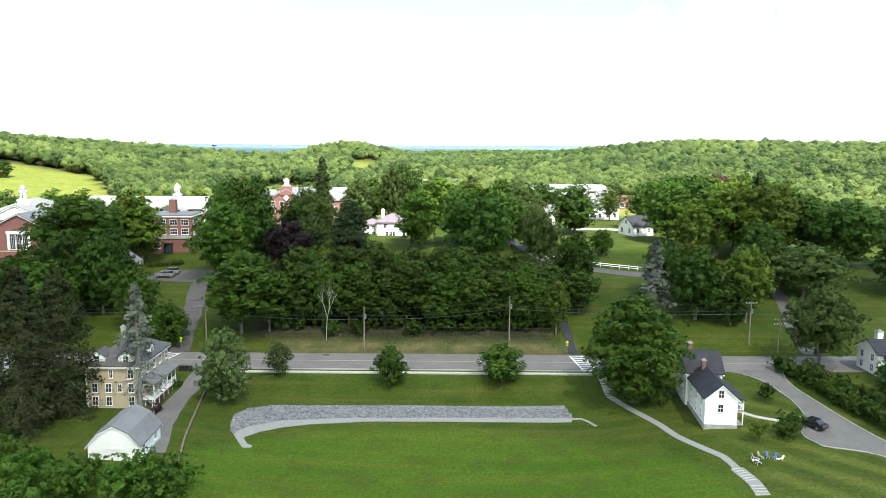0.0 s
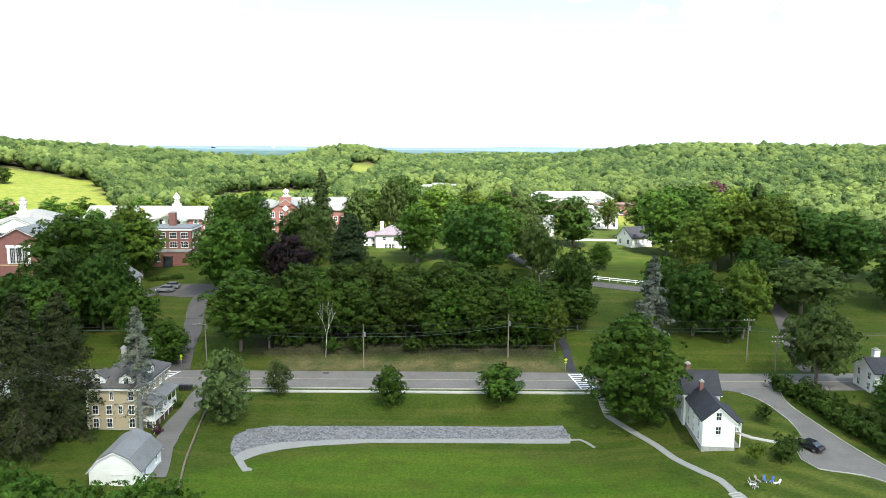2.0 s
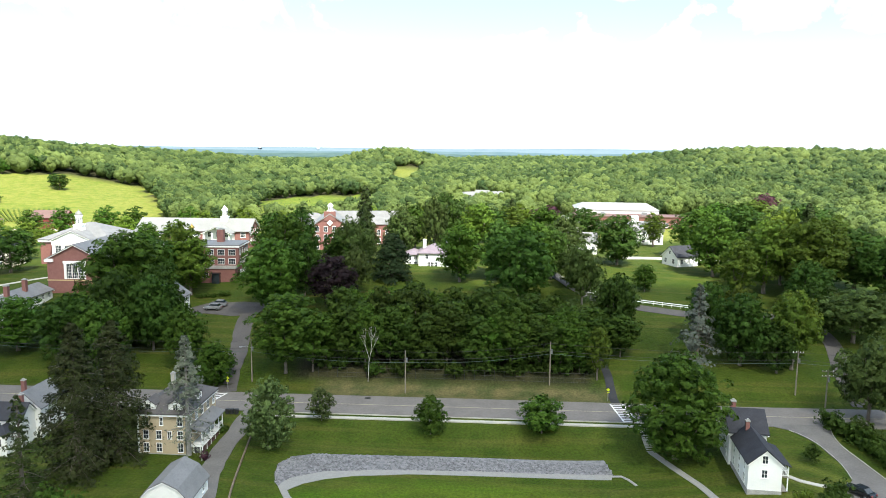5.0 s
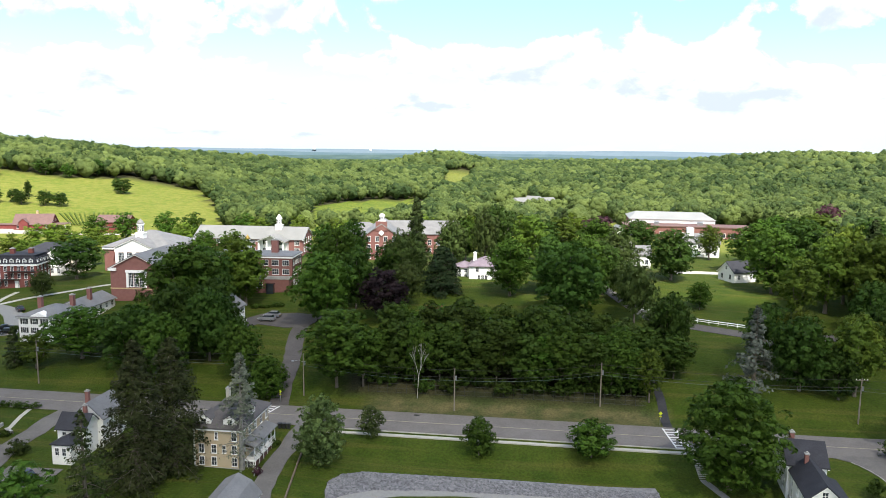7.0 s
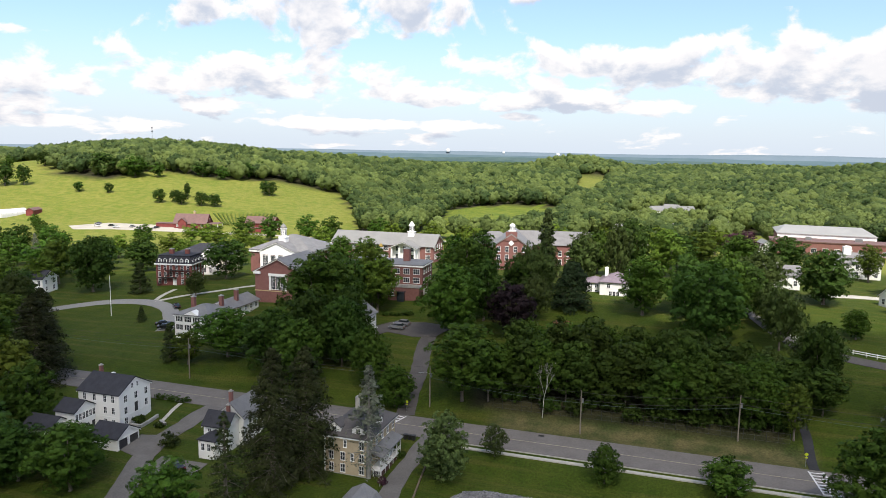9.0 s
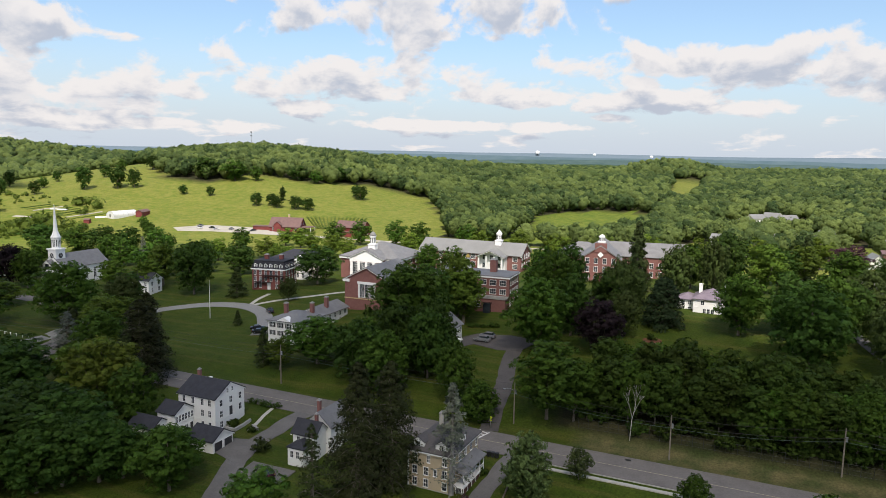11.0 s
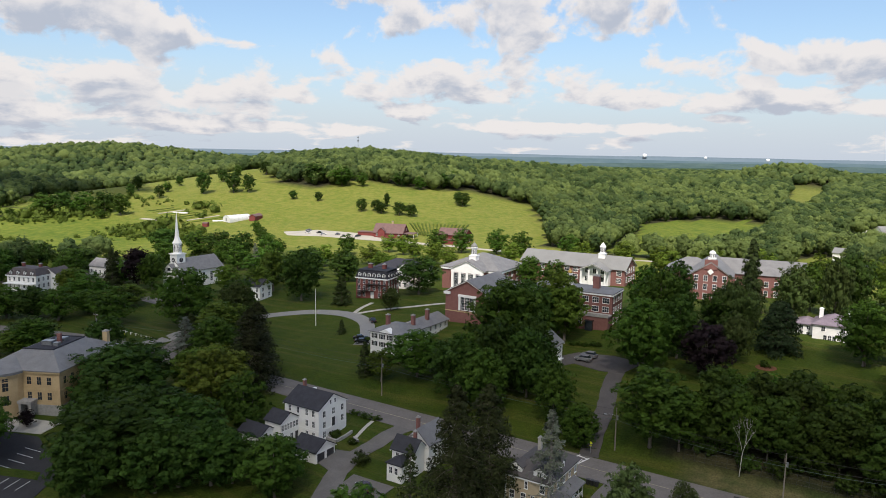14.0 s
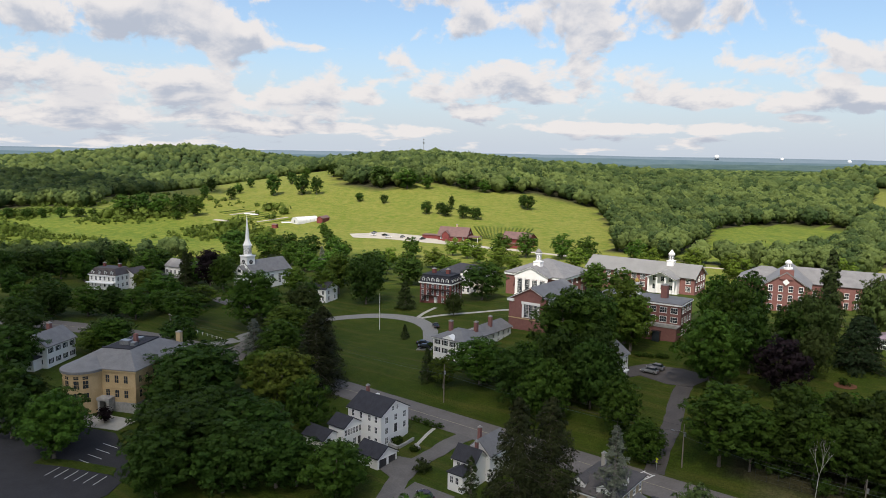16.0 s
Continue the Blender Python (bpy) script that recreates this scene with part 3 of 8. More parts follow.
ground_mat = bpy.data.materials.new("grass and soil")
ground_mat.use_nodes = True
ground_me = mesh_of("ground", np.c_[X.ravel(), Y.ravel(), Z.ravel()], quads.tolist(), ground_mat, smooth=True)
zones = {"field": soft(-np.hypot((X + 2) / 46, (Y - 78) / 35), -1.06, -0.98), "meadow": np.maximum(soft(Y, 300, 340), soft(-X, 330, 380)) * (1 - inside(X, Y, HAY_FIELD)),
         "marsh": np.maximum(soft(-X, 385, 430) * (1 - soft(Y, 315, 345)), inside(X, Y, HAY_FIELD)),
         "striped": soft(X, 40, 48) * (1 - soft(Y, 118, 126)) * soft(Y, 60, 66),
         "wild": (1 - soft(np.abs(Y - 147.2), 2.2, 4.2)) * soft(X, -38, -32) * (1 - soft(X, 26, 29)),
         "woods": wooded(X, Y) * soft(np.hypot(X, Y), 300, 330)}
# same dark floor under the roadside belt, its shade included in the brown
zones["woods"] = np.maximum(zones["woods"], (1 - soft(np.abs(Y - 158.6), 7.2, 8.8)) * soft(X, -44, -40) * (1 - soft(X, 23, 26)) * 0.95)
for key, value in zones.items():
    ground_me.attributes.new(key, "FLOAT", "POINT").data.foreach_set("value", value.ravel().astype(np.float32))
ground = tagged(new("ground", ground_me), "mown lawns, meadow and rough grass rolling to wooded hills", "ground", kind="structure")

gn, gl = ground_mat.node_tree.nodes, ground_mat.node_tree.links
gb = gn["Principled BSDF"]
gb.inputs["Roughness"].default_value, gb.inputs["Specular IOR Level"].default_value = 0.9, 0.15
gco = gn.new("ShaderNodeTexCoord")


def gnoise(scale, detail=5, stretch=None):
    t = gn.new("ShaderNodeTexNoise")
    t.inputs["Scale"].default_value, t.inputs["Detail"].default_value = scale, detail
    if stretch:
        mp = gn.new("ShaderNodeMapping")
        mp.inputs["Scale"].default_value = stretch
        mp.inputs["Rotation"].default_value[2] = 0.35
        gl.new(gco.outputs["Object"], mp.inputs["Vector"])
        gl.new(mp.outputs[0], t.inputs["Vector"])
    else:
        gl.new(gco.outputs["Object"], t.inputs["Vector"])
    r = gn.new("ShaderNodeMapRange")
    r.inputs["From Min"].default_value, r.inputs["From Max"].default_value = 0.34, 0.66
    gl.new(t.outputs["Fac"], r.inputs["Value"])
    return r.outputs[0]


def gmix(a, b, factor):
    n = gn.new("ShaderNodeMix")
    n.data_type = "RGBA"
    for key, v in (("A", a), ("B", b)):
        if isinstance(v, tuple):
            n.inputs[key].default_value = (*v, 1)
        else:
            gl.new(v, n.inputs[key])
    if isinstance(factor, float):
        n.inputs["Factor"].default_value = factor
    else:
        gl.new(factor, n.inputs["Factor"])
    return n.outputs["Result"]


def gattr(name):
    n = gn.new("ShaderNodeAttribute")
    n.attribute_name = name
    return n.outputs["Fac"]


def gmask(value, low, high, top):
    r = gn.new("ShaderNodeMapRange")
    r.inputs["From Min"].default_value, r.inputs["From Max"].default_value, r.inputs["To Max"].default_value = low, high, top
    gl.new(value, r.inputs["Value"])
    return r.outputs[0]


coarse, middle, fine_grain, mow = gnoise(0.035), gnoise(0.22), gnoise(2.3, 3), gnoise(0.12, 3, (0.25, 4, 1))
lawn = gmix(gmix((0.0270, 0.0550, 0.0036), (0.0450, 0.0730, 0.0061), coarse), gmix((0.0275, 0.0495, 0.0036), (0.0660, 0.0790, 0.0100), middle), 0.5)
lawn = gmix(lawn, (0.0950, 0.0870, 0.0200), gmask(mow, 0.5, 1.0, 0.45))
field = gmix(gmix((0.0345, 0.0812, 0.0029), (0.0490, 0.0959, 0.0047), coarse), (0.0657, 0.0997, 0.0076), mow)
field = gmix(field, (0.0474, 0.0649, 0.0065), gmask(middle, 0.45, 1.0, 0.7))
meadow = gmix(gmix((0.1330, 0.1760, 0.0200), (0.1960, 0.2120, 0.0360), coarse), gmix((0.0930, 0.1380, 0.0170), (0.2360, 0.2150, 0.0600), middle), 0.5)
wild = gmix((0.05, 0.064, 0.02), (0.13, 0.112, 0.05), middle)
# woodland floor: brown litter, with shade between crowns put into the colour
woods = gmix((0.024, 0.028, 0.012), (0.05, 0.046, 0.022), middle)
band = gn.new("ShaderNodeTexWave")
band.bands_direction = "DIAGONAL"
band.inputs["Scale"].default_value, band.inputs["Distortion"].default_value = 0.075, 0.6
gl.new(gco.outputs["Object"], band.inputs["Vector"])
rows_mown = gn.new("ShaderNodeMath")
rows_mown.operation = "MULTIPLY"
gl.new(band.outputs["Fac"], rows_mown.inputs[0]), gl.new(gattr("striped"), rows_mown.inputs[1])
lawn = gmix(lawn, (0.115, 0.13, 0.022), gmask(rows_mown.outputs[0], 0.25, 1.0, 0.5))
colour = gmix(lawn, field, gattr("field"))
colour = gmix(colour, meadow, gattr("meadow"))
marsh = gmix(gmix((0.08, 0.14, 0.012), (0.155, 0.2, 0.022), coarse), gmix((0.06, 0.105, 0.012), (0.2, 0.205, 0.04), middle), 0.55)
colour = gmix(colour, marsh, gattr("marsh"))
colour = gmix(colour, wild, gattr("wild"))
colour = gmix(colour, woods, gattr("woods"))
speck = gn.new("ShaderNodeMapRange")
speck.inputs["To Min"].default_value, speck.inputs["To Max"].default_value = 0.78, 1.22
gl.new(fine_grain, speck.inputs["Value"])
ghsv = gn.new("ShaderNodeHueSaturation")
gl.new(colour, ghsv.inputs["Color"]), gl.new(speck.outputs[0], ghsv.inputs["Value"])
gl.new(ghsv.outputs[0], gb.inputs["Base Color"])
gbump = gn.new("ShaderNodeBump")
gbump.inputs["Strength"].default_value, gbump.inputs["Distance"].default_value = 0.5, 0.25
gl.new(fine_grain, gbump.inputs["Height"])
gl.new(gbump.outputs[0], gb.inputs["Normal"])


# ---------------------------------------------------------------- roads, drives and paths
def smooth_line(points, step=2.0):
    """Places every couple of metres along a rounded line through the points."""
    p = [Vector((*q[:2], 0)) for q in points]
    p = [p[0] * 2 - p[1]] + p + [p[-1] * 2 - p[-2]]
    out = []
    for i in range(1, len(p) - 2):
        n = max(1, int((p[i + 1] - p[i]).length / step))
        for k in range(n):
            t = k / n
            out.append(0.5 * (2 * p[i] + (p[i + 1] - p[i - 1]) * t + (2 * p[i - 1] - 5 * p[i] + 4 * p[i + 1] - p[i + 2]) * t * t
                              + (3 * p[i] - p[i - 1] - 3 * p[i + 1] + p[i + 2]) * t ** 3))
    return out + [p[-2]]


def strip(name, points, width, lift, mat, label, category, thick=0.25, across=3, step=2.0, edge=0.0, kind="structure", parent=None, seed=1):
    """A paved band laid on the ground along a line, with sides that go into the soil."""
    line = smooth_line(points, step)
    rng = random.Random(seed)
    verts, faces = [], []
    rows = across + 3
    for i, c in enumerate(line):
        d = (line[min(i + 1, len(line) - 1)] - line[max(i - 1, 0)]).normalized()
        s = Vector((d.y, -d.x, 0))
        w = width(i / (len(line) - 1)) if callable(width) else width
        offs = [-w / 2 + w * k / across for k in range(across + 1)]
        offs[0] += rng.uniform(-edge, edge)
        offs[-1] += rng.uniform(-edge, edge)
        for j, o in enumerate([offs[0]] + offs + [offs[-1]]):
            q = c + s * o
            z = height(q.x, q.y) + lift - (thick if j in (0, rows - 1) else 0)
            verts.append((q.x, q.y, z))
    for i in range(len(line) - 1):
        for j in range(rows - 1):
            a = i * rows + j
            faces.append((a, a + 1, a + rows + 1, a + rows))
    ob = new(name, mesh_of(name, verts, faces, mat))
    if parent:
        ob.parent = parent
        return ob
    return tagged(ob, label, category, kind=kind)


def patch(name, polygon, lift, mat, label, category, step=2.5):
    """A paved yard of any outline laid on the ground."""
    bm = bmesh.new()
    f = bm.faces.new([bm.verts.new((x, y, 0)) for x, y in polygon])
    bmesh.ops.triangulate(bm, faces=[f])
    size = max(max(p[i] for p in polygon) - min(p[i] for p in polygon) for i in (0, 1))
    for _ in range(int(math.log2(size / step)) + 1):
        long = [e for e in bm.edges if e.calc_length() > step * 1.6]
        if not long:
            break
        bmesh.ops.subdivide_edges(bm, edges=long, cuts=1)
        bmesh.ops.triangulate(bm, faces=[f for f in bm.faces if len(f.verts) > 3])
    z = heights([v.co.x for v in bm.verts], [v.co.y for v in bm.verts])
    for v, h in zip(bm.verts, z):
        v.co.z = h + lift
    rim = [e for e in bm.edges if e.is_boundary]
    got = bmesh.ops.extrude_edge_only(bm, edges=rim)
    for v in got["geom"]:
        if isinstance(v, bmesh.types.BMVert):
            v.co.z -= 0.3
    bmesh.ops.recalc_face_normals(bm, faces=bm.faces)
    me = bpy.data.meshes.new(name)
    bm.to_mesh(me)
    bm.free()
    me.materials.append(mat)
    return tagged(new(name, me), label, category, kind="structure")


MAIN = [(330, 218), (220, 167.5), (140, 146.2), (100, 140.9), (60, 139.2), (0, 139.2), (-60, 139.2), (-120, 139.6), (-165, 139.5), (-200, 136.5), (-235, 128), (-275, 114), (-330, 90)]
road = strip("road", MAIN, 10.4, 0.09, M_asphalt, "two-lane grey asphalt street with faded yellow centre line", "road", across=4)
# ---------------------------------------------------------------- trees
ICO = bmesh.new()
bmesh.ops.create_icosphere(ICO, subdivisions=1, radius=1)
ICO_V, ICO_F = [v.co.copy() for v in ICO.verts], [[v.index for v in f.verts] for f in ICO.faces]
ICO.free()


def leaf_cards(rng, centres, normals, size, loose=0.5):
    """Small bent leaf sprays: one four-cornered card for each place, facing roughly outwards."""
    n = len(centres)
    nrm = normals / (np.linalg.norm(normals, axis=1)[:, None] + 1e-9) + rng.normal(0, loose, (n, 3))
    nrm /= np.linalg.norm(nrm, axis=1)[:, None] + 1e-9
    ref = rng.normal(0, 1, (n, 3))
    u = np.cross(nrm, ref)
    u /= np.linalg.norm(u, axis=1)[:, None] + 1e-9
    v = np.cross(nrm, u)
    s = size * rng.uniform(0.55, 1.35, n)[:, None]
    k = rng.uniform(0.5, 0.9, n)[:, None]
    pts = np.stack([centres + u * s, centres + v * s * k + nrm * s * 0.25, centres - u * s * rng.uniform(0.6, 1, n)[:, None], centres - v * s * k], 1)
    lit = normals / (np.linalg.norm(normals, axis=1)[:, None] + 1e-9) * 0.7 + nrm * loose * 1.1
    lit /= np.linalg.norm(lit, axis=1)[:, None] + 1e-9
    return pts.reshape(-1, 3), np.arange(4 * n).reshape(n, 4), np.repeat(lit, 4, axis=0)


def crown_mesh(name, seed, lobes, mat, cards, size, core=0.72):
    """Foliage over a set of lobes (x, y, z, radius): domed tufts of leaf cards sit on the shells, lit above and dark below, round a rough heart in each lobe."""
    rng = np.random.default_rng(seed)
    L = np.array(lobes)
    share = L[:, 3] ** 2 / (L[:, 3] ** 2).sum()
    per = 18
    tufts = cards // per
    pick = rng.choice(len(L), tufts, p=share)
    d = rng.normal(0, 1, (tufts, 3))
    d[:, 2] = d[:, 2] * 0.9 + 0.25
    d /= np.linalg.norm(d, axis=1)[:, None]
    r = L[pick, 3] * rng.uniform(0.74, 1.1, tufts)
    c = L[pick, :3] + d * r[:, None] * np.array([1, 1, 0.92])
    deep = np.zeros(tufts, bool)
    for x, y, z, rad in lobes:
        deep |= np.linalg.norm(c - (x, y, z), axis=1) < rad * 0.66
    c, d = c[~deep], d[~deep]
    n = len(c)
    e = rng.normal(0, 1, (n, per, 3)) + d[:, None] * 0.7 + np.array([0, 0, 0.45])
    e /= np.linalg.norm(e, axis=2)[:, :, None]
    big = size * rng.uniform(1.5, 3.1, (n, 1, 1))
    c = (c[:, None] + e * big * rng.uniform(0.6, 1.1, (n, per, 1)) * np.array([1, 1, 0.7])).reshape(-1, 3)
    facing = (e * 0.85 + d[:, None] * 0.4 + np.array([0, 0, 0.15])).reshape(-1, 3)
    v, f, lit = leaf_cards(rng, c, facing, size, 0.4)
    # looser, larger sprays fill the inside of each lobe
    many = 34
    e = rng.normal(0, 1, (len(L), many, 3))
    e /= np.linalg.norm(e, axis=2)[:, :, None]
    inner = (L[:, None, :3] + e * L[:, None, 3:] * rng.uniform(0.15, core, (len(L), many, 1))).reshape(-1, 3)
    girth = np.repeat(L[:, 3], many) * 0.3
    v2, f2, lit2 = leaf_cards(rng, inner, e.reshape(-1, 3), 1.0, 0.9)
    v2 = np.repeat(inner, 4, axis=0) + (v2 - np.repeat(inner, 4, axis=0)) * np.repeat(girth, 4)[:, None]
    return mesh_of(name, np.concatenate([v, v2]), f.tolist() + (f2 + len(v)).tolist(), mat, normals=np.concatenate([lit, lit2]))


def broad_lobes(rng, wide, low, high, count, pear=0.0):
    """Lobes of a rounded crown between two heights; pear > 0 draws the widest part down."""
    out = []
    mid, tall = (low + high) / 2, (high - low) / 2
    for i in range(count):
        a = i * 2.39996 + rng.uniform(-0.5, 0.5)
        t = (i + 0.5) / count * 2 - 1
        ring = math.sqrt(max(0.0, 1 - (t + pear * 0.4) ** 2 * 0.93)) if abs(t + pear * 0.4) < 1.03 else 0.2
        rad = wide * rng.uniform(0.3, 0.44) * (0.75 + 0.35 * ring)
        k = max(0.0, ring * wide - rad * 0.85) * rng.uniform(0.75, 1.08)
        out.append((math.cos(a) * k, math.sin(a) * k, mid + t * (tall - rad * 0.8), rad))
    out.append((0, 0, mid, wide * 0.55))
    reach = sorted((math.hypot(x, y) + r for x, y, z, r in out), reverse=True)[:max(4, count // 2)]
    grow = wide * 1.02 / (sum(reach) / len(reach))
    lift = high - max(z + r * 0.95 * grow ** 0.5 for x, y, z, r in out)
    return [(x * grow, y * grow, z + lift * max(0.0, (z - low) / (high - low)), r * grow ** 0.5) for x, y, z, r in out]


def wood_mesh(name, rng, tall, girth, lobes, bark, limbs=7, fork=0.34, lean=0.02):
    pts = [(rng.uniform(-lean, lean) * z, rng.uniform(-lean, lean) * z, z) for z in (-0.6, 0.5, tall * 0.2, tall * 0.4, tall * 0.62, tall * 0.82)]
    v, f = tube(pts, [girth * 1.5, girth * 1.05, girth * 0.85, girth * 0.7, girth * 0.4, girth * 0.12], 7)
    verts, faces = list(v), list(f)
    for i in range(limbs):
        x, y, z, r = lobes[rng.randrange(len(lobes))]
        z0 = tall * fork * rng.uniform(0.7, 1.5)
        start = Vector((0, 0, z0))
        end = Vector((x, y, max(z, z0 + 1.0)))
        bend = (start + end) / 2 + Vector((x * 0.12, y * 0.12, -0.4))
        g = girth * rng.uniform(0.3, 0.5)
        v, f = tube([start, bend, end], [g, g * 0.7, g * 0.2], 5)
        faces += [tuple(k + len(verts) for k in q) for q in f]
        verts += list(v)
    return mesh_of(name, verts, faces, bark, smooth=True)


def broad_tree(label, seed, tall, wide, low, mat, cards=2600, size=0.42, bark=None, lobes=16, pear=0.0, girth=None, category="tree", name="tree"):
    """A broadleaf tree, built at the origin; low is the height at which the crown begins."""
    rng = random.Random(seed)
    L = broad_lobes(rng, wide / 2, low, tall, lobes, pear)
    ob = empty(name, 0, 0, 0, 0, label, category)
    piece("trunk", wood_mesh("trunk", rng, tall, girth or tall * 0.018 + 0.06, L, bark or M_bark, fork=max(0.2, low / tall)), ob)
    piece("crown", crown_mesh("crown", seed, L, mat, cards, size), ob)
    return ob


def conifer(label, seed, tall, wide, low, mat, boughs=120, droop=0.2, ragged=0.3, cards=3200, size=0.36, name="spruce_tree", bark=None, point=0.75, bare=0.0):
    """A spruce, fir or pine: plumes of needles on boughs round a straight stem, longest below; point sets how soon the crown narrows."""
    rng = np.random.default_rng(seed)
    ob = empty(name, 0, 0, 0, 0, label, "conifer")
    v, f = tube([(0, 0, -0.6), (0, 0, tall * 0.4), (0, 0, tall * 0.97)], [tall * 0.02 + 0.08, tall * 0.013 + 0.05, 0.03], 7)
    verts, faces = list(v), list(f)
    cs, ns = [], []
    per = max(6, cards // boughs)
    for i in range(boughs):
        t = (i / boughs) ** 0.92
        z = low + (tall - low) * t
        reach = wide / 2 * (1 - t) ** point * rng.uniform(1 - ragged * 1.3, 1 + ragged * 0.7) + 0.3
        a = i * 2.39996 + rng.uniform(-0.5, 0.5)
        d = np.array([math.cos(a), math.sin(a), 0.0])
        rise = rng.normal(0, 0.1) + 0.25 * t
        tip = d * reach + (0, 0, z + (rise - droop) * reach)
        bv, bf = tube([(0, 0, z), (tip[0] * 0.5, tip[1] * 0.5, z + (rise - droop * 0.5) * reach * 0.5), tuple(tip)], [0.1, 0.06, 0.02], 3)
        faces += [tuple(k + len(verts) for k in q) for q in bf]
        verts += list(bv)
        n = int(per * (0.5 + 1.0 * reach / (wide / 2)) * (0.22 if z < bare else 1.0))
        s = rng.uniform(0.15, 1.05, n) ** 0.6
        side = np.array([-d[1], d[0], 0])
        broad = min(reach * 0.22, 1.2)
        p = d * (reach * s)[:, None] + (0, 0, z) + np.outer((rise - droop * s) * reach * s, (0, 0, 1)) + np.outer(rng.normal(0, broad, n) * (1.25 - 0.55 * s), side)
        lump = rng.normal(-0.12, 0.2, n) * min(1.6, reach * 0.35 + 0.3)
        p[:, 2] += lump
        cs.append(p)
        ns.append(d * 0.6 + (0, 0, 0.55) + np.outer(lump * 0.5, (0, 0, 1)) + rng.normal(0, 0.15, (n, 3)))
    piece("trunk", mesh_of("trunk", verts, faces, bark or M_bark, smooth=False), ob)
    v, f, lit = leaf_cards(rng, np.concatenate(cs), np.concatenate(ns), size)
    piece("crown", mesh_of("crown", v, f.tolist(), mat, normals=lit), ob)
    return ob


def bush(label, seed, wide, tall, mat, cards=500, size=0.2, name="shrub", category="shrub"):
    rng = random.Random(seed)
    L = [(rng.uniform(-0.3, 0.3) * wide, rng.uniform(-0.3, 0.3) * wide, tall * rng.uniform(0.35, 0.62), min(wide, tall) * rng.uniform(0.3, 0.42)) for _ in range(7)]
    me = crown_mesh(name, seed, L, mat, cards, size)
    return tagged(new(name, me), label, category)


def put(proto, x, y, tall=1.0, wide=1.0, turn=0.0, first=[]):
    """Sets a tree on the ground; the first call with a tree moves it, later ones copy it."""
    m = pose(x, y, height(x, y) - 0.1, 0, 0, turn) @ Matrix.Diagonal((wide, wide, tall, 1))
    if proto in first:
        return copy_thing(proto, pose(x, y, height(x, y) - 0.1, 0, 0, turn) @ Matrix.Diagonal((wide / proto.scale[0], wide / proto.scale[1], tall / proto.scale[2], 1)))
    first.append(proto)
    proto.matrix_basis = m
    return proto
# ---------------------------------------------------------------- drives, paths and yards
strip("pavement", [(31, 131.9), (0, 131.9), (-43, 131.9)], 0.95, 0.14, M_concrete, "narrow pale concrete pavement along the street", "pavement", across=2)
strip("driveway", [(-54.2, 144.3), (-55.6, 150.5), (-56.4, 157), (-58, 165), (-60.0, 173), (-61.5, 181), (-62, 187)], 4.2, 0.1, M_drive_dark, "asphalt drive climbing from the street to the dormitory", "driveway", edge=0.15)
patch("parking_yard", [(-78, 178), (-74, 183), (-66, 181), (-60, 182), (-57, 190), (-66, 192), (-76, 191), (-80, 186)], 0.13, M_drive_dark, "asphalt parking yard at the head of the drive", "parking yard")
strip("driveway", [(-44.8, 134.4), (-45.4, 128), (-46, 122), (-45.4, 115), (-44.2, 108), (-42.6, 102.5), (-42.0, 99.5)], 3.6, 0.1, M_drive, "asphalt driveway beside the tan house", "driveway", edge=0.12)
patch("driveway", [(53.5, 135.2), (66, 135.2), (64.4, 129), (65.2, 121.8), (66.5, 111.3), (69, 102), (76, 94), (88, 89), (86, 84), (74, 89), (66, 98), (62.8, 100.9), (57.1, 102.6), (56.0, 105.5), (57.6, 110.8), (60.4, 114.4), (61.2, 120), (60.6, 127), (57.6, 132.4)], 0.1, M_drive, "wide asphalt drive beside a clipped hedge", "driveway", 1.6)
strip("driveway", [(-96, 134.5), (-96.8, 127), (-97.4, 119), (-96, 111), (-92, 102), (-88, 92), (-84, 78)], 4.6, 0.1, M_drive, "asphalt lane between white houses", "driveway", edge=0.15)
for line in ([(57.6, 132.4), (60.6, 127), (61.2, 120), (60.3, 114.4)], [(57.5, 110.8), (55.9, 105.5), (57.0, 102.5), (62.8, 100.8), (66, 97.9), (74, 88.9)], [(66.1, 135.0), (64.5, 129), (65.3, 121.8), (66.6, 111.3), (69.1, 102), (76, 94.1)]):
    strip("kerb", line, 0.1, 0.14, M_concrete, "pale kerb along the wide drive", "kerb", across=1)
patch("garage_yard", [(-103.0, 112.2), (-103.0, 118.6), (-98.5, 119.5), (-96.0, 110.0)], 0.12, M_drive, "asphalt apron before the garage", "driveway")
patch("parking_yard", [(-92.5, 112), (-92, 105), (-82, 105), (-82, 112)], 0.12, M_drive, "gravelly parking place below the white house", "parking yard")
strip("path", [(27.6, 144.3), (27.6, 150), (27.4, 158), (26, 166), (23, 174)], 1.8, 0.1, M_black_top, "dark asphalt path climbing the lawn", "path")
strip("driveway", [(30, 196), (38, 192.5), (46, 189.8), (56, 188), (70, 189.6), (80, 189.5), (84.3, 184), (84.5, 175), (82, 166), (79, 156), (78, 146)], 4.0, 0.1, M_drive_dark, "curved asphalt lane across the lawn", "driveway")
strip("driveway", [(31, 196), (26, 206), (20, 222), (12, 240)], 3.6, 0.1, M_drive, "asphalt lane between trees", "driveway")
strip("driveway", [(45, 252), (56, 256), (70, 258), (90, 262)], 5, 0.1, M_concrete, "pale lane beside the cottage", "driveway")
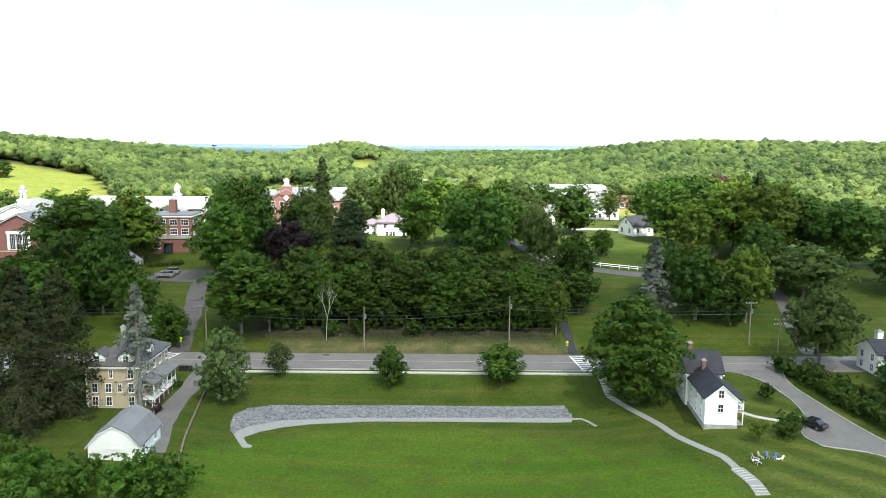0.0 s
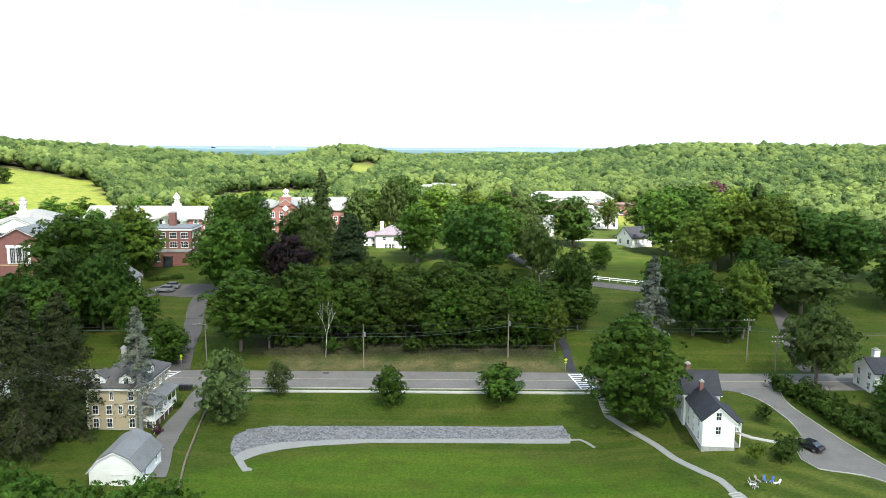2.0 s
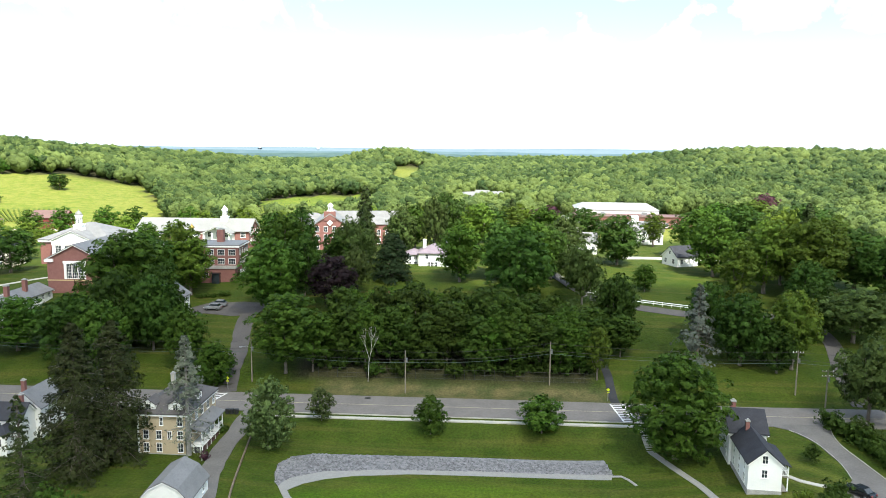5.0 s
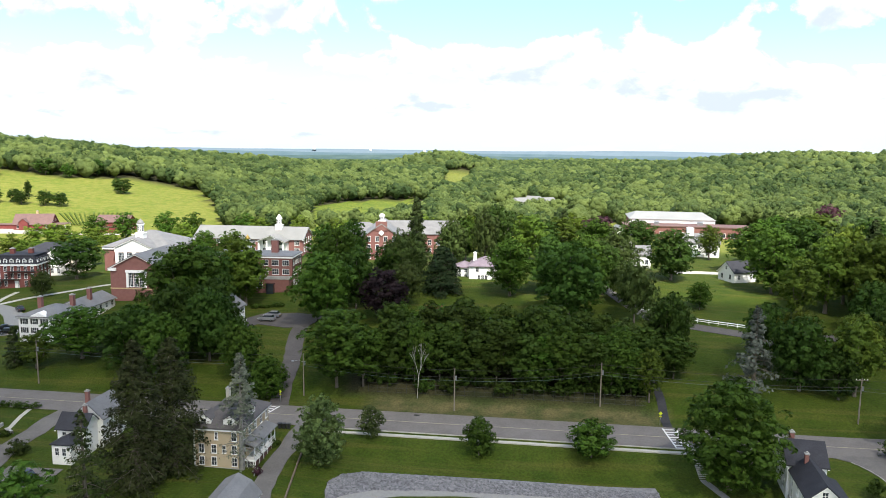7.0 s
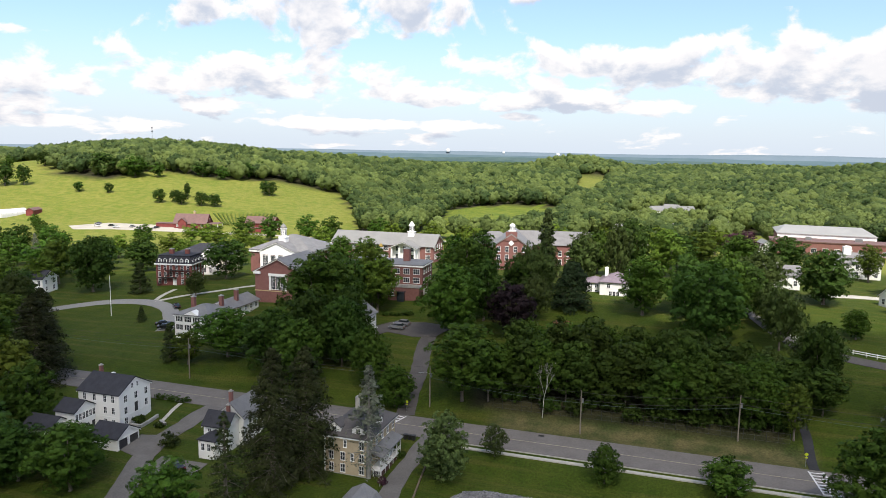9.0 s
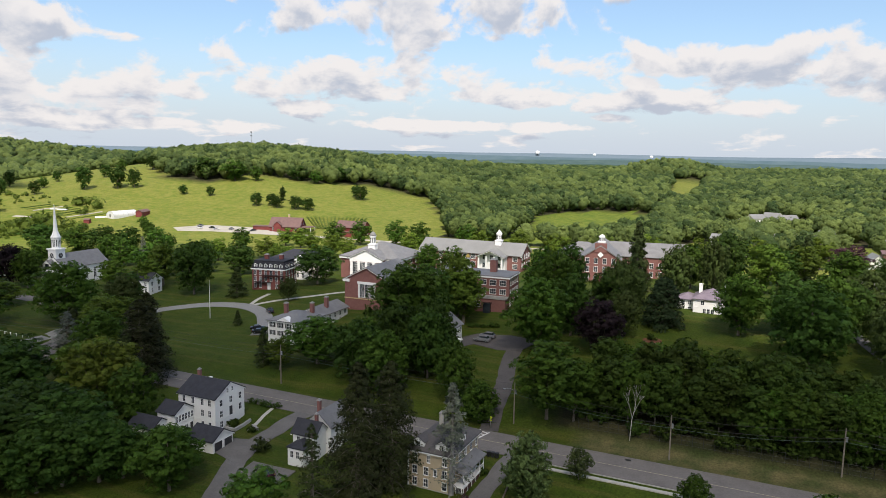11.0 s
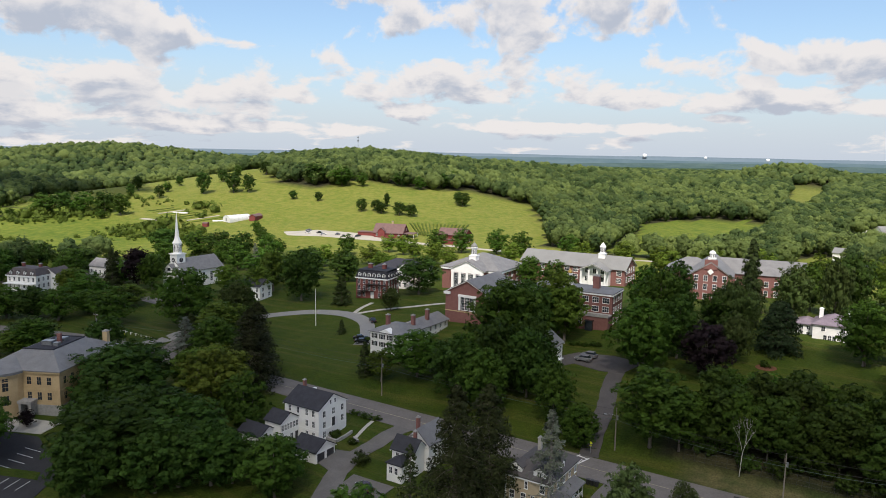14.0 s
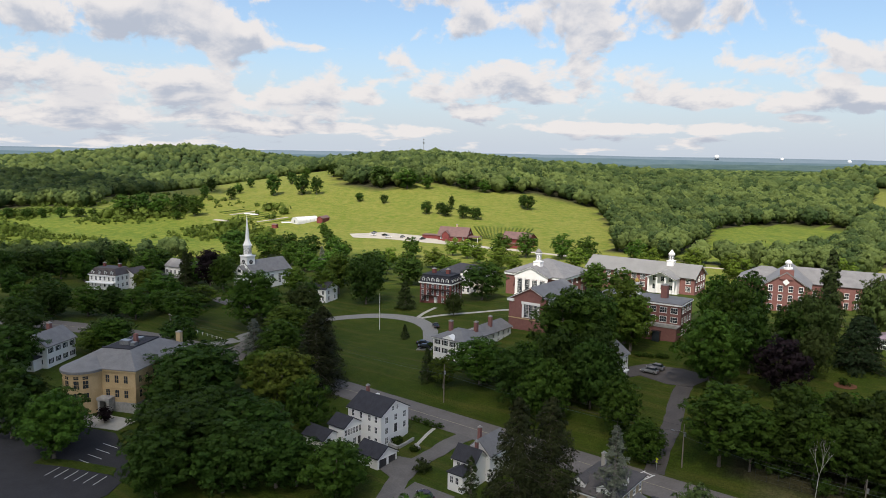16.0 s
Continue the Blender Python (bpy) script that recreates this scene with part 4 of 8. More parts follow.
# drive round the green
strip("driveway", [(-141, 173), (-143, 178), (-147, 184), (-156, 193.5), (-168, 198.5), (-182, 197), (-193, 189), (-199, 178), (-203, 165), (-205, 150), (-206, 140)], 5.0, 0.1, M_gravel,
      "pale curved drive round the green", "driveway", edge=0.1)
strip("path", [(-166, 199), (-160, 206), (-150, 214), (-141, 222), (-130, 226)], 1.8, 0.1, M_concrete, "concrete path up the campus lawn", "path")
strip("path", [(-166, 199), (-168, 206), (-168.5, 213.5)], 1.6, 0.1, M_concrete, "concrete path to the brick hall", "path")
strip("road", [(-196, 141), (-200, 152), (-214, 170), (-232, 176), (-262, 180)], 6, 0.08, M_asphalt, "side street past the church", "road")
# library yard
patch("plaza", [(-176, 88), (-166, 92), (-164, 86), (-172, 82), (-178, 84)], 0.14, M_concrete, "pale concrete forecourt of the library", "plaza")
lot = patch("parking_lot", [(-182, 83), (-172, 81.5), (-163, 85), (-153, 82), (-143, 78), (-138, 70), (-140, 56), (-176, 52), (-198, 62), (-196, 70), (-186, 74)], 0.1, M_black_top, "fresh black asphalt car park with white lines", "parking lot")
for i in range(6):
    strip("parking_line", [(-156.2 + i * 2.2, 69.0 + i * 0.95), (-154.9 + i * 2.2, 65.4 + i * 0.95)], 0.14, 0.13, M_line, "", "", thick=0.02, across=1, parent=lot)
for i in range(4):
    strip("parking_line", [(-160 + i * 1.2, 80.5 - i * 2.4), (-155.5 + i * 1.2, 81.5 - i * 2.4)], 0.14, 0.13, M_line, "", "", thick=0.02, across=1, parent=lot)
patch("grass_island", [(-163, 68), (-157.5, 72), (-147, 76.8), (-144.6, 74.8), (-156, 69.6), (-162, 66)], 0.2, ground_mat, "grass island in the car park", "grass")
patch("parking_yard", [(-340.5, 185.1), (-402.1, 237.6), (-368.8, 234.6), (-320.9, 205.7), (-315.7, 186.4)], 0.12, M_drive, "pale asphalt car park beside the inn", "parking yard", 6)
# farm yard
patch("gravel_lot", [(-378, 374), (-362, 392), (-330, 400), (-300, 398), (-270, 396), (-246, 398), (-240, 392), (-300, 386), (-345, 376), (-366, 366)], 0.12, M_lot, "pale dusty gravel lot before the barns", "gravel lot", 8)
strip("road", [(-240, 394), (-190, 392), (-140, 400), (-80, 412), (-20, 420), (40, 436)], 5, 0.08, M_lot, "pale farm road", "road", step=6)
for i in range(16):
    u = i / 15
    strip("vine_trellis", [(-289 + 27 * u, 418 + 4 * u), (-304 + 33 * u, 433 + 13 * u), (-318 + 38 * u, 447 + 23 * u)], 0.9, 0.8, M_scrub, "green trained vine on the meadow behind the barn", "vine", thick=1.0, across=1, step=5, kind="")
# vegetable plots beside the greenhouse
for i in range(9):
    u = i / 8
    strip("crop_bed", [(-520 + 62 * u, 362 - 4 * u), (-512 + 60 * u, 382 + 3 * u)], 1.6, 0.35, (M_hedge, M_scrub, M_lot, M_leaf_light, M_scrub)[i % 5], "low bed of vegetables in a farm plot", "crop bed", thick=0.5, across=1, step=5, kind="")
strip("crop_bed", [(-500, 343), (-484, 347)], 4.0, 0.2, M_lot, "bare pale soil bed in a farm plot", "crop bed", thick=0.4, across=1, step=5, kind="")

# painted lines
strip("centre_line", MAIN[2:], 0.11, 0.115, M_line_y, "", "", thick=0.03, across=1, parent=road)


def crossing(x, y, width, length, turn, parent):
    """A ladder crossing: two edge lines and bars between them."""
    c, s = math.cos(radians(turn)), math.sin(radians(turn))
    def at(u, v):
        return (x + u * c - v * s, y + u * s + v * c)
    for u in (-width / 2, width / 2):
        strip("crossing_line", [at(u, -length / 2), at(u, length / 2)], 0.3, 0.12, M_line, "", "", thick=0.03, across=1, parent=parent)
    for i in range(8):
        v = -length / 2 + (i + 0.5) * length / 8
        strip("crossing_bar", [at(-width / 2 - 0.1, v), at(width / 2 + 0.1, v)], 0.34, 0.122, M_line, "", "", thick=0.03, across=1, parent=parent)


crossing(28.2, 138.6, 2.6, 10.2, 6, road)
crossing(-56.0, 139.0, 2.4, 10.0, -14, road)
part("drain_grate", boxes((-24.2, 142.6, 0.1, -23.0, 143.4, 0.165)), M_dark_metal, road)
kerb = strip("kerb", [(31, 133.6), (0, 133.6), (-44, 133.6)], 0.14, 0.2, M_concrete, "", "", parent=road, across=1)

# stone bank and gravel walk above the playing field
BANK_FOOT = [(-32.8, 108.8), (-32.0, 111.3), (-30.1, 112.8), (-26.4, 114.8), (-17.2, 116.3), (1.9, 117.3), (19.3, 117.8), (22.6, 117.8)]
BANK_TOP = [(21.8, 122.4), (11.9, 121.9), (-8.0, 121.4), (-29.6, 120.5), (-33.1, 119.0), (-34.8, 116.4), (-34.5, 112.9), (-33.7, 110.3)]
patch("gravel_walk", BANK_FOOT + [(22.1, 116.2), (11.5, 116.2), (1.0, 115.8), (-12.3, 115.3), (-21.5, 113.8), (-25.8, 112.3), (-29.0, 110.3), (-31.0, 107.8), (-29.8, 105.7), (-28.9, 105.2), (-28.9, 104.7), (-30.1, 104.2), (-31.4, 106.2)], 0.08, M_gravel, "grey gravel walk along the foot of the stone bank", "path")
strip("gravel_trail", [(22.1, 117.3), (23.9, 117.3), (24.8, 116.3), (25.9, 114.2)], 0.5, 0.08, M_gravel, "thin worn gravel trail at the end of the stone bank", "path", across=1, step=1.0)


def rip_rap():
    """A bank of broken stone along the field's upper edge."""
    rng = np.random.default_rng(4)
    V, F, at = [], [], 0
    xs = rng.uniform(-37, 26, 15000)
    ys = rng.uniform(109, 121, 15000)
    keep = inside(xs, ys, BANK_FOOT + BANK_TOP)
    for x, y in zip(xs[keep], ys[keep]):
        r = rng.uniform(0.09, 0.24)
        w = np.array([v[:] for v in ICO_V]) * (1 + rng.uniform(-0.3, 0.3, (12, 1))) * (r * rng.uniform(0.8, 1.4), r, r * 0.7) + (x, y, height(x, y) + 0.06)
        V.append(w)
        F.append(np.array(ICO_F) + at)
        at += 12
    ob = new("stone_bank", mesh_of("stone_bank", np.concatenate(V), np.concatenate(F).tolist(), M_rock))
    tagged(ob, "bank of broken grey stone above the playing field", "stones", kind="stuff")
    patch("stone_bed", BANK_FOOT + BANK_TOP, 0.05, M_rock, "grey stone bed under the bank", "stones")


rip_rap()
# walk with steps from the street down past the corner house
strip("path", [(30.6, 125.2)] + [(30.2, 125.5), (31.9, 121.9), (35.4, 113.4), (37.1, 107.3), (39.7, 102.3), (41.3, 99.7), (41.9, 96.2)], 1.15, 0.08, M_gravel, "worn grey gravel walk down the bank", "path", step=1.2)


def flight(x, y, turn, n, run, rise, wide, z, label):
    b = empty("steps", x, y, z, turn, label, "steps")
    for i in range(n):
        part("step", boxes((-wide / 2, -run * (i + 1), -rise * (i + 1) - 0.6, wide / 2, -run * i, -rise * i)), M_concrete, b)


flight(30.3, 131.0, 4, 14, 0.42, 0.15, 1.8, 0.15, "concrete steps down the street bank")
# two short flights with a landing between them at the walk's foot
foot = empty("steps", 41.9, 96.2, 0, 0, "shallow gravel steps with pale stone edgings", "steps")
strip("tread", [(41.9, 96.2), (42.6, 93.1), (42.7, 91.6), (42.6, 89.5)], 1.9, 0.08, M_gravel, "", "", across=2, step=0.6, parent=foot).matrix_parent_inverse = foot.matrix_world.inverted()
for (ax, ay), (bx, by), n in (((41.9, 96.2), (42.6, 93.1), 6), ((42.7, 91.6), (42.6, 89.5), 4)):
    across = Matrix.Rotation(math.atan2(by - ay, bx - ax) + math.pi / 2, 4, "Z")
    for i in range(n):
        x, y = ax + (bx - ax) * i / (n - 1), ay + (by - ay) * i / (n - 1)
        e = part("edging", boxes((-0.95, -0.07, -0.2, 0.95, 0.07, 0.15)), M_concrete, foot)
        e.matrix_basis = Matrix.Translation((x - 41.9, y - 96.2, height(x, y))) @ across
strip("path", [(47.2, 121), (49.0, 117), (51.5, 113.2), (55.5, 111.2)], 1.0, 0.1, M_concrete, "stone-flag walk from the corner house", "path")
strip("path", [(-104.7, 133.6), (-103.9, 130), (-103.2, 126.2), (-102.6, 122.6)], 0.9, 0.1, M_concrete, "concrete garden walk of the big white house", "path")
strip("wall", [(-42.6, 131), (-42.4, 124), (-39.8, 108), (-37.3, 97), (-34.5, 84)], 0.26, 0.35, M_timber, "low weathered timber retaining wall beside the field", "wall", thick=0.9, across=1, kind="structure")
for pts in ([(-111, 121.5), (-107.5, 121.4), (-105.4, 121.3)], [(-105.4, 121.3), (-105.2, 126.5)], [(-103, 124.5), (-100.8, 123.5)]):
    strip("garden_wall", pts, 0.45, 0.7, M_stone_grey, "low stone garden wall", "wall", thick=1.2, across=1)
# ---------------------------------------------------------------- parts of buildings
def on_wall(face, w, l, u, z, x=0.0, y=0.0):
    """The pose of a thing on a wall of a block w by l centred at (x, y): u metres to the viewer's right of the wall's middle."""
    return {"S": pose(x + u, y - l / 2, z), "N": pose(x - u, y + l / 2, z, 0, 0, 180), "E": pose(x + w / 2, y + u, z, 0, 0, 90), "W": pose(x - w / 2, y - u, z, 0, 0, -90)}[face]


MADE = {}


def cached(key, make):
    if key not in MADE:
        MADE[key] = make()
    return MADE[key]


def bm_mesh(name, bm, mat):
    bmesh.ops.recalc_face_normals(bm, faces=bm.faces)
    me = bpy.data.meshes.new(name)
    bm.to_mesh(me)
    bm.free()
    me.materials.append(mat)
    return me


def lattice(xs, zs):
    """A frame with glazing bars in one piece: every second field between the lines stays open."""
    bm = bmesh.new()
    grid = [[bm.verts.new((x, -0.075, z)) for x in xs] for z in zs]
    faces = [bm.faces.new((grid[j][i], grid[j][i + 1], grid[j + 1][i + 1], grid[j + 1][i])) for j in range(len(zs) - 1) for i in range(len(xs) - 1) if not (i % 2 and j % 2)]
    got = bmesh.ops.extrude_face_region(bm, geom=faces)
    for v in got["geom"]:
        if isinstance(v, bmesh.types.BMVert):
            v.co.y = 0.02
    return bm


def window(parent, m, w=0.95, h=1.6, trim=None, shutters=False, bars=(1, 1), name="window"):
    """A sash window: frame with sill, glazing bars and pane set in it; m stands at the middle of its lower edge on the wall."""
    trim = trim or M_trim
    f = 0.09

    def frame_mesh():
        half = [w * i / (bars[0] + 1) - w / 2 for i in range(1, bars[0] + 1)]
        rungs = [h * i / (bars[1] + 1) for i in range(1, bars[1] + 1)]
        xs = [-w / 2 - f, -w / 2] + [q for x in half for q in (x - 0.02, x + 0.02)] + [w / 2, w / 2 + f]
        zs = [-f, 0] + [q for z in rungs for q in (z - 0.025, z + 0.025)] + [h, h + f * 1.4]
        return bm_mesh("window", lattice(xs, zs), trim)

    ob = piece(name, cached(("frame", w, h, trim.name, bars), frame_mesh), parent, m)
    piece("sill", cached(("sill", w, trim.name), lambda: bm_mesh("sill", boxes((-w / 2 - f * 1.6, -0.16, -f * 1.5, w / 2 + f * 1.6, 0.02, -f - 0.002)), trim)), ob)
    piece("pane", cached(("pane", w, h), lambda: bm_mesh("pane", boxes((-w / 2, -0.03, 0, w / 2, 0.005, h)), M_glass)), ob)
    if shutters:
        me = cached(("shutter", w, h), lambda: bm_mesh("shutter", boxes((-w * 0.24, -0.05, 0, w * 0.24, 0.0, h)), M_shutter))
        for s in (-1, 1):
            piece("shutter", me, ob, pose(s * (w / 2 + f + w * 0.25), -0.02, 0))
    return ob


def windows(parent, face, bw, bl, xs, zs, x=0.0, y=0.0, **kw):
    for z in zs:
        for u in xs:
            window(parent, on_wall(face, bw, bl, u, z, x, y), **kw)


def spread(n, width, margin=1.2):
    return [0.0] if n == 1 else [-width / 2 + margin + (width - 2 * margin) * i / (n - 1) for i in range(n)]


def door(parent, m, w=1.0, h=2.1, mat=None):
    ob = piece("door", cached(("door", w, h, (mat or M_door).name), lambda: bm_mesh("door", boxes((-w / 2, -0.06, 0, w / 2, 0.0, h), (w * 0.32, -0.1, h * 0.47, w * 0.38, -0.06, h * 0.52)), mat or M_door)), parent, m)
    piece("door_frame", cached(("dframe", w, h), lambda: bm_mesh("door_frame", boxes((-w / 2 - 0.14, -0.1, 0, -w / 2, 0.0, h), (w / 2, -0.1, 0, w / 2 + 0.14, 0.0, h), (-w / 2 - 0.2, -0.14, h, w / 2 + 0.2, 0.0, h + 0.2)), M_trim)), ob)
    return ob


def block(parent, w, l, h, mat, x=0.0, y=0.0, rise=0.0, along="y", name="wall", sink=3.0, z=0.0):
    """A wall block with foundation in the ground; rise > 0 gives it gable ends, ridge along y or x."""
    bm = bmesh.new()
    if rise:
        half = w / 2 if along == "y" else l / 2
        span = l / 2 if along == "y" else w / 2
        prism(bm, [(-half, z - sink), (half, z - sink), (half, z + h), (0, z + h + rise), (-half, z + h)], -span, span)
        if along == "x":
            bmesh.ops.rotate(bm, verts=bm.verts, cent=(0, 0, 0), matrix=Matrix.Rotation(math.pi / 2, 3, "Z"))
    else:
        box(bm, -w / 2, -l / 2, z - sink, w / 2, l / 2, z + h)
    bmesh.ops.translate(bm, verts=bm.verts, vec=(x, y, 0))
    return part(name, bm, mat, parent)


def gable_roof(parent, w, l, h, rise, mat, x=0.0, y=0.0, along="y", over=0.45, thick=0.22, trim=None):
    half, span = (w / 2, l / 2) if along == "y" else (l / 2, w / 2)
    k = rise / half
    bm = bmesh.new()
    o, e = half + over, span + over
    z0 = h - over * k + 0.03
    prism(bm, [(-o, z0), (0, h + rise + 0.03), (o, z0), (o, z0 + thick), (0, h + rise + thick + 0.06), (-o, z0 + thick)], -e, e)
    turn = Matrix.Rotation(math.pi / 2, 3, "Z") if along == "x" else Matrix.Identity(3)
    bmesh.ops.rotate(bm, verts=bm.verts, cent=(0, 0, 0), matrix=turn)
    bmesh.ops.translate(bm, verts=bm.verts, vec=(x, y, 0))
    roof = part("roof", bm, mat, parent)
    if trim:
        for s in (-1, 1):
            bm = bmesh.new()
            prism(bm, [(-o, z0 - 0.2), (0, h + rise - 0.17), (o, z0 - 0.2), (o, z0 - 0.01), (0, h + rise + 0.02), (-o, z0 - 0.01)], s * (span + 0.02), s * (span + over - 0.04))
            bmesh.ops.rotate(bm, verts=bm.verts, cent=(0, 0, 0), matrix=turn)
            bmesh.ops.translate(bm, verts=bm.verts, vec=(x, y, 0))
            part("gable_trim", bm, trim, roof)
    return roof


def hip_roof(parent, w, l, h, rise, mat, x=0.0, y=0.0, over=0.5, ridge=None, flat=None, name="roof"):
    """Hipped roof; flat gives the size (w, l) of a level top instead of a ridge."""
    a, b = w / 2 + over, l / 2 + over
    if flat:
        c, d = flat[0] / 2, flat[1] / 2
    else:
        c, d = (0.02, max(0.05, b - a)) if l >= w else (max(0.05, a - b), 0.02)
    bm = bmesh.new()
    low = [bm.verts.new((x + sx * a, y + sy * b, h - 0.18)) for sx, sy in ((-1, -1), (1, -1), (1, 1), (-1, 1))]
    eave = [bm.verts.new((x + sx * a, y + sy * b, h + 0.04)) for sx, sy in ((-1, -1), (1, -1), (1, 1), (-1, 1))]
    top = [bm.verts.new((x + sx * c, y + sy * d, h + rise)) for sx, sy in ((-1, -1), (1, -1), (1, 1), (-1, 1))]
    bm.faces.new(low[::-1])
    for i in range(4):
        j = (i + 1) % 4
        bm.faces.new((low[i], low[j], eave[j], eave[i]))
        bm.faces.new((eave[i], eave[j], top[j], top[i]))
    bm.faces.new(top)
    return part(name, bm, mat, parent)


def cornice(parent, w, l, h, x=0.0, y=0.0, out=0.3, deep=0.45, mat=None, name="cornice"):
    return part(name, boxes((x - w / 2 - out, y - l / 2 - out, h - deep, x + w / 2 + out, y - l / 2 - 0.004, h), (x - w / 2 - out, y + l / 2 + 0.004, h - deep, x + w / 2 + out, y + l / 2 + out, h),
                            (x - w / 2 - out, y - l / 2, h - deep, x - w / 2 - 0.004, y + l / 2, h), (x + w / 2 + 0.004, y - l / 2, h - deep, x + w / 2 + out, y + l / 2, h)), mat or M_trim, parent)


def chimney(parent, x, y, z0, z1, w=0.8, mat=None, cap=None):
    ob = part("chimney", boxes((x - w / 2, y - w / 2, z0, x + w / 2, y + w / 2, z1)), mat or M_brick, parent)
    part("chimney_cap", boxes((x - w / 2 - 0.08, y - w / 2 - 0.08, z1 - 0.05, x + w / 2 + 0.08, y + w / 2 + 0.08, z1 + 0.14), (x - w / 4, y - w / 4, z1 + 0.14, x + w / 4, y + w / 4, z1 + 0.4)), cap or M_stone_grey, ob)
    return ob


def columns(parent, places, z0, z1, r=0.3, mat=None):
    def make():
        v, f = tube([(0, 0, 0), (0, 0, 0.25), (0, 0, 0.26), (0, 0, (z1 - z0) * 0.6), (0, 0, z1 - z0 - 0.3), (0, 0, z1 - z0 - 0.29), (0, 0, z1 - z0)],
                    [r * 1.3, r * 1.3, r, r * 0.95, r * 0.85, r * 1.25, r * 1.25], 10)
        return mesh_of("column", v, f, mat or M_trim)
    me = cached(("column", round(z1 - z0, 2), r), make)
    for x, y in places:
        piece("column", me, parent, pose(x, y, z0))


def dormer(parent, m, w=1.5, h=1.5, deep=2.0, mat=None, roof=None, win=(0.8, 1.1)):
    ob = piece("dormer", None, parent, m)
    block(ob, w, deep, h, mat or M_trim, 0, deep / 2, rise=w * 0.35, sink=0.4)
    gable_roof(ob, w, deep, h, w * 0.35, roof or M_roof_dark, 0, deep / 2, over=0.18, thick=0.12)
    window(ob, pose(0, 0, 0.25), *win)
    return ob


def cupola(parent, x, y, z, w=2.2, tall=7.0, dome=True, mat=None, cap=None):
    mat = mat or M_trim
    ob = part("cupola", boxes((x - w / 2, y - w / 2, z, x + w / 2, y + w / 2, z + tall * 0.3), (x - w * 0.56, y - w * 0.56, z + tall * 0.3, x + w * 0.56, y + w * 0.56, z + tall * 0.34)), mat, parent)
    v, f = tube([(x, y, z + tall * 0.34), (x, y, z + tall * 0.7), (x, y, z + tall * 0.7 + 0.01), (x, y, z + tall * 0.74)], [w * 0.4, w * 0.4, w * 0.5, w * 0.5], 8)
    piece("lantern", mesh_of("lantern", v, f, mat), ob)
    for i in range(8):
        a = 2 * math.pi * (i + 0.5) / 8
        piece("louvre", cached(("louvre", w, tall), lambda: bm_mesh("louvre", boxes((-w * 0.09, -0.04, 0, w * 0.09, 0.02, tall * 0.24)), M_glass)), ob,
              pose(x + math.cos(a) * w * 0.375, y + math.sin(a) * w * 0.375, z + tall * 0.4, 0, 0, math.degrees(a) + 90))
    prof = [(0.0, 0.46), (0.06, 0.42), (0.12, 0.32), (0.17, 0.18), (0.2, 0.05), (0.26, 0.015)] if dome else [(0.0, 0.48), (0.26, 0.02)]
    v, f = tube([(x, y, z + tall * (0.74 + a)) for a, _ in prof], [w * b for _, b in prof], 10)
    piece("dome", mesh_of("dome", v, f, cap or mat, smooth=dome), ob)
    return ob


def site(name, x, y, rz, label, category="house", dz=0.0):
    return empty(name, x, y, height(x, y) + dz, rz, label, category)


def rail(parent, x0, x1, y, z0, posts=6, h=1.0, mat=None, name="railing"):
    rows = [(x0, y - 0.04, z0 + h - 0.08, x1, y + 0.04, z0 + h), (x0, y - 0.03, z0 + 0.1, x1, y + 0.03, z0 + 0.16)]
    n = int(abs(x1 - x0) / 0.22)
    rows += [(x0 + (x1 - x0) * i / n - 0.02, y - 0.02, z0 + 0.12, x0 + (x1 - x0) * i / n + 0.02, y + 0.02, z0 + h - 0.06) for i in range(n + 1)]
    return part(name, boxes(*rows), mat or M_trim, parent)


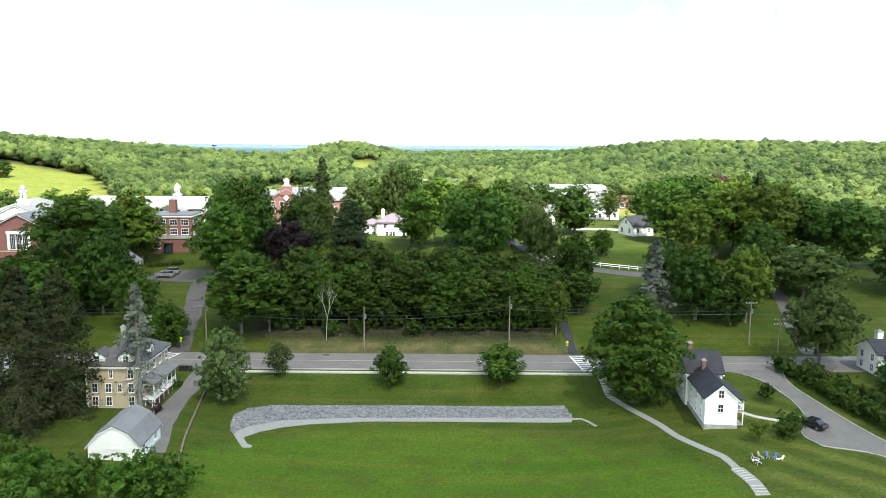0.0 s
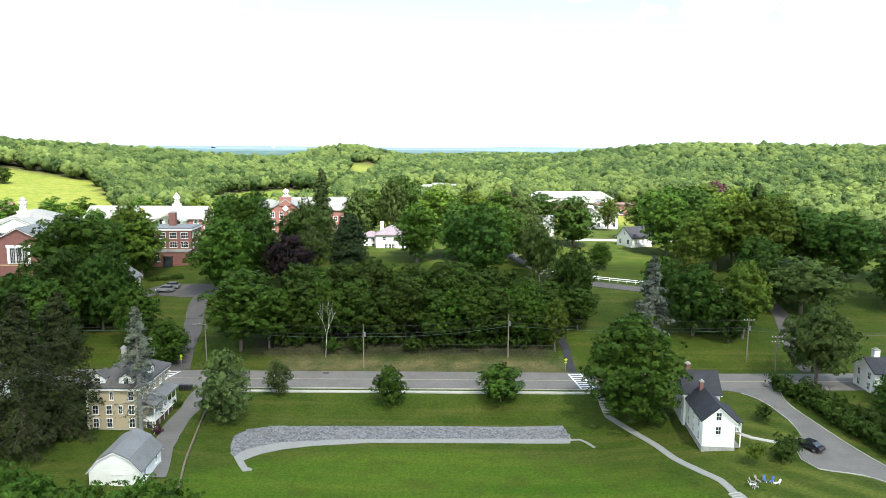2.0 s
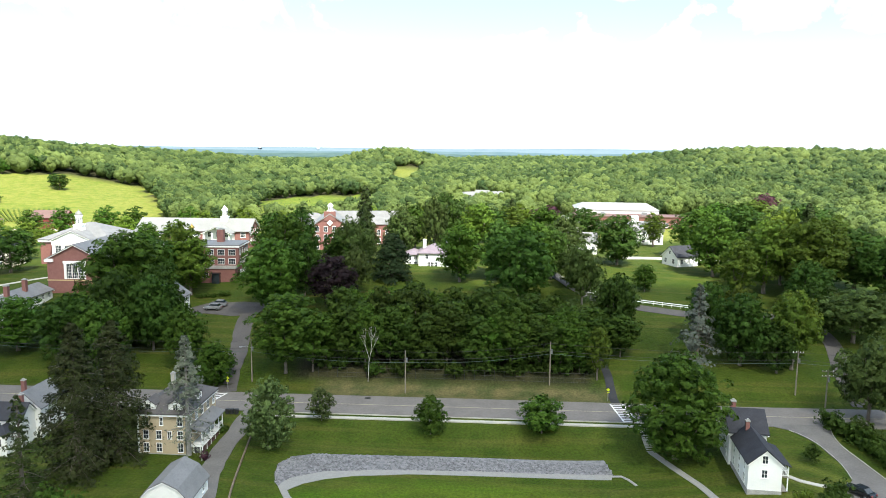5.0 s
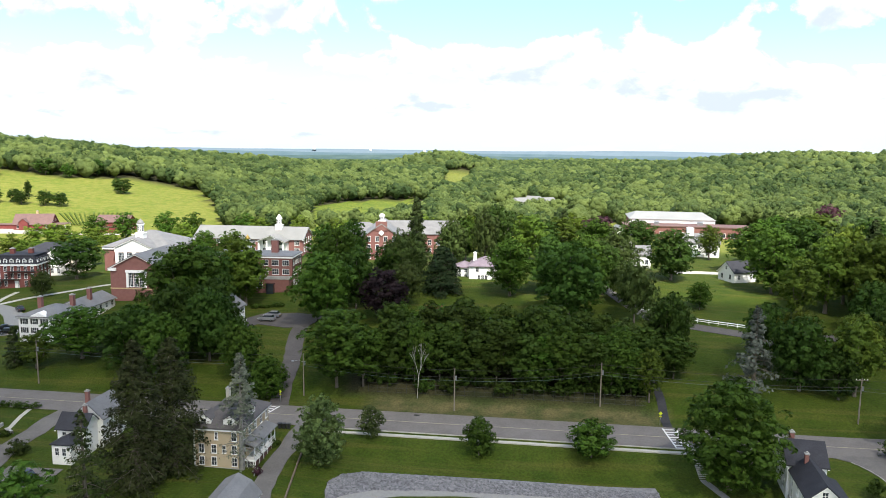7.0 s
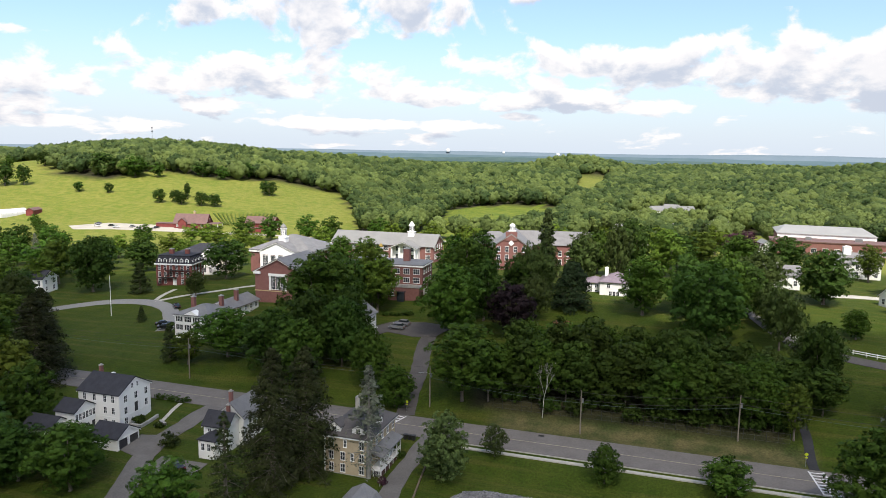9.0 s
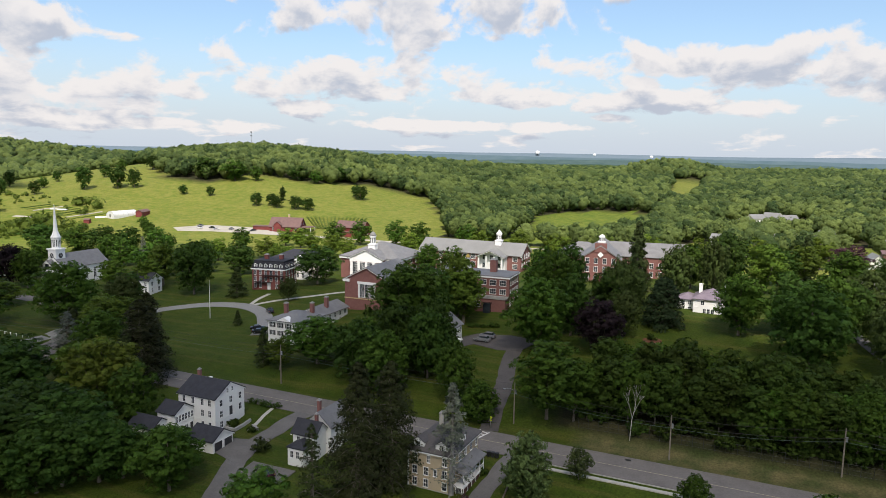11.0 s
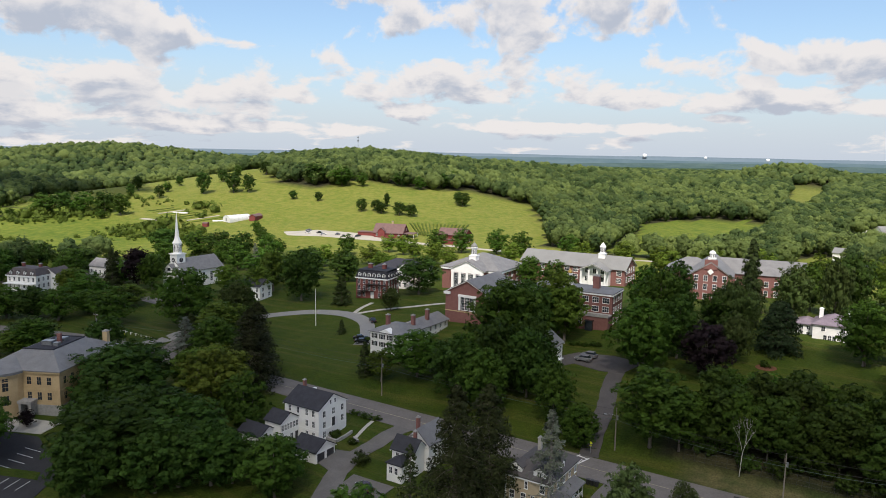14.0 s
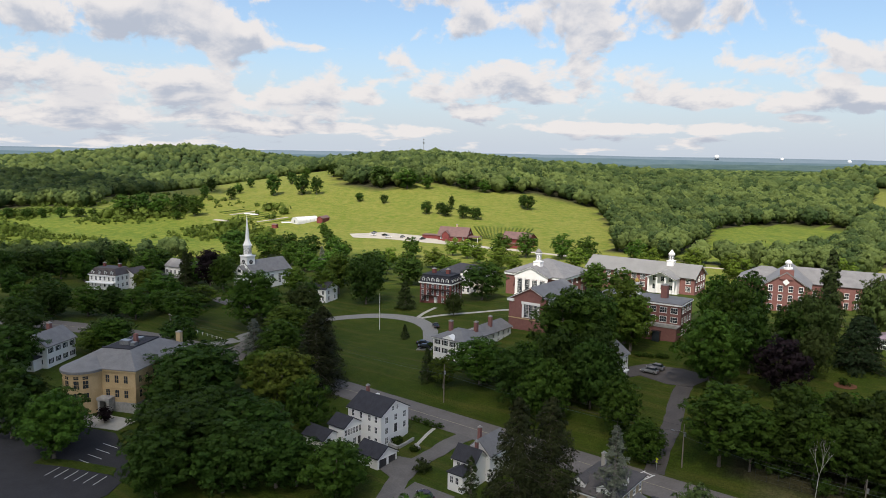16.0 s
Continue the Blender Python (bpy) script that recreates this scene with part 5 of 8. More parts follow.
# ---------------------------------------------------------------- houses along the street
def white_corner_house():
    b = site("house", 44.6, 113.9, -5, "white clapboard house with dark shingled roofs and a side porch", dz=0.3)
    block(b, 5.0, 10.5, 4.6, M_white, 0, 0, rise=2.2)
    gable_roof(b, 5.0, 10.5, 4.6, 2.2, M_roof_dark, over=0.3, trim=M_trim)
    part("foundation", boxes((-2.56, -5.32, -2, 2.56, 5.2, 0.3)), M_stone_grey, b)
    block(b, 6.0, 7.0, 5.5, M_white, 0.1, 8.8, rise=2.8, along="x")
    gable_roof(b, 6.0, 7.0, 5.5, 2.8, M_roof_dark, 0.1, 8.8, along="x", over=0.35, trim=M_trim)
    windows(b, "S", 5.0, 10.5, [-0.1], [2.4, 4.7], w=0.75, h=1.2)
    windows(b, "W", 5.0, 10.5, [-3.2, 0.0, 3.2], [0.7, 2.8], w=0.8, h=1.4)
    windows(b, "E", 5.0, 10.5, [1.2, 3.6], [2.7], w=0.8, h=1.4)
    windows(b, "E", 6.0, 7.0, [-1.8, 1.8], [0.8, 3.4], 0.1, 8.8)
    windows(b, "W", 6.0, 7.0, [-1.8, 1.8], [0.8, 3.4], 0.1, 8.8)
    # two-level porch on the east side
    porch = part("porch", boxes((2.5, -4.6, 2.35, 3.7, 3.2, 2.55), (2.5, -4.6, 0.0, 3.7, 3.2, 0.15)), M_fence, b)
    for y in (-4.5, -0.8, 3.1):
        part("post", boxes((3.52, y - 0.08, 0.1, 3.68, y + 0.08, 4.16)), M_trim, porch)
    bm = bmesh.new()
    prism(bm, [(2.5, 4.6), (3.95, 4.15), (3.95, 4.28), (2.5, 4.74)], -4.9, 3.5)
    part("porch_roof", bm, M_roof_dark, porch)
    r = rail(porch, -4.5, 3.1, 0, 2.55)
    r.matrix_local = pose(3.6, 0, 0, 0, 0, 90)
    r = rail(porch, 2.5, 3.6, -4.55, 2.55)
    chimney(b, -0.5, 4.0, 5.4, 8.0, 0.6)
    chimney(b, -1.6, 9.4, 7.0, 9.5, 0.75)
    return b


def tan_house():
    b = site("house", -55.2, 123.2, 0, "tan clapboard house with dark hipped roof, dormers and white veranda", dz=-0.45)
    block(b, 8.8, 13.2, 7.6, M_tan)
    part("foundation", boxes((-4.46, -6.66, -2, 4.46, 6.66, 0.35)), M_concrete, b)
    cornice(b, 8.8, 13.2, 7.75, out=0.45, deep=0.5)
    hip_roof(b, 8.8, 13.2, 7.75, 2.9, M_roof_worn, over=0.55)
    for u in (-2.5, 2.3):
        dormer(b, pose(u, -6.3, 7.8), 2.5, 1.3, 2.9, M_trim, M_roof_worn)
    dormer(b, pose(4.1, 0, 7.8, 0, 0, 90), 1.7, 1.4, 2.6, M_trim, M_roof_worn)
    windows(b, "S", 8.8, 13.2, [-3.0, -0.7, 3.1], [0.75, 3.05], w=0.85, h=1.45)
    windows(b, "S", 8.8, 13.2, [1.2], [3.15], w=0.6, h=1.25)
    windows(b, "S", 8.8, 13.2, [-3.0, 3.1], [5.45], w=0.85, h=1.45)
    windows(b, "S", 8.8, 13.2, [-0.2], [5.55], w=0.5, h=1.3)
    windows(b, "W", 8.8, 13.2, spread(5, 13.2), [0.75, 3.05, 5.45], w=0.85, h=1.45)
    windows(b, "E", 8.8, 13.2, spread(5, 13.2), [3.05, 5.45], w=0.85, h=1.45)
    part("corner_board", boxes((-4.5, -6.68, 0.3, -4.2, -6.6, 7.4), (4.2, -6.68, 0.3, 4.5, -6.6, 7.4), (4.4, -6.6, 0.3, 4.48, -6.3, 7.4)), M_trim, b)
    v = part("veranda", boxes((4.4, -5.6, 2.35, 6.6, 4.4, 2.6)), M_trim, b)
    bm = bmesh.new()
    prism(bm, [(4.4, 5.9), (6.95, 5.1), (6.95, 5.3), (4.4, 6.1)], -6.0, 4.8)
    part("veranda_roof", bm, M_roof_grey, v)
    for i in range(6):
        y = -5.5 + 9.8 * i / 5
        part("post", boxes((6.4, y - 0.08, -0.8, 6.56, y + 0.08, 5.2)), M_trim, v)
    r = rail(v, -5.5, 4.3, 0, 2.6, mat=M_trim)
    r.matrix_local = pose(6.48, 0, 0, 0, 0, 90)
    v.matrix_local = pose(0, 0, -1.0)
    part("lattice", boxes((6.42, -5.5, -0.6, 6.5, 4.3, 2.3)), M_red_wood, v, "dark red-brown boarding below the veranda")
    door(v, on_wall("S", 8.8, 13.2, 5.5, 0.3, 0, 1.2), 1.0, 2.0)
    chimney(b, -1.4, 1.6, 9.0, 12.2, 0.7, M_concrete)
    return b


def gambrel_barn():
    b = site("barn", -46.2, 100.6, 2, "white clapboard barn with grey gambrel roof beside the driveway", "barn", dz=-0.5)
    w, l = 7.2, 8.2
    prof = [(-w / 2, -3), (w / 2, -3), (w / 2, 2.5), (w * 0.3, 4.2), (0, 5.3), (-w * 0.3, 4.2), (-w / 2, 2.5)]
    bm = bmesh.new()
    prism(bm, prof, -l / 2, l / 2)
    part("wall", bm, M_white, b)
    o = 0.3
    low = [(-w / 2 - o, 2.25), (-w * 0.3 - 0.05, 4.25), (0, 5.37), (w * 0.3 + 0.05, 4.25), (w / 2 + o, 2.25)]
    bm = bmesh.new()
    prism(bm, low + [(x, z + 0.2) for x, z in low[::-1]], -l / 2 - o, l / 2 + o)
    part("roof", bm, M_roof_grey, b)
    for k in (-1, 1):
        bm = bmesh.new()
        prism(bm, [(x, z - 0.16) for x, z in low] + [(x, z - 0.005) for x, z in low[::-1]], k * (l / 2 + 0.02), k * (l / 2 + o - 0.03))
        part("gable_trim", bm, M_trim, b)
    windows(b, "E", w, l, [-2.6, 2.0], [1.0], w=0.7, h=1.0)
    door(b, on_wall("S", w, l, 0.6, -0.1), 1.1, 2.0, M_trim)
    return b


def big_white_house():
    b = site("house", -113.8, 123.6, 0, "large white clapboard house with dark gabled roof and porch wings", dz=-0.2)
    w, l, h = 14.0, 11.0, 8.6
    block(b, w, l, h, M_white, rise=2.9, along="x")
    gable_roof(b, w, l, h, 2.9, M_roof_dark, along="x", over=0.4, trim=M_trim)
    windows(b, "S", w, l, [-4.8, -1.4, 2.2, 4.9], [6.6], w=0.95, h=1.55)
    windows(b, "S", w, l, [2.2, 4.9], [0.9, 3.8], w=0.95, h=1.55)
    windows(b, "E", w, l, [-3.4, 0.2, 3.8], [6.3], w=0.95, h=1.55)
    windows(b, "E", w, l, [-3.4, 3.8], [3.5], w=0.95, h=1.55)
    windows(b, "E", w, l, [-0.9, 0.9], [9.1], w=0.6, h=1.1)
    windows(b, "E", w, l, [-3.4], [0.9], w=0.95, h=1.55)
    door(b, on_wall("E", w, l, 0.2, 3.1), 1.2, 2.3)
    part("string_course", boxes((-7.05, -5.6, 2.9, 7.1, -5.5, 3.1), (7.0, -5.6, 2.9, 7.1, 5.5, 3.1)), M_trim, b)
    chimney(b, -5.6, 1.0, 10.5, 13.0, 0.8)
    part("skylight", boxes((-2.2, 0.9, 10.85, -1.3, 1.8, 11.4)), M_trim, b)
    # two-level wing with a glazed porch
    block(b, 6.6, 6.5, 5.6, M_white, -4.6, -8.7, rise=1.9, along="x")
    gable_roof(b, 6.6, 6.5, 5.6, 1.9, M_roof_dark, -4.6, -8.7, along="x", over=0.4)
    windows(b, "E", 6.6, 6.5, spread(6, 6.5, 0.6), [3.4], -4.6, -8.7, w=0.72, h=1.5)
    windows(b, "E", 6.6, 6.5, [-1.8, 0.6], [0.6], -4.6, -8.7, w=0.9, h=1.4)
    door(b, on_wall("E", 6.6, 6.5, 2.4, 0.0, -4.6, -8.7))
    block(b, 9.0, 6.0, 3.0, M_white, -9.0, -13.6, rise=1.8, along="x")
    gable_roof(b, 9.0, 6.0, 3.0, 1.8, M_roof_dark, -9.0, -13.6, along="x")
    windows(b, "S", 9.0, 6.0, [-2, 1, 3.2], [0.9], -9.0, -13.6, w=0.8, h=1.2)
    b.scale = (0.76, 0.86, 0.9)
    return b


def garage():
    b = site("garage", -105.8, 114.4, 0, "white two-bay garage with open doors and dark gabled roof", "garage", dz=-0.1)
    w, l, h = 7.5, 6.8, 2.7
    block(b, w, l, h, M_white, rise=2.0, along="x")
    # the wall is closed; dark panels stand for the shade inside open bays
    for y in (-1.65, 1.65):
        part("open_bay", boxes((w / 2 - 0.1, y - 1.3, 0.0, w / 2 + 0.004, y + 1.3, 2.2)), M_door, b, "dark panel standing for the shade of an open bay")
        part("bay_frame", boxes((w / 2 + 0.004, y - 1.45, 0.0, w / 2 + 0.1, y - 1.3, 2.35), (w / 2 + 0.004, y + 1.3, 0.0, w / 2 + 0.1, y + 1.45, 2.35), (w / 2 + 0.004, y - 1.3, 2.2, w / 2 + 0.1, y + 1.3, 2.35)), M_trim, b)
    gable_roof(b, w, l, h, 2.0, M_roof_dark, along="x", over=0.35, trim=M_trim)
    b.scale = (0.9, 0.9, 0.9)
    return b


def slate_white_house():
    b = site("house", -83.5, 122.0, 0, "white clapboard house with grey slate roof beside tall spruces", dz=-0.2)
    block(b, 7.0, 9.0, 6.2, M_white, 1.0, 3.0, rise=2.8)
    gable_roof(b, 7.0, 9.0, 6.2, 2.8, M_roof_grey, 1.0, 3.0, trim=M_trim)
    block(b, 6.4, 5.0, 5.4, M_white, 0, -3.6, rise=2.2, along="x")
    gable_roof(b, 6.4, 5.0, 5.4, 2.2, M_roof_dark, 0, -3.6, along="x", trim=M_trim)
    block(b, 4.4, 6.4, 3.6, M_white, 0.2, -6.6)
    hip_roof(b, 4.4, 6.4, 3.6, 1.1, M_roof_dark, 0.2, -6.6, over=0.3)
    windows(b, "S", 4.4, 6.4, [-1.0, 0.6], [1.4], 0.2, -6.6, w=0.8, h=1.4)
    windows(b, "W", 4.4, 6.4, [-1.6, 1.6], [1.4], 0.2, -6.6, w=0.8, h=1.4)
    windows(b, "S", 6.4, 5.0, [-1.6, 1.6], [3.3], 0, -3.6, w=0.8, h=1.3)
    windows(b, "W", 7.0, 9.0, [-2, 2], [0.9, 3.6], 1.0, 3.0, w=0.8, h=1.4)
    windows(b, "E", 7.0, 9.0, [-2, 2], [0.9, 3.6], 1.0, 3.0, w=0.8, h=1.4)
    chimney(b, -1.2, 2.0, 6.5, 10.4, 0.8)
    chimney(b, 1.6, -3.2, 6.5, 9.2, 0.7)
    b.scale = (0.85, 0.85, 0.95)
    return b


def hedge_house():
    b = site("house", 88.2, 135.4, 0, "white clapboard house with dark roof behind a clipped hedge", dz=0.0)
    block(b, 11.0, 7.0, 4.3, M_white, rise=2.0, along="x")
    gable_roof(b, 11.0, 7.0, 4.3, 2.0, M_roof_dark, along="x", trim=M_trim)
    windows(b, "S", 11, 7, spread(4, 11, 1.6), [0.7, 2.8], w=0.9, h=1.4)
    windows(b, "W", 11, 7, spread(2, 7, 1.8), [0.6, 2.6], w=0.85, h=1.25)
    chimney(b, -3.4, 0.4, 5.2, 7.8, 1.1, M_trim)
    return b


def hidden_drive_house():
    b = site("house", -82.0, 178.5, 0, "white clapboard house with grey roof hidden behind trees", dz=0.0)
    block(b, 8.0, 11.0, 6.0, M_white, rise=2.8)
    gable_roof(b, 8.0, 11.0, 6.0, 2.8, M_roof_grey, trim=M_trim)
    windows(b, "S", 8, 11, spread(3, 8, 1.3), [0.9, 3.6], w=0.9, h=1.5)
    windows(b, "E", 8, 11, spread(4, 11, 1.3), [0.9, 3.6], w=0.9, h=1.5)
    part("porch", boxes((4.0, -4.0, 0.0, 6.0, 1.0, 0.35), (4.0, -4.2, 2.6, 6.3, 1.2, 2.85), (5.8, -3.9, 0.3, 5.95, -3.75, 2.7), (5.8, 0.7, 0.3, 5.95, 0.85, 2.7)), M_trim, b)
    return b


for make in (white_corner_house, tan_house, gambrel_barn, big_white_house, garage, slate_white_house, hedge_house, hidden_drive_house):
    make()


# ---------------------------------------------------------------- the campus
def chimney_house():
    b = site("house", -128.4, 181.2, 2, "long white house with grey hipped roof and three brick chimneys", dz=0.0)
    block(b, 11.0, 12.0, 5.4, M_white, 0, -5.0)
    hip_roof(b, 11.0, 12.0, 5.4, 2.2, M_roof_grey, 0, -5.0)
    cornice(b, 11.0, 12.0, 5.4, 0, -5.0, out=0.35)
    block(b, 8.0, 14.0, 4.8, M_white, 0.6, 7.5, rise=2.0)
    gable_roof(b, 8.0, 14.0, 4.8, 2.0, M_roof_grey, 0.6, 7.5, trim=M_trim)
    windows(b, "S", 11, 12, spread(4, 11, 1.5), [0.7, 3.2], 0, -5, w=0.9, h=1.5, shutters=True)
    windows(b, "E", 11, 12, spread(4, 12, 1.5), [0.7, 3.2], 0, -5, w=0.9, h=1.5)
    windows(b, "E", 8, 14, spread(5, 14, 1.5), [0.7, 2.9], 0.6, 7.5, w=0.9, h=1.4)
    bm = bmesh.new()
    prism(bm, [(-2.4, 5.4), (2.4, 5.4), (0, 6.7)], -11.4, -9.0)
    part("pediment", bm, M_trim, b)
    for x, y in ((-3.4, -5.5), (3.0, -2.0), (2.2, 6.5)):
        chimney(b, x, y, 5.5, 9.6, 1.0)
    b.scale = (1.04, 1.1, 0.94)
    return b


def mansard_hall():
    b = site("hall", -174.4, 224.2, 12, "red brick hall with slate mansard roof and black fire stair", "hall", dz=-0.2)
    w, l, h = 15.5, 12.0, 8.4
    block(b, w, l, h, M_brick_dark)
    cornice(b, w, l, h + 0.2, out=0.5, deep=0.5)
    hip_roof(b, w, l, h + 0.2, 3.0, M_roof_dark, over=0.35, flat=(w - 1.8, l - 1.8), name="mansard")
    part("roof", boxes((-w / 2 + 0.6, -l / 2 + 0.6, h + 3.18, w / 2 - 0.6, l / 2 - 0.6, h + 3.4)), M_roof_dark, b)
    for z in (0.7, 3.4, 6.0):
        windows(b, "S", w, l, [u for u in spread(6, w, 1.5) if not (z < 1 and abs(u) < 1.6)], [z], w=1.0, h=1.75)
        windows(b, "E", w, l, spread(4, l, 1.6), [z], w=1.0, h=1.75)
    for u in spread(6, w, 1.8):
        dormer(b, pose(u, -l / 2 - 0.1, h + 0.3), 1.5, 1.6, 1.6, M_trim, M_roof_dark, (0.9, 1.4))
    for u in spread(4, l, 1.8):
        dormer(b, pose(w / 2 + 0.1, u, h + 0.3, 0, 0, 90), 1.5, 1.6, 1.6, M_trim, M_roof_dark, (0.9, 1.4))
    door(b, on_wall("S", w, l, 0.3, 0.0), 1.3, 2.4, M_trim)
    part("fire_stair", boxes(*[(-7.0 + i * 0.32, -l / 2 - 1.3, 0.4 + i * 0.27, -6.6 + i * 0.32, -l / 2 - 0.5, 0.5 + i * 0.27) for i in range(22)],
                             (-6.5, -l / 2 - 1.4, 3.1, 1.5, -l / 2 - 0.1, 3.18), (-3.0, -l / 2 - 1.4, 6.0, 7.5, -l / 2 - 0.1, 6.08), (-3.0, -l / 2 - 1.4, 6.95, 7.5, -l / 2 - 1.35, 7.0),
                             (-6.5, -l / 2 - 1.4, 4.05, 1.5, -l / 2 - 1.35, 4.1), *[(x, -l / 2 - 1.4, 0, x + 0.08, -l / 2 - 1.32, 7) for x in (-6.4, -3, 1.4, 4.5, 7.4)]), M_dark_metal, b)
    for x, y in ((-3.5, 0), (3.0, 1.0)):
        chimney(b, x, y, h + 3.2, h + 5.2, 1.6, M_brick_dark)
    b.scale = (0.87, 0.87, 0.93)
    return b


def cream_house():
    b = site("house", -178.0, 247.0, 2, "cream clapboard house with white pediment and dark hipped roof", dz=0)
    block(b, 20, 12, 8.2, M_cream)
    hip_roof(b, 20, 12, 8.2, 3.2, M_roof_dark)
    cornice(b, 20, 12, 8.2)
    block(b, 5.5, 2.0, 8.2, M_trim, 4.5, -7.0, rise=2.0)
    windows(b, "S", 20, 12, [-8, -5.5, -3, -0.5, 1.2, 7.8], [1.0, 4.6], w=1.0, h=1.8)
    windows(b, "S", 5.5, 2, [-1.2, 1.2], [1.0, 4.6], 4.5, -7.0, w=0.9, h=1.8)
    return b


def portico_hall():
    b = site("hall", -147.4, 261.2, 3, "brick hall with white portico, grey hipped roof and domed cupola", "hall")
    w, l, h = 26, 24, 8.4
    block(b, w, l, h, M_brick)
    cornice(b, w, l, h + 0.3, out=0.5, deep=1.0)
    hip_roof(b, w, l, h + 0.3, 5.2, M_roof_grey, over=0.7)
    block(b, 14.8, 3.0, h, M_brick, 0, -l / 2 - 1.2)
    part("pediment_wall", boxes((-7.4, -l / 2 - 3.0, h - 1.2, 7.4, -l / 2 - 2.6, h + 0.2), (-7.4, -l / 2 - 3.0, 0, 7.4, -l / 2 - 2.72, 0.8)), M_trim, b)
    bm = bmesh.new()
    prism(bm, [(-7.8, h + 0.2), (7.8, h + 0.2), (0, h + 3.6)], -l / 2 - 3.0, -l / 2 + 4)
    part("pediment", bm, M_trim, b)
    gable_roof(b, 15.4, 7.5, h + 0.25, 3.5, M_roof_grey, 0, -l / 2 + 0.7, over=0.5, trim=M_trim)
    for u in spread(5, 14.2, 0.5):
        part("pilaster", boxes((u - 0.5, -l / 2 - 3.1, 0, u + 0.5, -l / 2 - 2.65, h)), M_trim, b)
    for u in spread(4, 9.9, 0.0):
        window(b, pose(u, -l / 2 - 2.72, 1.2), 2.2, 5.6, bars=(3, 5))
    windows(b, "E", w, l, spread(5, l, 2.5), [1.2, 5.4], w=1.5, h=2.6, bars=(2, 3))
    windows(b, "W", w, l, spread(5, l, 2.5), [1.2, 5.4], w=1.5, h=2.6, bars=(2, 3))
    cupola(b, 0, -9.0, h + 2.6, 2.9, 8.4, cap=M_roof_light)
    return b


def gable_wing():
    b = site("hall", -120.3, 213.2, 2, "red brick wing with white pediment and tall white window", "hall", dz=-0.3)
    w, l, h = 16.5, 22.0, 9.4
    block(b, w, l, h, M_brick, rise=4.2)
    gable_roof(b, w, l, h, 4.2, M_roof_grey, over=0.6, trim=M_trim)
    part("string_course", boxes((-w / 2 - 0.12, -l / 2 - 0.12, 2.9, w / 2 + 0.12, -l / 2 - 0.004, 3.2)), M_stone, b)
    part("eave_return", boxes((-w / 2 - 0.5, -l / 2 - 0.5, h - 0.9, -w / 2 + 2.0, -l / 2 - 0.01, h)), M_trim, b)
    part("eave_return", boxes((w / 2 - 2.0, -l / 2 - 0.5, h - 0.9, w / 2 + 0.5, -l / 2 - 0.01, h)), M_trim, b)
    part("window_surround", boxes((-3.2, -l / 2 - 0.2, 3.4, -2.6, -l / 2 - 0.01, 8.6), (2.6, -l / 2 - 0.2, 3.4, 3.2, -l / 2 - 0.01, 8.6), (-3.4, -l / 2 - 0.3, 8.0, 3.4, -l / 2 - 0.01, 8.8)), M_trim, b)
    for u in (-1.75, 0, 1.75):
        window(b, on_wall("S", w, l, u, 3.7), 1.4, 4.2, bars=(2, 4))
    windows(b, "W", w, l, spread(5, l, 3), [1.0, 4.6], w=1.3, h=2.2, bars=(2, 2))
    windows(b, "E", w, l, spread(5, l, 3), [1.0, 4.6], w=1.3, h=2.2, bars=(2, 2))
    return b


def long_hall():
    b = site("hall", -121.0, 298.0, 2, "long brick hall with pale grey roof, white portico and cupola", "hall", dz=1.6)
    w, l, h = 47, 15, 6.6
    block(b, w, l, h, M_brick, rise=4.2, along="x")
    gable_roof(b, w, l, h, 4.2, M_roof_light, along="x", over=0.7, trim=M_trim)
    windows(b, "S", w, l, [u for u in spread(12, w, 2.5) if not 5 < u < 18], [0.8, 3.9], w=2.0, h=1.9, bars=(3, 2))
    windows(b, "E", w, l, spread(4, l, 2.5), [1.0, 4.6], w=1.4, h=2.0, bars=(2, 2))
    block(b, 12, 4.0, h - 0.6, M_trim, 11.5, -l / 2 - 1.0, rise=2.6)
    gable_roof(b, 12, 7.5, h - 0.6, 2.6, M_roof_light, 11.5, -l / 2 - 2.0, over=0.5, trim=M_trim)
    columns(b, [(11.5 + u, -l / 2 - 5.2) for u in (-5.2, -1.8, 1.8, 5.2)], 0, h - 0.6, 0.42)
    windows(b, "S", 12, 4, [-3.4, 0, 3.4], [1.0, 4.4], 11.5, -l / 2 - 1.0, w=1.4, h=2.0)
    cupola(b, 11.5, -1.0, h + 3.0, 2.8, 7.0, dome=False)
    return b


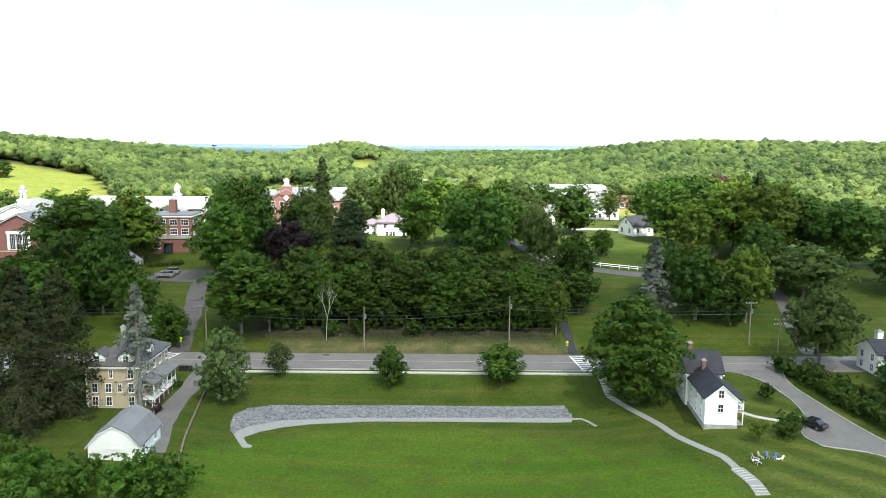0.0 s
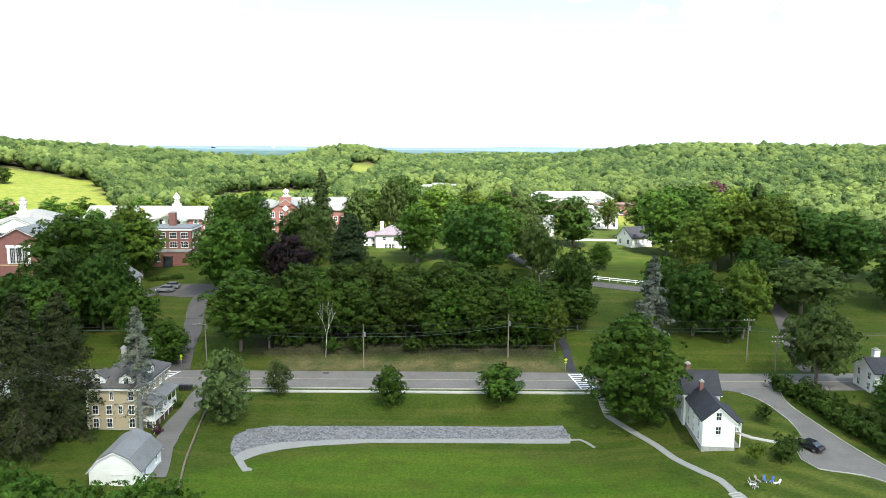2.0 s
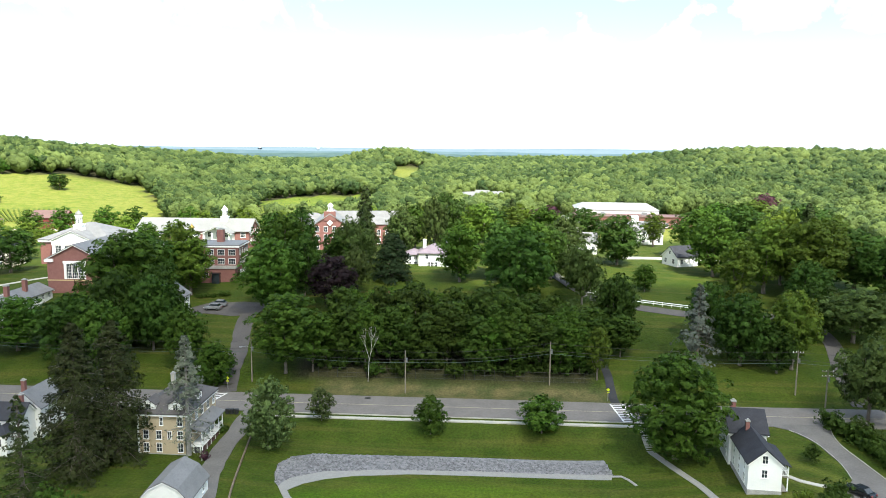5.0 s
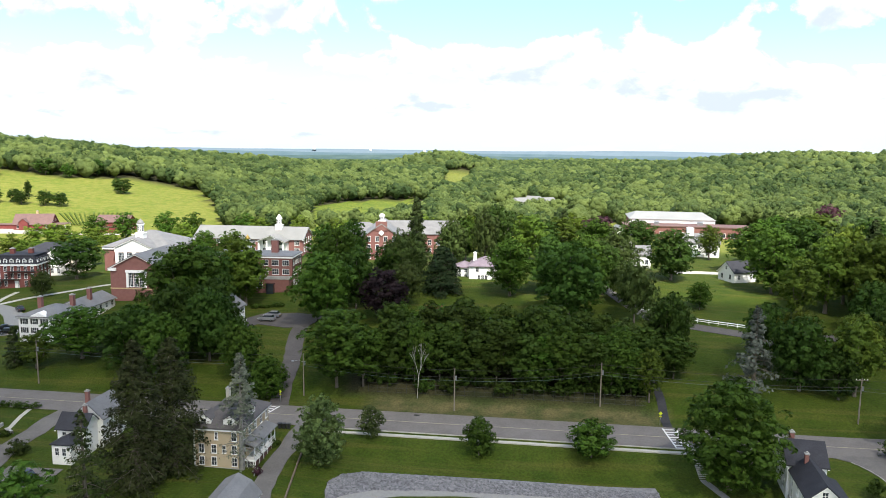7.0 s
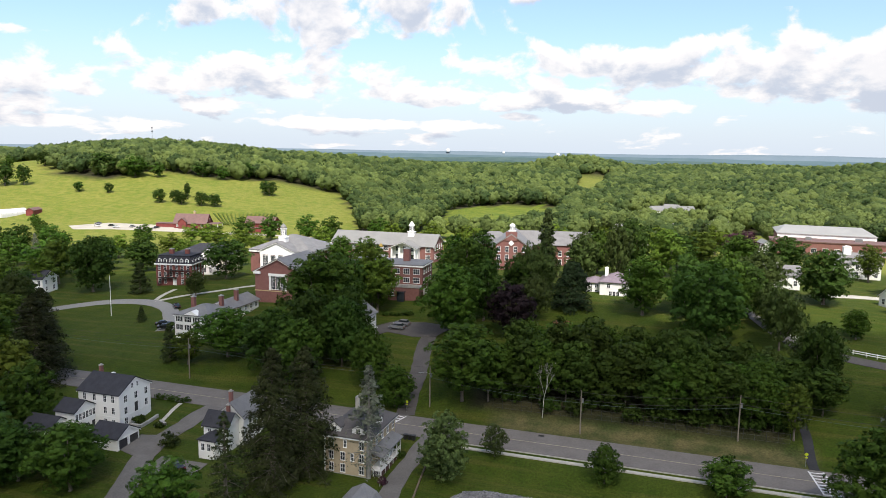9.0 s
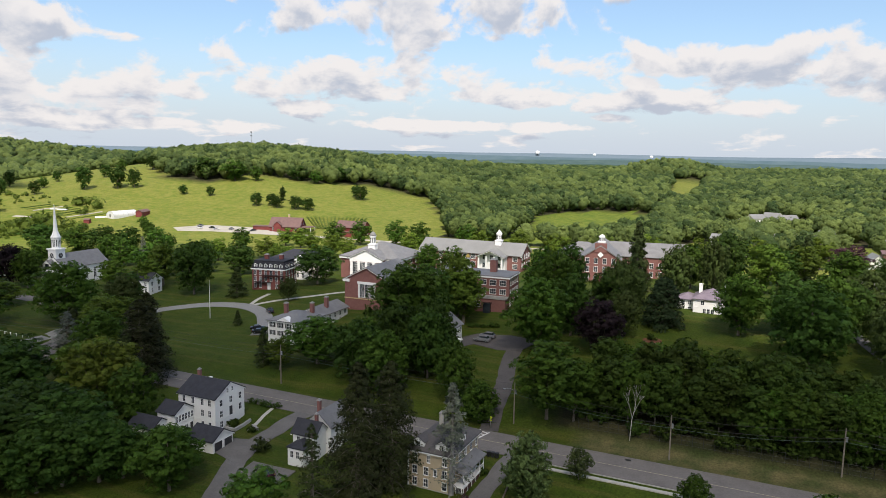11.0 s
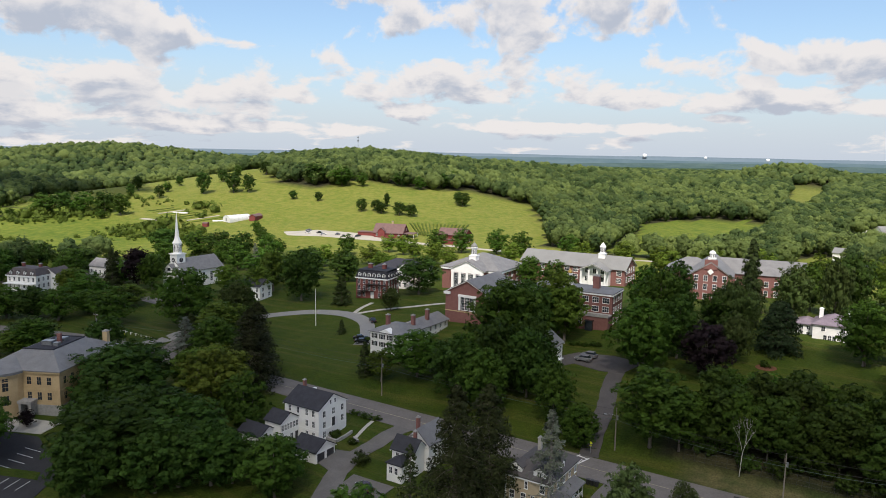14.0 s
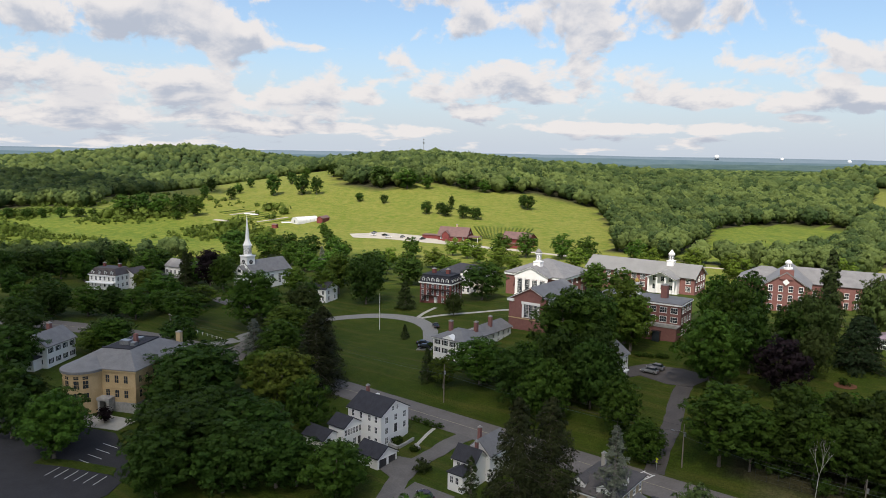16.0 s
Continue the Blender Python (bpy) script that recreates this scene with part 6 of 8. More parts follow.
def flat_dormitory():
    b = site("hall", -89.0, 219.5, 4, "three-storey red brick dormitory with flat roof and white windows", "hall", dz=-0.6)
    w, l, h = 27, 12, 10.4
    block(b, w, l, h, M_brick)
    cornice(b, w, l, h + 0.3, out=0.35, deep=0.4)
    part("roof", boxes((-w / 2 - 0.2, -l / 2 - 0.2, h + 0.3, w / 2 + 0.2, l / 2 + 0.2, h + 0.62)), M_roof_grey, b)
    block(b, 17, 4.0, 4.3, M_brick, 5.0, -l / 2 - 2.0)
    part("terrace", boxes((-3.7, -l / 2 - 4.2, 4.3, 13.7, -l / 2 - 0.01, 4.65), (-3.7, -l / 2 - 4.2, 4.65, 13.7, -l / 2 - 4.0, 5.3)), M_stone_grey, b)
    windows(b, "S", w, l, spread(8, w, 2.0), [5.2, 8.0], w=2.0, h=1.6, bars=(2, 1))
    windows(b, "S", 17, 4, [-6.8, -3.8, -0.6], [1.6], 5.0, -l / 2 - 2.0, w=1.8, h=1.7, bars=(2, 1))
    windows(b, "S", w, l, [-11.5, -8.5, -5.5], [1.4], w=1.8, h=1.7, bars=(2, 1))
    windows(b, "E", w, l, spread(4, l, 2.0), [1.4, 4.8, 8.0], w=1.2, h=1.7)
    part("entry", boxes((6.8, -l / 2 - 5.4, 0, 9.0, -l / 2 - 4.0, 2.9), (6.6, -l / 2 - 5.6, 2.9, 9.2, -l / 2 - 3.9, 3.2)), M_glass, b, "glazed entry with pale frame")
    chimney(b, 6.0, 2.0, h, h + 4.6, 2.0)
    cupola(b, -2.6, 0.5, h + 0.5, 1.9, 6.0, cap=M_gold)
    return b


def brick_cupola_hall():
    b = site("hall", -61.0, 283.0, 10, "large brick hall with grey slate gables, diamond panel and white cupola", "hall")
    w, l, h = 15, 26, 9.6
    block(b, w, l, h, M_brick, rise=5.0)
    gable_roof(b, w, l, h, 5.0, M_roof_grey, over=0.5, trim=M_stone_grey)
    block(b, 30, 13, h - 0.5, M_brick, 17, 9, rise=4.6, along="x")
    gable_roof(b, 30, 13, h - 0.5, 4.6, M_roof_grey, 17, 9, along="x")
    block(b, 18, 14, h - 1.0, M_brick, -8, 11)
    hip_roof(b, 18, 14, h - 1.0, 4.4, M_roof_grey, -8, 11)
    windows(b, "S", w, l, [-4.8, -1.6, 1.6, 4.8], [1.2, 4.6, 7.8], w=1.3, h=2.0, bars=(1, 1))
    windows(b, "S", 30, 13, spread(7, 30, 5), [1.2, 4.6], 19, 9, w=1.3, h=2.0)
    part("diamond_panel", boxes((-0.8, -0.12, -0.8, 0.8, 0.06, 0.8)), M_trim, b).matrix_local = pose(0, -l / 2 - 0.4, 11.2, 0, 45, 0)
    part("gable_chimney", boxes((-2.2, -l / 2 - 0.35, h + 2.5, 2.2, -l / 2 + 0.8, h + 5.9)), M_brick, b)
    part("porch", boxes((24, -1.5, 3.4, 32, 2.3, 3.8), (24.2, -1.4, 0, 24.5, -1.1, 3.4), (28, -1.4, 0, 28.3, -1.1, 3.4), (31.6, -1.4, 0, 31.9, -1.1, 3.4)), M_trim, b)
    cupola(b, 0, -6.0, h + 4.2, 2.6, 4.6)
    return b


def centre_white_house():
    b = site("house", -15.5, 226.5, 0, "white house with purple-grey hipped roof and two white chimneys", dz=-1.2)
    block(b, 9.6, 10, 6.2, M_white)
    hip_roof(b, 9.6, 10, 6.2, 3.2, M_roof_purple)
    cornice(b, 9.6, 10, 6.25, out=0.3)
    block(b, 5.0, 7, 5.0, M_white, -7.0, 1.5)
    hip_roof(b, 5.0, 7, 5.0, 1.8, M_roof_purple, -7.0, 1.5)
    windows(b, "S", 9.6, 10, [-2.2, 2.6], [4.0], w=0.9, h=1.5)
    windows(b, "S", 9.6, 10, [-1.6, -0.5, 0.6, 3.6], [0.9], w=0.8, h=1.7)
    windows(b, "S", 5, 7, [-0.9, 0.9], [0.8, 3.0], -7.0, 1.5, w=0.8, h=1.3)
    part("band", boxes((-4.86, -5.06, 3.0, 4.86, -5.0, 3.2)), M_trim, b)
    b.scale = (1.0, 1.0, 0.8)
    chimney(b, -3.4, 1.0, 6.5, 10.4, 1.0, M_trim, M_trim)
    chimney(b, 3.6, 1.0, 6.5, 10.2, 1.1, M_trim, M_trim)
    p = part("porch", boxes((4.8, -4.4, 0, 8.0, 1.5, 0.3), (4.8, -4.7, 3.0, 8.3, 1.8, 3.3)), M_trim, b)
    columns(p, [(7.6, -4.1), (7.6, -1.4), (7.6, 1.2)], 0.3, 3.0, 0.16)
    part("cellar_steps", boxes(*[(-7.4, -4.6 - i * 0.4, -0.2 - i * 0.16, -5.6, -4.2 - i * 0.4, 0.1 - i * 0.16) for i in range(7)]), M_stone_grey, b)
    return b


def cottage():
    b = site("cottage", 66.6, 246.0, -60, "small white clapboard cottage with dark gabled roof on a lawn", "cottage")
    block(b, 7.0, 9.5, 3.4, M_white, rise=3.0)
    gable_roof(b, 7.0, 9.5, 3.4, 3.0, M_roof_dark, trim=M_trim)
    windows(b, "S", 7, 9.5, [-1.8, 1.8], [1.0], w=0.9, h=1.5)
    windows(b, "S", 7, 9.5, [0], [4.0], w=0.7, h=1.1)
    windows(b, "E", 7, 9.5, [-2.6, 2.6], [1.0], w=0.9, h=1.4)
    windows(b, "W", 7, 9.5, [-2.6, 2.6], [1.0], w=0.9, h=1.4)
    return b


def lane_house():
    b = site("house", 33.5, 262.0, 0, "white clapboard house with grey roof and white chimney", dz=0)
    block(b, 14, 8, 4.6, M_white, rise=2.6, along="x")
    gable_roof(b, 14, 8, 4.6, 2.6, M_roof_grey, along="x", trim=M_trim)
    windows(b, "S", 14, 8, spread(5, 14, 1.4), [1.2], w=1.0, h=1.6)
    chimney(b, 0.5, 0, 5.5, 9.0, 1.0, M_trim)
    return b


def gymnasium():
    b = site("gymnasium", 74, 412, -3, "large gymnasium with white membrane roof over low brick wings", "gymnasium")
    block(b, 44, 30, 9.6, M_brick, 0, 6)
    hip_roof(b, 44, 30, 9.6, 3.0, M_roof_white, 0, 6, over=0.8, flat=(36, 2))
    block(b, 64, 16, 7.0, M_brick, 6, -16)
    part("wing_roof", boxes((-26.4, -24.4, 7.0, 38.4, -8.2, 7.5)), M_roof_brown, b)
    part("fascia", boxes((-22.4, -9.3, 7.6, 22.4, -9.02, 9.5)), M_trim, b)
    windows(b, "S", 64, 16, spread(12, 64, 4), [2.0], 6, -16, w=2.4, h=2.2, bars=(2, 0))
    part("vent_unit", boxes((-10, -18, 7.5, -7.5, -15.5, 9)), M_metal, b)
    part("vent_unit", boxes((12, -17, 7.5, 15, -14.5, 9)), M_metal, b)
    return b


def gym_house():
    b = site("house", 66, 305, 0, "white clapboard house with grey roof and white chimney block")
    block(b, 16, 9, 6.0, M_white, rise=3.2, along="x")
    gable_roof(b, 16, 9, 6.0, 3.2, M_roof_grey, along="x", trim=M_trim)
    windows(b, "S", 16, 9, spread(5, 16, 1.6), [1, 3.8], w=1.0, h=1.6)
    chimney(b, -3, 0, 7, 11.5, 2.6, M_trim, M_trim)
    return b


def hamlet_house(x, y, turn, w, l, h, label):
    b = site("house", x, y, turn, label)
    block(b, w, l, h, M_white, rise=3.2, along="x")
    gable_roof(b, w, l, h, 3.2, M_roof_light, along="x", over=0.5, trim=M_trim)
    windows(b, "S", w, l, spread(4, w, 1.6), [1.0, 3.8], w=1.1, h=1.6)
    windows(b, "E", w, l, spread(2, l, 2.0), [1.0, 3.8], w=1.1, h=1.6)
    return b


for row in ((-36, 668, 10, 17, 10, 5.4, "long white house with pale roof among the far trees"), (-14, 628, 40, 12, 9, 6.4, "white gabled house with pale roof in a clearing"),
            (-2, 640, -20, 12, 9, 6.4, "white house with pale gabled roof at the wood's edge"), (9, 622, 30, 13, 9, 6.0, "white house with pale roof beside tall trees"), (30, 515, 24, 9, 8, 5.0, "small white house with grey gable below the woods")):
    hamlet_house(*row)


def church():
    b = site("church", -268.4, 210.9, 2, "white clapboard church with tall spire, clock tower and grey roof", "church")
    w, l, h = 15, 26, 8.4
    block(b, w, l, h, M_white, rise=5.2)
    gable_roof(b, w, l, h, 5.2, M_roof_grey, over=0.6, trim=M_trim)
    windows(b, "E", w, l, spread(5, l, 3), [2.0], w=1.5, h=4.6, bars=(2, 5))
    windows(b, "W", w, l, spread(5, l, 3), [2.0], w=1.5, h=4.6, bars=(2, 5))
    bm = bmesh.new()
    prism(bm, [(-5, 0), (5, 0), (5, 8.4), (0, 11.6), (-5, 8.4)], -l / 2 - 3.2, -l / 2)
    part("portico", bm, M_white, b)
    gable_roof(b, 10, 3.2, 8.4, 3.2, M_roof_grey, 0, -l / 2 - 1.6, over=0.4, trim=M_trim)
    part("oculus", boxes((-1.2, -l / 2 - 3.3, 8.6, 1.2, -l / 2 - 3.19, 10.0)), M_glass, b)
    door(b, pose(0, -l / 2 - 3.2, 0), 2.2, 3.4, M_trim)
    y = -l / 2 + 2.4
    t = part("tower", boxes((-3.0, y - 3, 8, 3.0, y + 3, 10.6), (-3.3, y - 3.3, 10.6, 3.3, y + 3.3, 11.0), (-2.7, y - 2.7, 11.0, 2.7, y + 2.7, 16.0), (-3.1, y - 3.1, 16.0, 3.1, y + 3.1, 16.5)), M_trim, b)
    disc = tube([(0, 0.05, 0), (0, -0.12, 0)], [1.15, 1.15], 20)
    face = mesh_of("clock", *disc, M_door)
    for a in (0, 90, 180, 270):
        c = piece("clock", face, t, pose(0, y, 13.4) @ pose(0, 0, 0, 0, 0, a) @ pose(0, -2.72, 0))
        piece("clock_hand", cached("hand1", lambda: bm_mesh("clock_hand", boxes((-0.05, -0.18, -0.1, 0.05, -0.13, 0.95)), M_trim)), c)
        piece("clock_hand", cached("hand2", lambda: bm_mesh("clock_hand", boxes((-0.07, -0.17, -0.1, 0.07, -0.13, 0.6)), M_trim)), c, pose(0, 0, 0, 0, 110, 0))
    v, f = tube([(0, y, 16.5), (0, y, 21.2), (0, y, 21.21), (0, y, 21.7)], [2.2, 2.2, 2.6, 2.6], 8)
    belfry = piece("belfry", mesh_of("belfry", v, f, M_trim), t)
    for i in range(8):
        a = 2 * math.pi * (i + 0.5) / 8
        piece("louvre", cached("bel", lambda: bm_mesh("louvre", boxes((-0.5, -0.06, 0, 0.5, 0.02, 3.0)), M_glass)), belfry, pose(math.cos(a) * 2.06, y + math.sin(a) * 2.06, 17.4, 0, 0, math.degrees(a) + 90))
    v, f = tube([(0, y, 21.7), (0, y, 23.0), (0, y, 24.4), (0, y, 36.5)], [2.4, 1.7, 1.15, 0.05], 8)
    piece("spire", mesh_of("spire", v, f, M_trim), t)
    b.scale = (0.82, 0.84, 0.92)
    return b


def parish_house():
    b = site("house", -323.1, 206.8, 8, "long white house with grey roof behind the church")
    block(b, 24, 9, 4.6, M_white, rise=3.0, along="x")
    gable_roof(b, 24, 9, 4.6, 3.0, M_roof_grey, along="x", trim=M_trim)
    windows(b, "S", 24, 9, spread(8, 24, 1.6), [1.2], w=1.0, h=1.6)
    return b


def inn():
    b = site("inn", -317, 164, 20, "white clapboard inn with dark umber mansard roof, porch and rear wing", "inn", dz=0.9)
    block(b, 17, 12, 6.4, M_white)
    cornice(b, 17, 12, 6.6, out=0.5)
    hip_roof(b, 17, 12, 6.6, 3.0, M_roof_umber, over=0.4, flat=(13, 8), name="mansard")
    windows(b, "S", 17, 12, spread(6, 17, 1.6), [1.0, 4.0], w=1.0, h=1.7)
    windows(b, "E", 17, 12, spread(4, 12, 1.6), [1.0, 4.0], w=1.0, h=1.7)
    for u in spread(4, 17, 2.4):
        dormer(b, pose(u, -6.0, 6.8), 1.4, 1.4, 1.8, M_trim, M_roof_umber)
    p = part("porch", boxes((-8, -8.8, 0, 8, -6, 0.35), (-8.3, -9.1, 3.0, 8.3, -6, 3.3)), M_trim, b)
    columns(p, [(u, -8.5) for u in spread(6, 16, 0.5)], 0.35, 3.0, 0.16)
    block(b, 8, 10, 6.2, M_white, 8.0, 8, rise=2.4)
    gable_roof(b, 8, 10, 6.2, 2.4, M_roof_umber, 8.0, 8, trim=M_trim)
    windows(b, "E", 8, 10, [-2.6, 0, 2.6], [1, 3.6], 8.0, 8, w=1.0, h=1.6)
    chimney(b, -5, 1, 8, 11.2, 1.2, M_brick_dark)
    chimney(b, 4, 2, 8, 11.0, 1.2, M_brick_dark)
    b.scale = (0.86, 0.9, 0.95)
    return b


def stone_library():
    b = site("library", -183.8, 101.0, 26.5, "two-storey buff stone civic building with grey hipped roof and curved bay", "library", dz=-0.2)
    w, l, h = 19, 25, 10.5
    block(b, w, l, h, M_stone)
    part("plinth", boxes((-w / 2 - 0.15, -l / 2 - 0.15, -3, w / 2 + 0.15, l / 2 + 0.15, 2.2)), M_stone_grey, b)
    cornice(b, w, l, h + 0.3, out=0.55, deep=0.6, mat=M_stone)
    hip_roof(b, w, l, h + 0.3, 3.4, M_roof_grey, over=0.7, flat=(8, 13))
    part("string_course", boxes((-w / 2 - 0.1, -l / 2 - 0.12, 5.7, w / 2 + 0.12, -l / 2 - 0.004, 6.0), (w / 2 + 0.004, -l / 2, 5.7, w / 2 + 0.12, l / 2, 6.0)), M_stone, b)
    v, f = tube([(-5.0, -l / 2, -3), (-5.0, -l / 2, h + 0.3)], [5.0, 5.0], 20)
    bay = piece("bay", mesh_of("bay", v, f, M_stone), b)
    bm = bmesh.new()
    rim = [[bm.verts.new((-5.0 + 5.6 * math.cos(radians(q)), -l / 2 + 5.6 * math.sin(radians(q)), z)) for q in range(170, 371, 10)] for z in (h - 0.25, h + 0.36)]
    apex, foot = bm.verts.new((-5.0, -l / 2 + 5.0, h + 2.9)), bm.verts.new((-5.0, -l / 2 + 1.0, h - 0.2))
    for i in range(len(rim[0]) - 1):
        bm.faces.new((rim[0][i], rim[0][i + 1], rim[1][i + 1], rim[1][i]))
        bm.faces.new((rim[1][i], rim[1][i + 1], apex))
        bm.faces.new((rim[0][i + 1], rim[0][i], foot))
    part("bay_roof", bm, M_roof_grey, bay)
    v, f = tube([(-5.0, -l / 2, h - 0.9), (-5.0, -l / 2, h - 0.26)], [5.25, 5.25], 24)
    piece("bay_cornice", mesh_of("bay_cornice", v, f, M_stone), bay)
    part("roof_well", boxes((-3.7, -6.1, h + 3.6, 3.7, 6.1, h + 3.76)), M_roof_dark, b, "dark recessed flat roof with equipment")
    part("ridge_cap", boxes((-4.1, -6.6, h + 3.6, 4.1, -6.15, h + 3.95), (-4.1, 6.15, h + 3.6, 4.1, 6.6, h + 3.95), (3.75, -6.15, h + 3.6, 4.1, 6.15, h + 3.95)), M_roof_dark, b)
    for a in (-130, -105, -75, -50):
        for z, hh in ((2.9, 2.3), (6.4, 2.0), (8.7, 0.8)):
            window(bay, pose(-5.0 + math.cos(radians(a)) * 4.96, -l / 2 + math.sin(radians(a)) * 4.96, z, 0, 0, a + 90), 1.25, hh, M_stone, bars=(1, 1))
    windows(b, "S", w, l, [1.6, 4.2, 6.8], [3.4, 7.2], w=1.1, h=1.9, trim=M_stone)
    windows(b, "E", w, l, spread(8, l, 2), [3.4, 7.2], w=1.0, h=1.8, trim=M_stone)
    part("entry", boxes((0.2, -l / 2 - 2.4, 0, 0.8, -l / 2, 3.0), (2.8, -l / 2 - 2.4, 0, 3.4, -l / 2, 3.0), (0.0, -l / 2 - 2.6, 3.0, 3.6, -l / 2, 3.7)), M_stone_grey, b)
    door(b, on_wall("S", w, l, 1.8, 0.2), 1.8, 2.4)
    part("roof_unit", boxes((-1.5, -3, h + 3.7, 1.2, -1, h + 4.9), (2.0, -3.6, h + 3.7, 3.4, -2.2, h + 4.7), (-0.5, 1.0, h + 3.7, 1.8, 3.2, h + 4.6)), M_metal, b)
    part("roof_stack", boxes((0.9, -0.4, h + 3.6, 1.8, 0.5, h + 6.2)), M_brick, b)
    chimney(b, 7.4, 11.0, h, h + 4.4, 1.3, M_stone)
    return b


def shutter_house():
    b = site("house", -226.5, 97.5, 28, "white clapboard house with dark shutters and grey roof")
    block(b, 9.0, 12.5, 6.4, M_white, rise=3.2)
    gable_roof(b, 9.0, 12.5, 6.4, 3.2, M_roof_grey, trim=M_trim)
    windows(b, "S", 9, 12.5, [-2.6, 2.6], [1.0, 4.2], w=0.95, h=1.5)
    windows(b, "S", 9, 12.5, [-0.8, 0.8], [7.2], w=0.6, h=1.0)
    windows(b, "E", 9, 12.5, spread(4, 12.5, 1.6), [1.0, 4.2], w=0.95, h=1.5, shutters=True)
    block(b, 4.2, 3.4, 3.4, M_white, 0.5, -7.9)
    hip_roof(b, 4.2, 3.4, 3.4, 1.0, M_roof_dark, 0.5, -7.9, over=0.3)
    windows(b, "S", 4.2, 3.4, [-1.1, 0, 1.1], [1.4], 0.5, -7.9, w=0.8, h=1.4)
    chimney(b, -1.0, 2.0, 8.0, 11.4, 1.1)
    return b


def green_house_white():
    b = site("house", -220.3, 203.5, 10, "white house with dark roof among trees beside the green")
    block(b, 9, 8, 5.6, M_white, rise=2.4, along="x")
    gable_roof(b, 9, 8, 5.6, 2.4, M_roof_dark, along="x", trim=M_trim)
    windows(b, "S", 9, 8, spread(3, 9, 1.4), [1, 3.4], w=0.9, h=1.5)
    windows(b, "E", 9, 8, spread(2, 8, 2.0), [1, 3.4], w=0.9, h=1.5)
    return b


def red_barn(x, y, rz, w, l, h, rise, lean, label):
    b = site("barn", x, y, rz, label, "barn", dz=-0.8)
    block(b, w, l, h, M_red, rise=rise, along="x")
    gable_roof(b, w, l, h, rise, M_roof_brown, along="x", over=0.7)
    windows(b, "S", w, l, spread(max(3, int(w / 5)), w, 2.5), [1.5], w=1.2, h=1.4)
    windows(b, "E", w, l, [-2.5, 2.5], [1.5, 5.0], w=1.2, h=1.4)
    if lean:
        block(b, 13, 7, 3.2, M_red, -w / 2 - 6.4, 0)
        part("lean_to_roof", boxes((-w / 2 - 13.2, -3.9, 3.2, -w / 2 - 0.02, 3.9, 3.5)), M_roof_brown, b)
        block(b, 5, 6, h + 1.0, M_red, -4.5, -l / 2 + 1.6, rise=2.2)
        gable_roof(b, 5, 6, h + 1.0, 2.2, M_roof_brown, -4.5, -l / 2 + 1.6)
        part("porch_roof", boxes((w / 2, -l / 2 + 0.5, 3.4, w / 2 + 8, l / 2 - 2, 3.7)), M_roof_brown, b)
        for u in (-l / 2 + 0.8, l / 2 - 2.4):
            part("post", boxes((w / 2 + 7.5, u, -1, w / 2 + 7.8, u + 0.3, 3.4)), M_trim, b)
        chimney(b, 1.0, 1.0, h + rise - 1, h + rise + 1.8, 1.2, M_stone)
    else:
        part("lower_roof", boxes((-w / 2, -l / 2 - 4, 3.4, w / 2, -l / 2 - 0.02, 3.7)), M_roof_brown, b)
        part("front_wall", boxes((-w / 2 + 0.2, -l / 2 - 3.8, -2, w / 2 - 0.2, -l / 2 - 3.5, 3.4)), M_red, b)
    return b


def greenhouse():
    b = site("greenhouse", -437, 383, -4, "white plastic hoop greenhouse", "greenhouse")
    prof = [(math.cos(radians(a)) * 4.4, 0.8 + math.sin(radians(a)) * 3.6) for a in range(0, 181, 15)]
    bm = bmesh.new()
    prism(bm, [(4.4, -1.0)] + prof + [(-4.4, -1.0)], -10, 10)
    part("cover", bm, M_film, b)
    for y in (-10.05, -6, -2, 2, 6, 10.05):
        rib = [(math.cos(radians(a)) * 4.44, y, 0.8 + math.sin(radians(a)) * 3.64) for a in range(0, 181, 15)]
        piece("rib", mesh_of("rib", *tube(rib, [0.05] * len(rib), 4), M_metal), b)
    part("door", boxes((-0.8, -10.1, 0, 0.8, -10.0, 2.1)), M_metal, b)
    s = site("shed", -427, 393, -70, "low red shed beside the greenhouse", "shed")
    block(s, 12, 5, 3, M_red, rise=1.4, along="x")
    gable_roof(s, 12, 5, 3, 1.4, M_roof_brown, along="x")
    s = site("shed", -438, 354, 20, "small red shed in the vegetable plots", "shed")
    block(s, 4, 3, 2.4, M_red, rise=0.8, along="x")
    gable_roof(s, 4, 3, 2.4, 0.8, M_roof_brown, along="x", over=0.2, thick=0.12)
    for x, y, turn, long in ((-492, 373, 14, 7), (-446, 372, 50, 4)):
        s = site("low_tunnel", x, y, turn, "low white crop tunnel in the vegetable plots", "crop tunnel")
        bm = bmesh.new()
        prism(bm, [(math.cos(radians(a)) * 1.1, math.sin(radians(a)) * 1.0 - 0.2) for a in range(0, 181, 30)], -long, long)
        bmesh.ops.rotate(bm, verts=bm.verts, cent=(0, 0, 0), matrix=Matrix.Rotation(math.pi / 2, 3, "Z"))
        part("cover", bm, M_film, s)


for make in (chimney_house, mansard_hall, cream_house, portico_hall, gable_wing, long_hall, flat_dormitory, brick_cupola_hall, centre_white_house, cottage,
             lane_house, gymnasium, gym_house, church, parish_house, inn, stone_library, shutter_house, green_house_white, greenhouse):
    make()
red_barn(-304.6, 405.2, 18, 21, 13, 4.0, 5.4, True, "long red barn with brown roof, dormer and low side wing")
red_barn(-254.7, 410.0, 8, 19, 12, 6.5, 3.5, False, "red barn with brown roof and lower front bay")


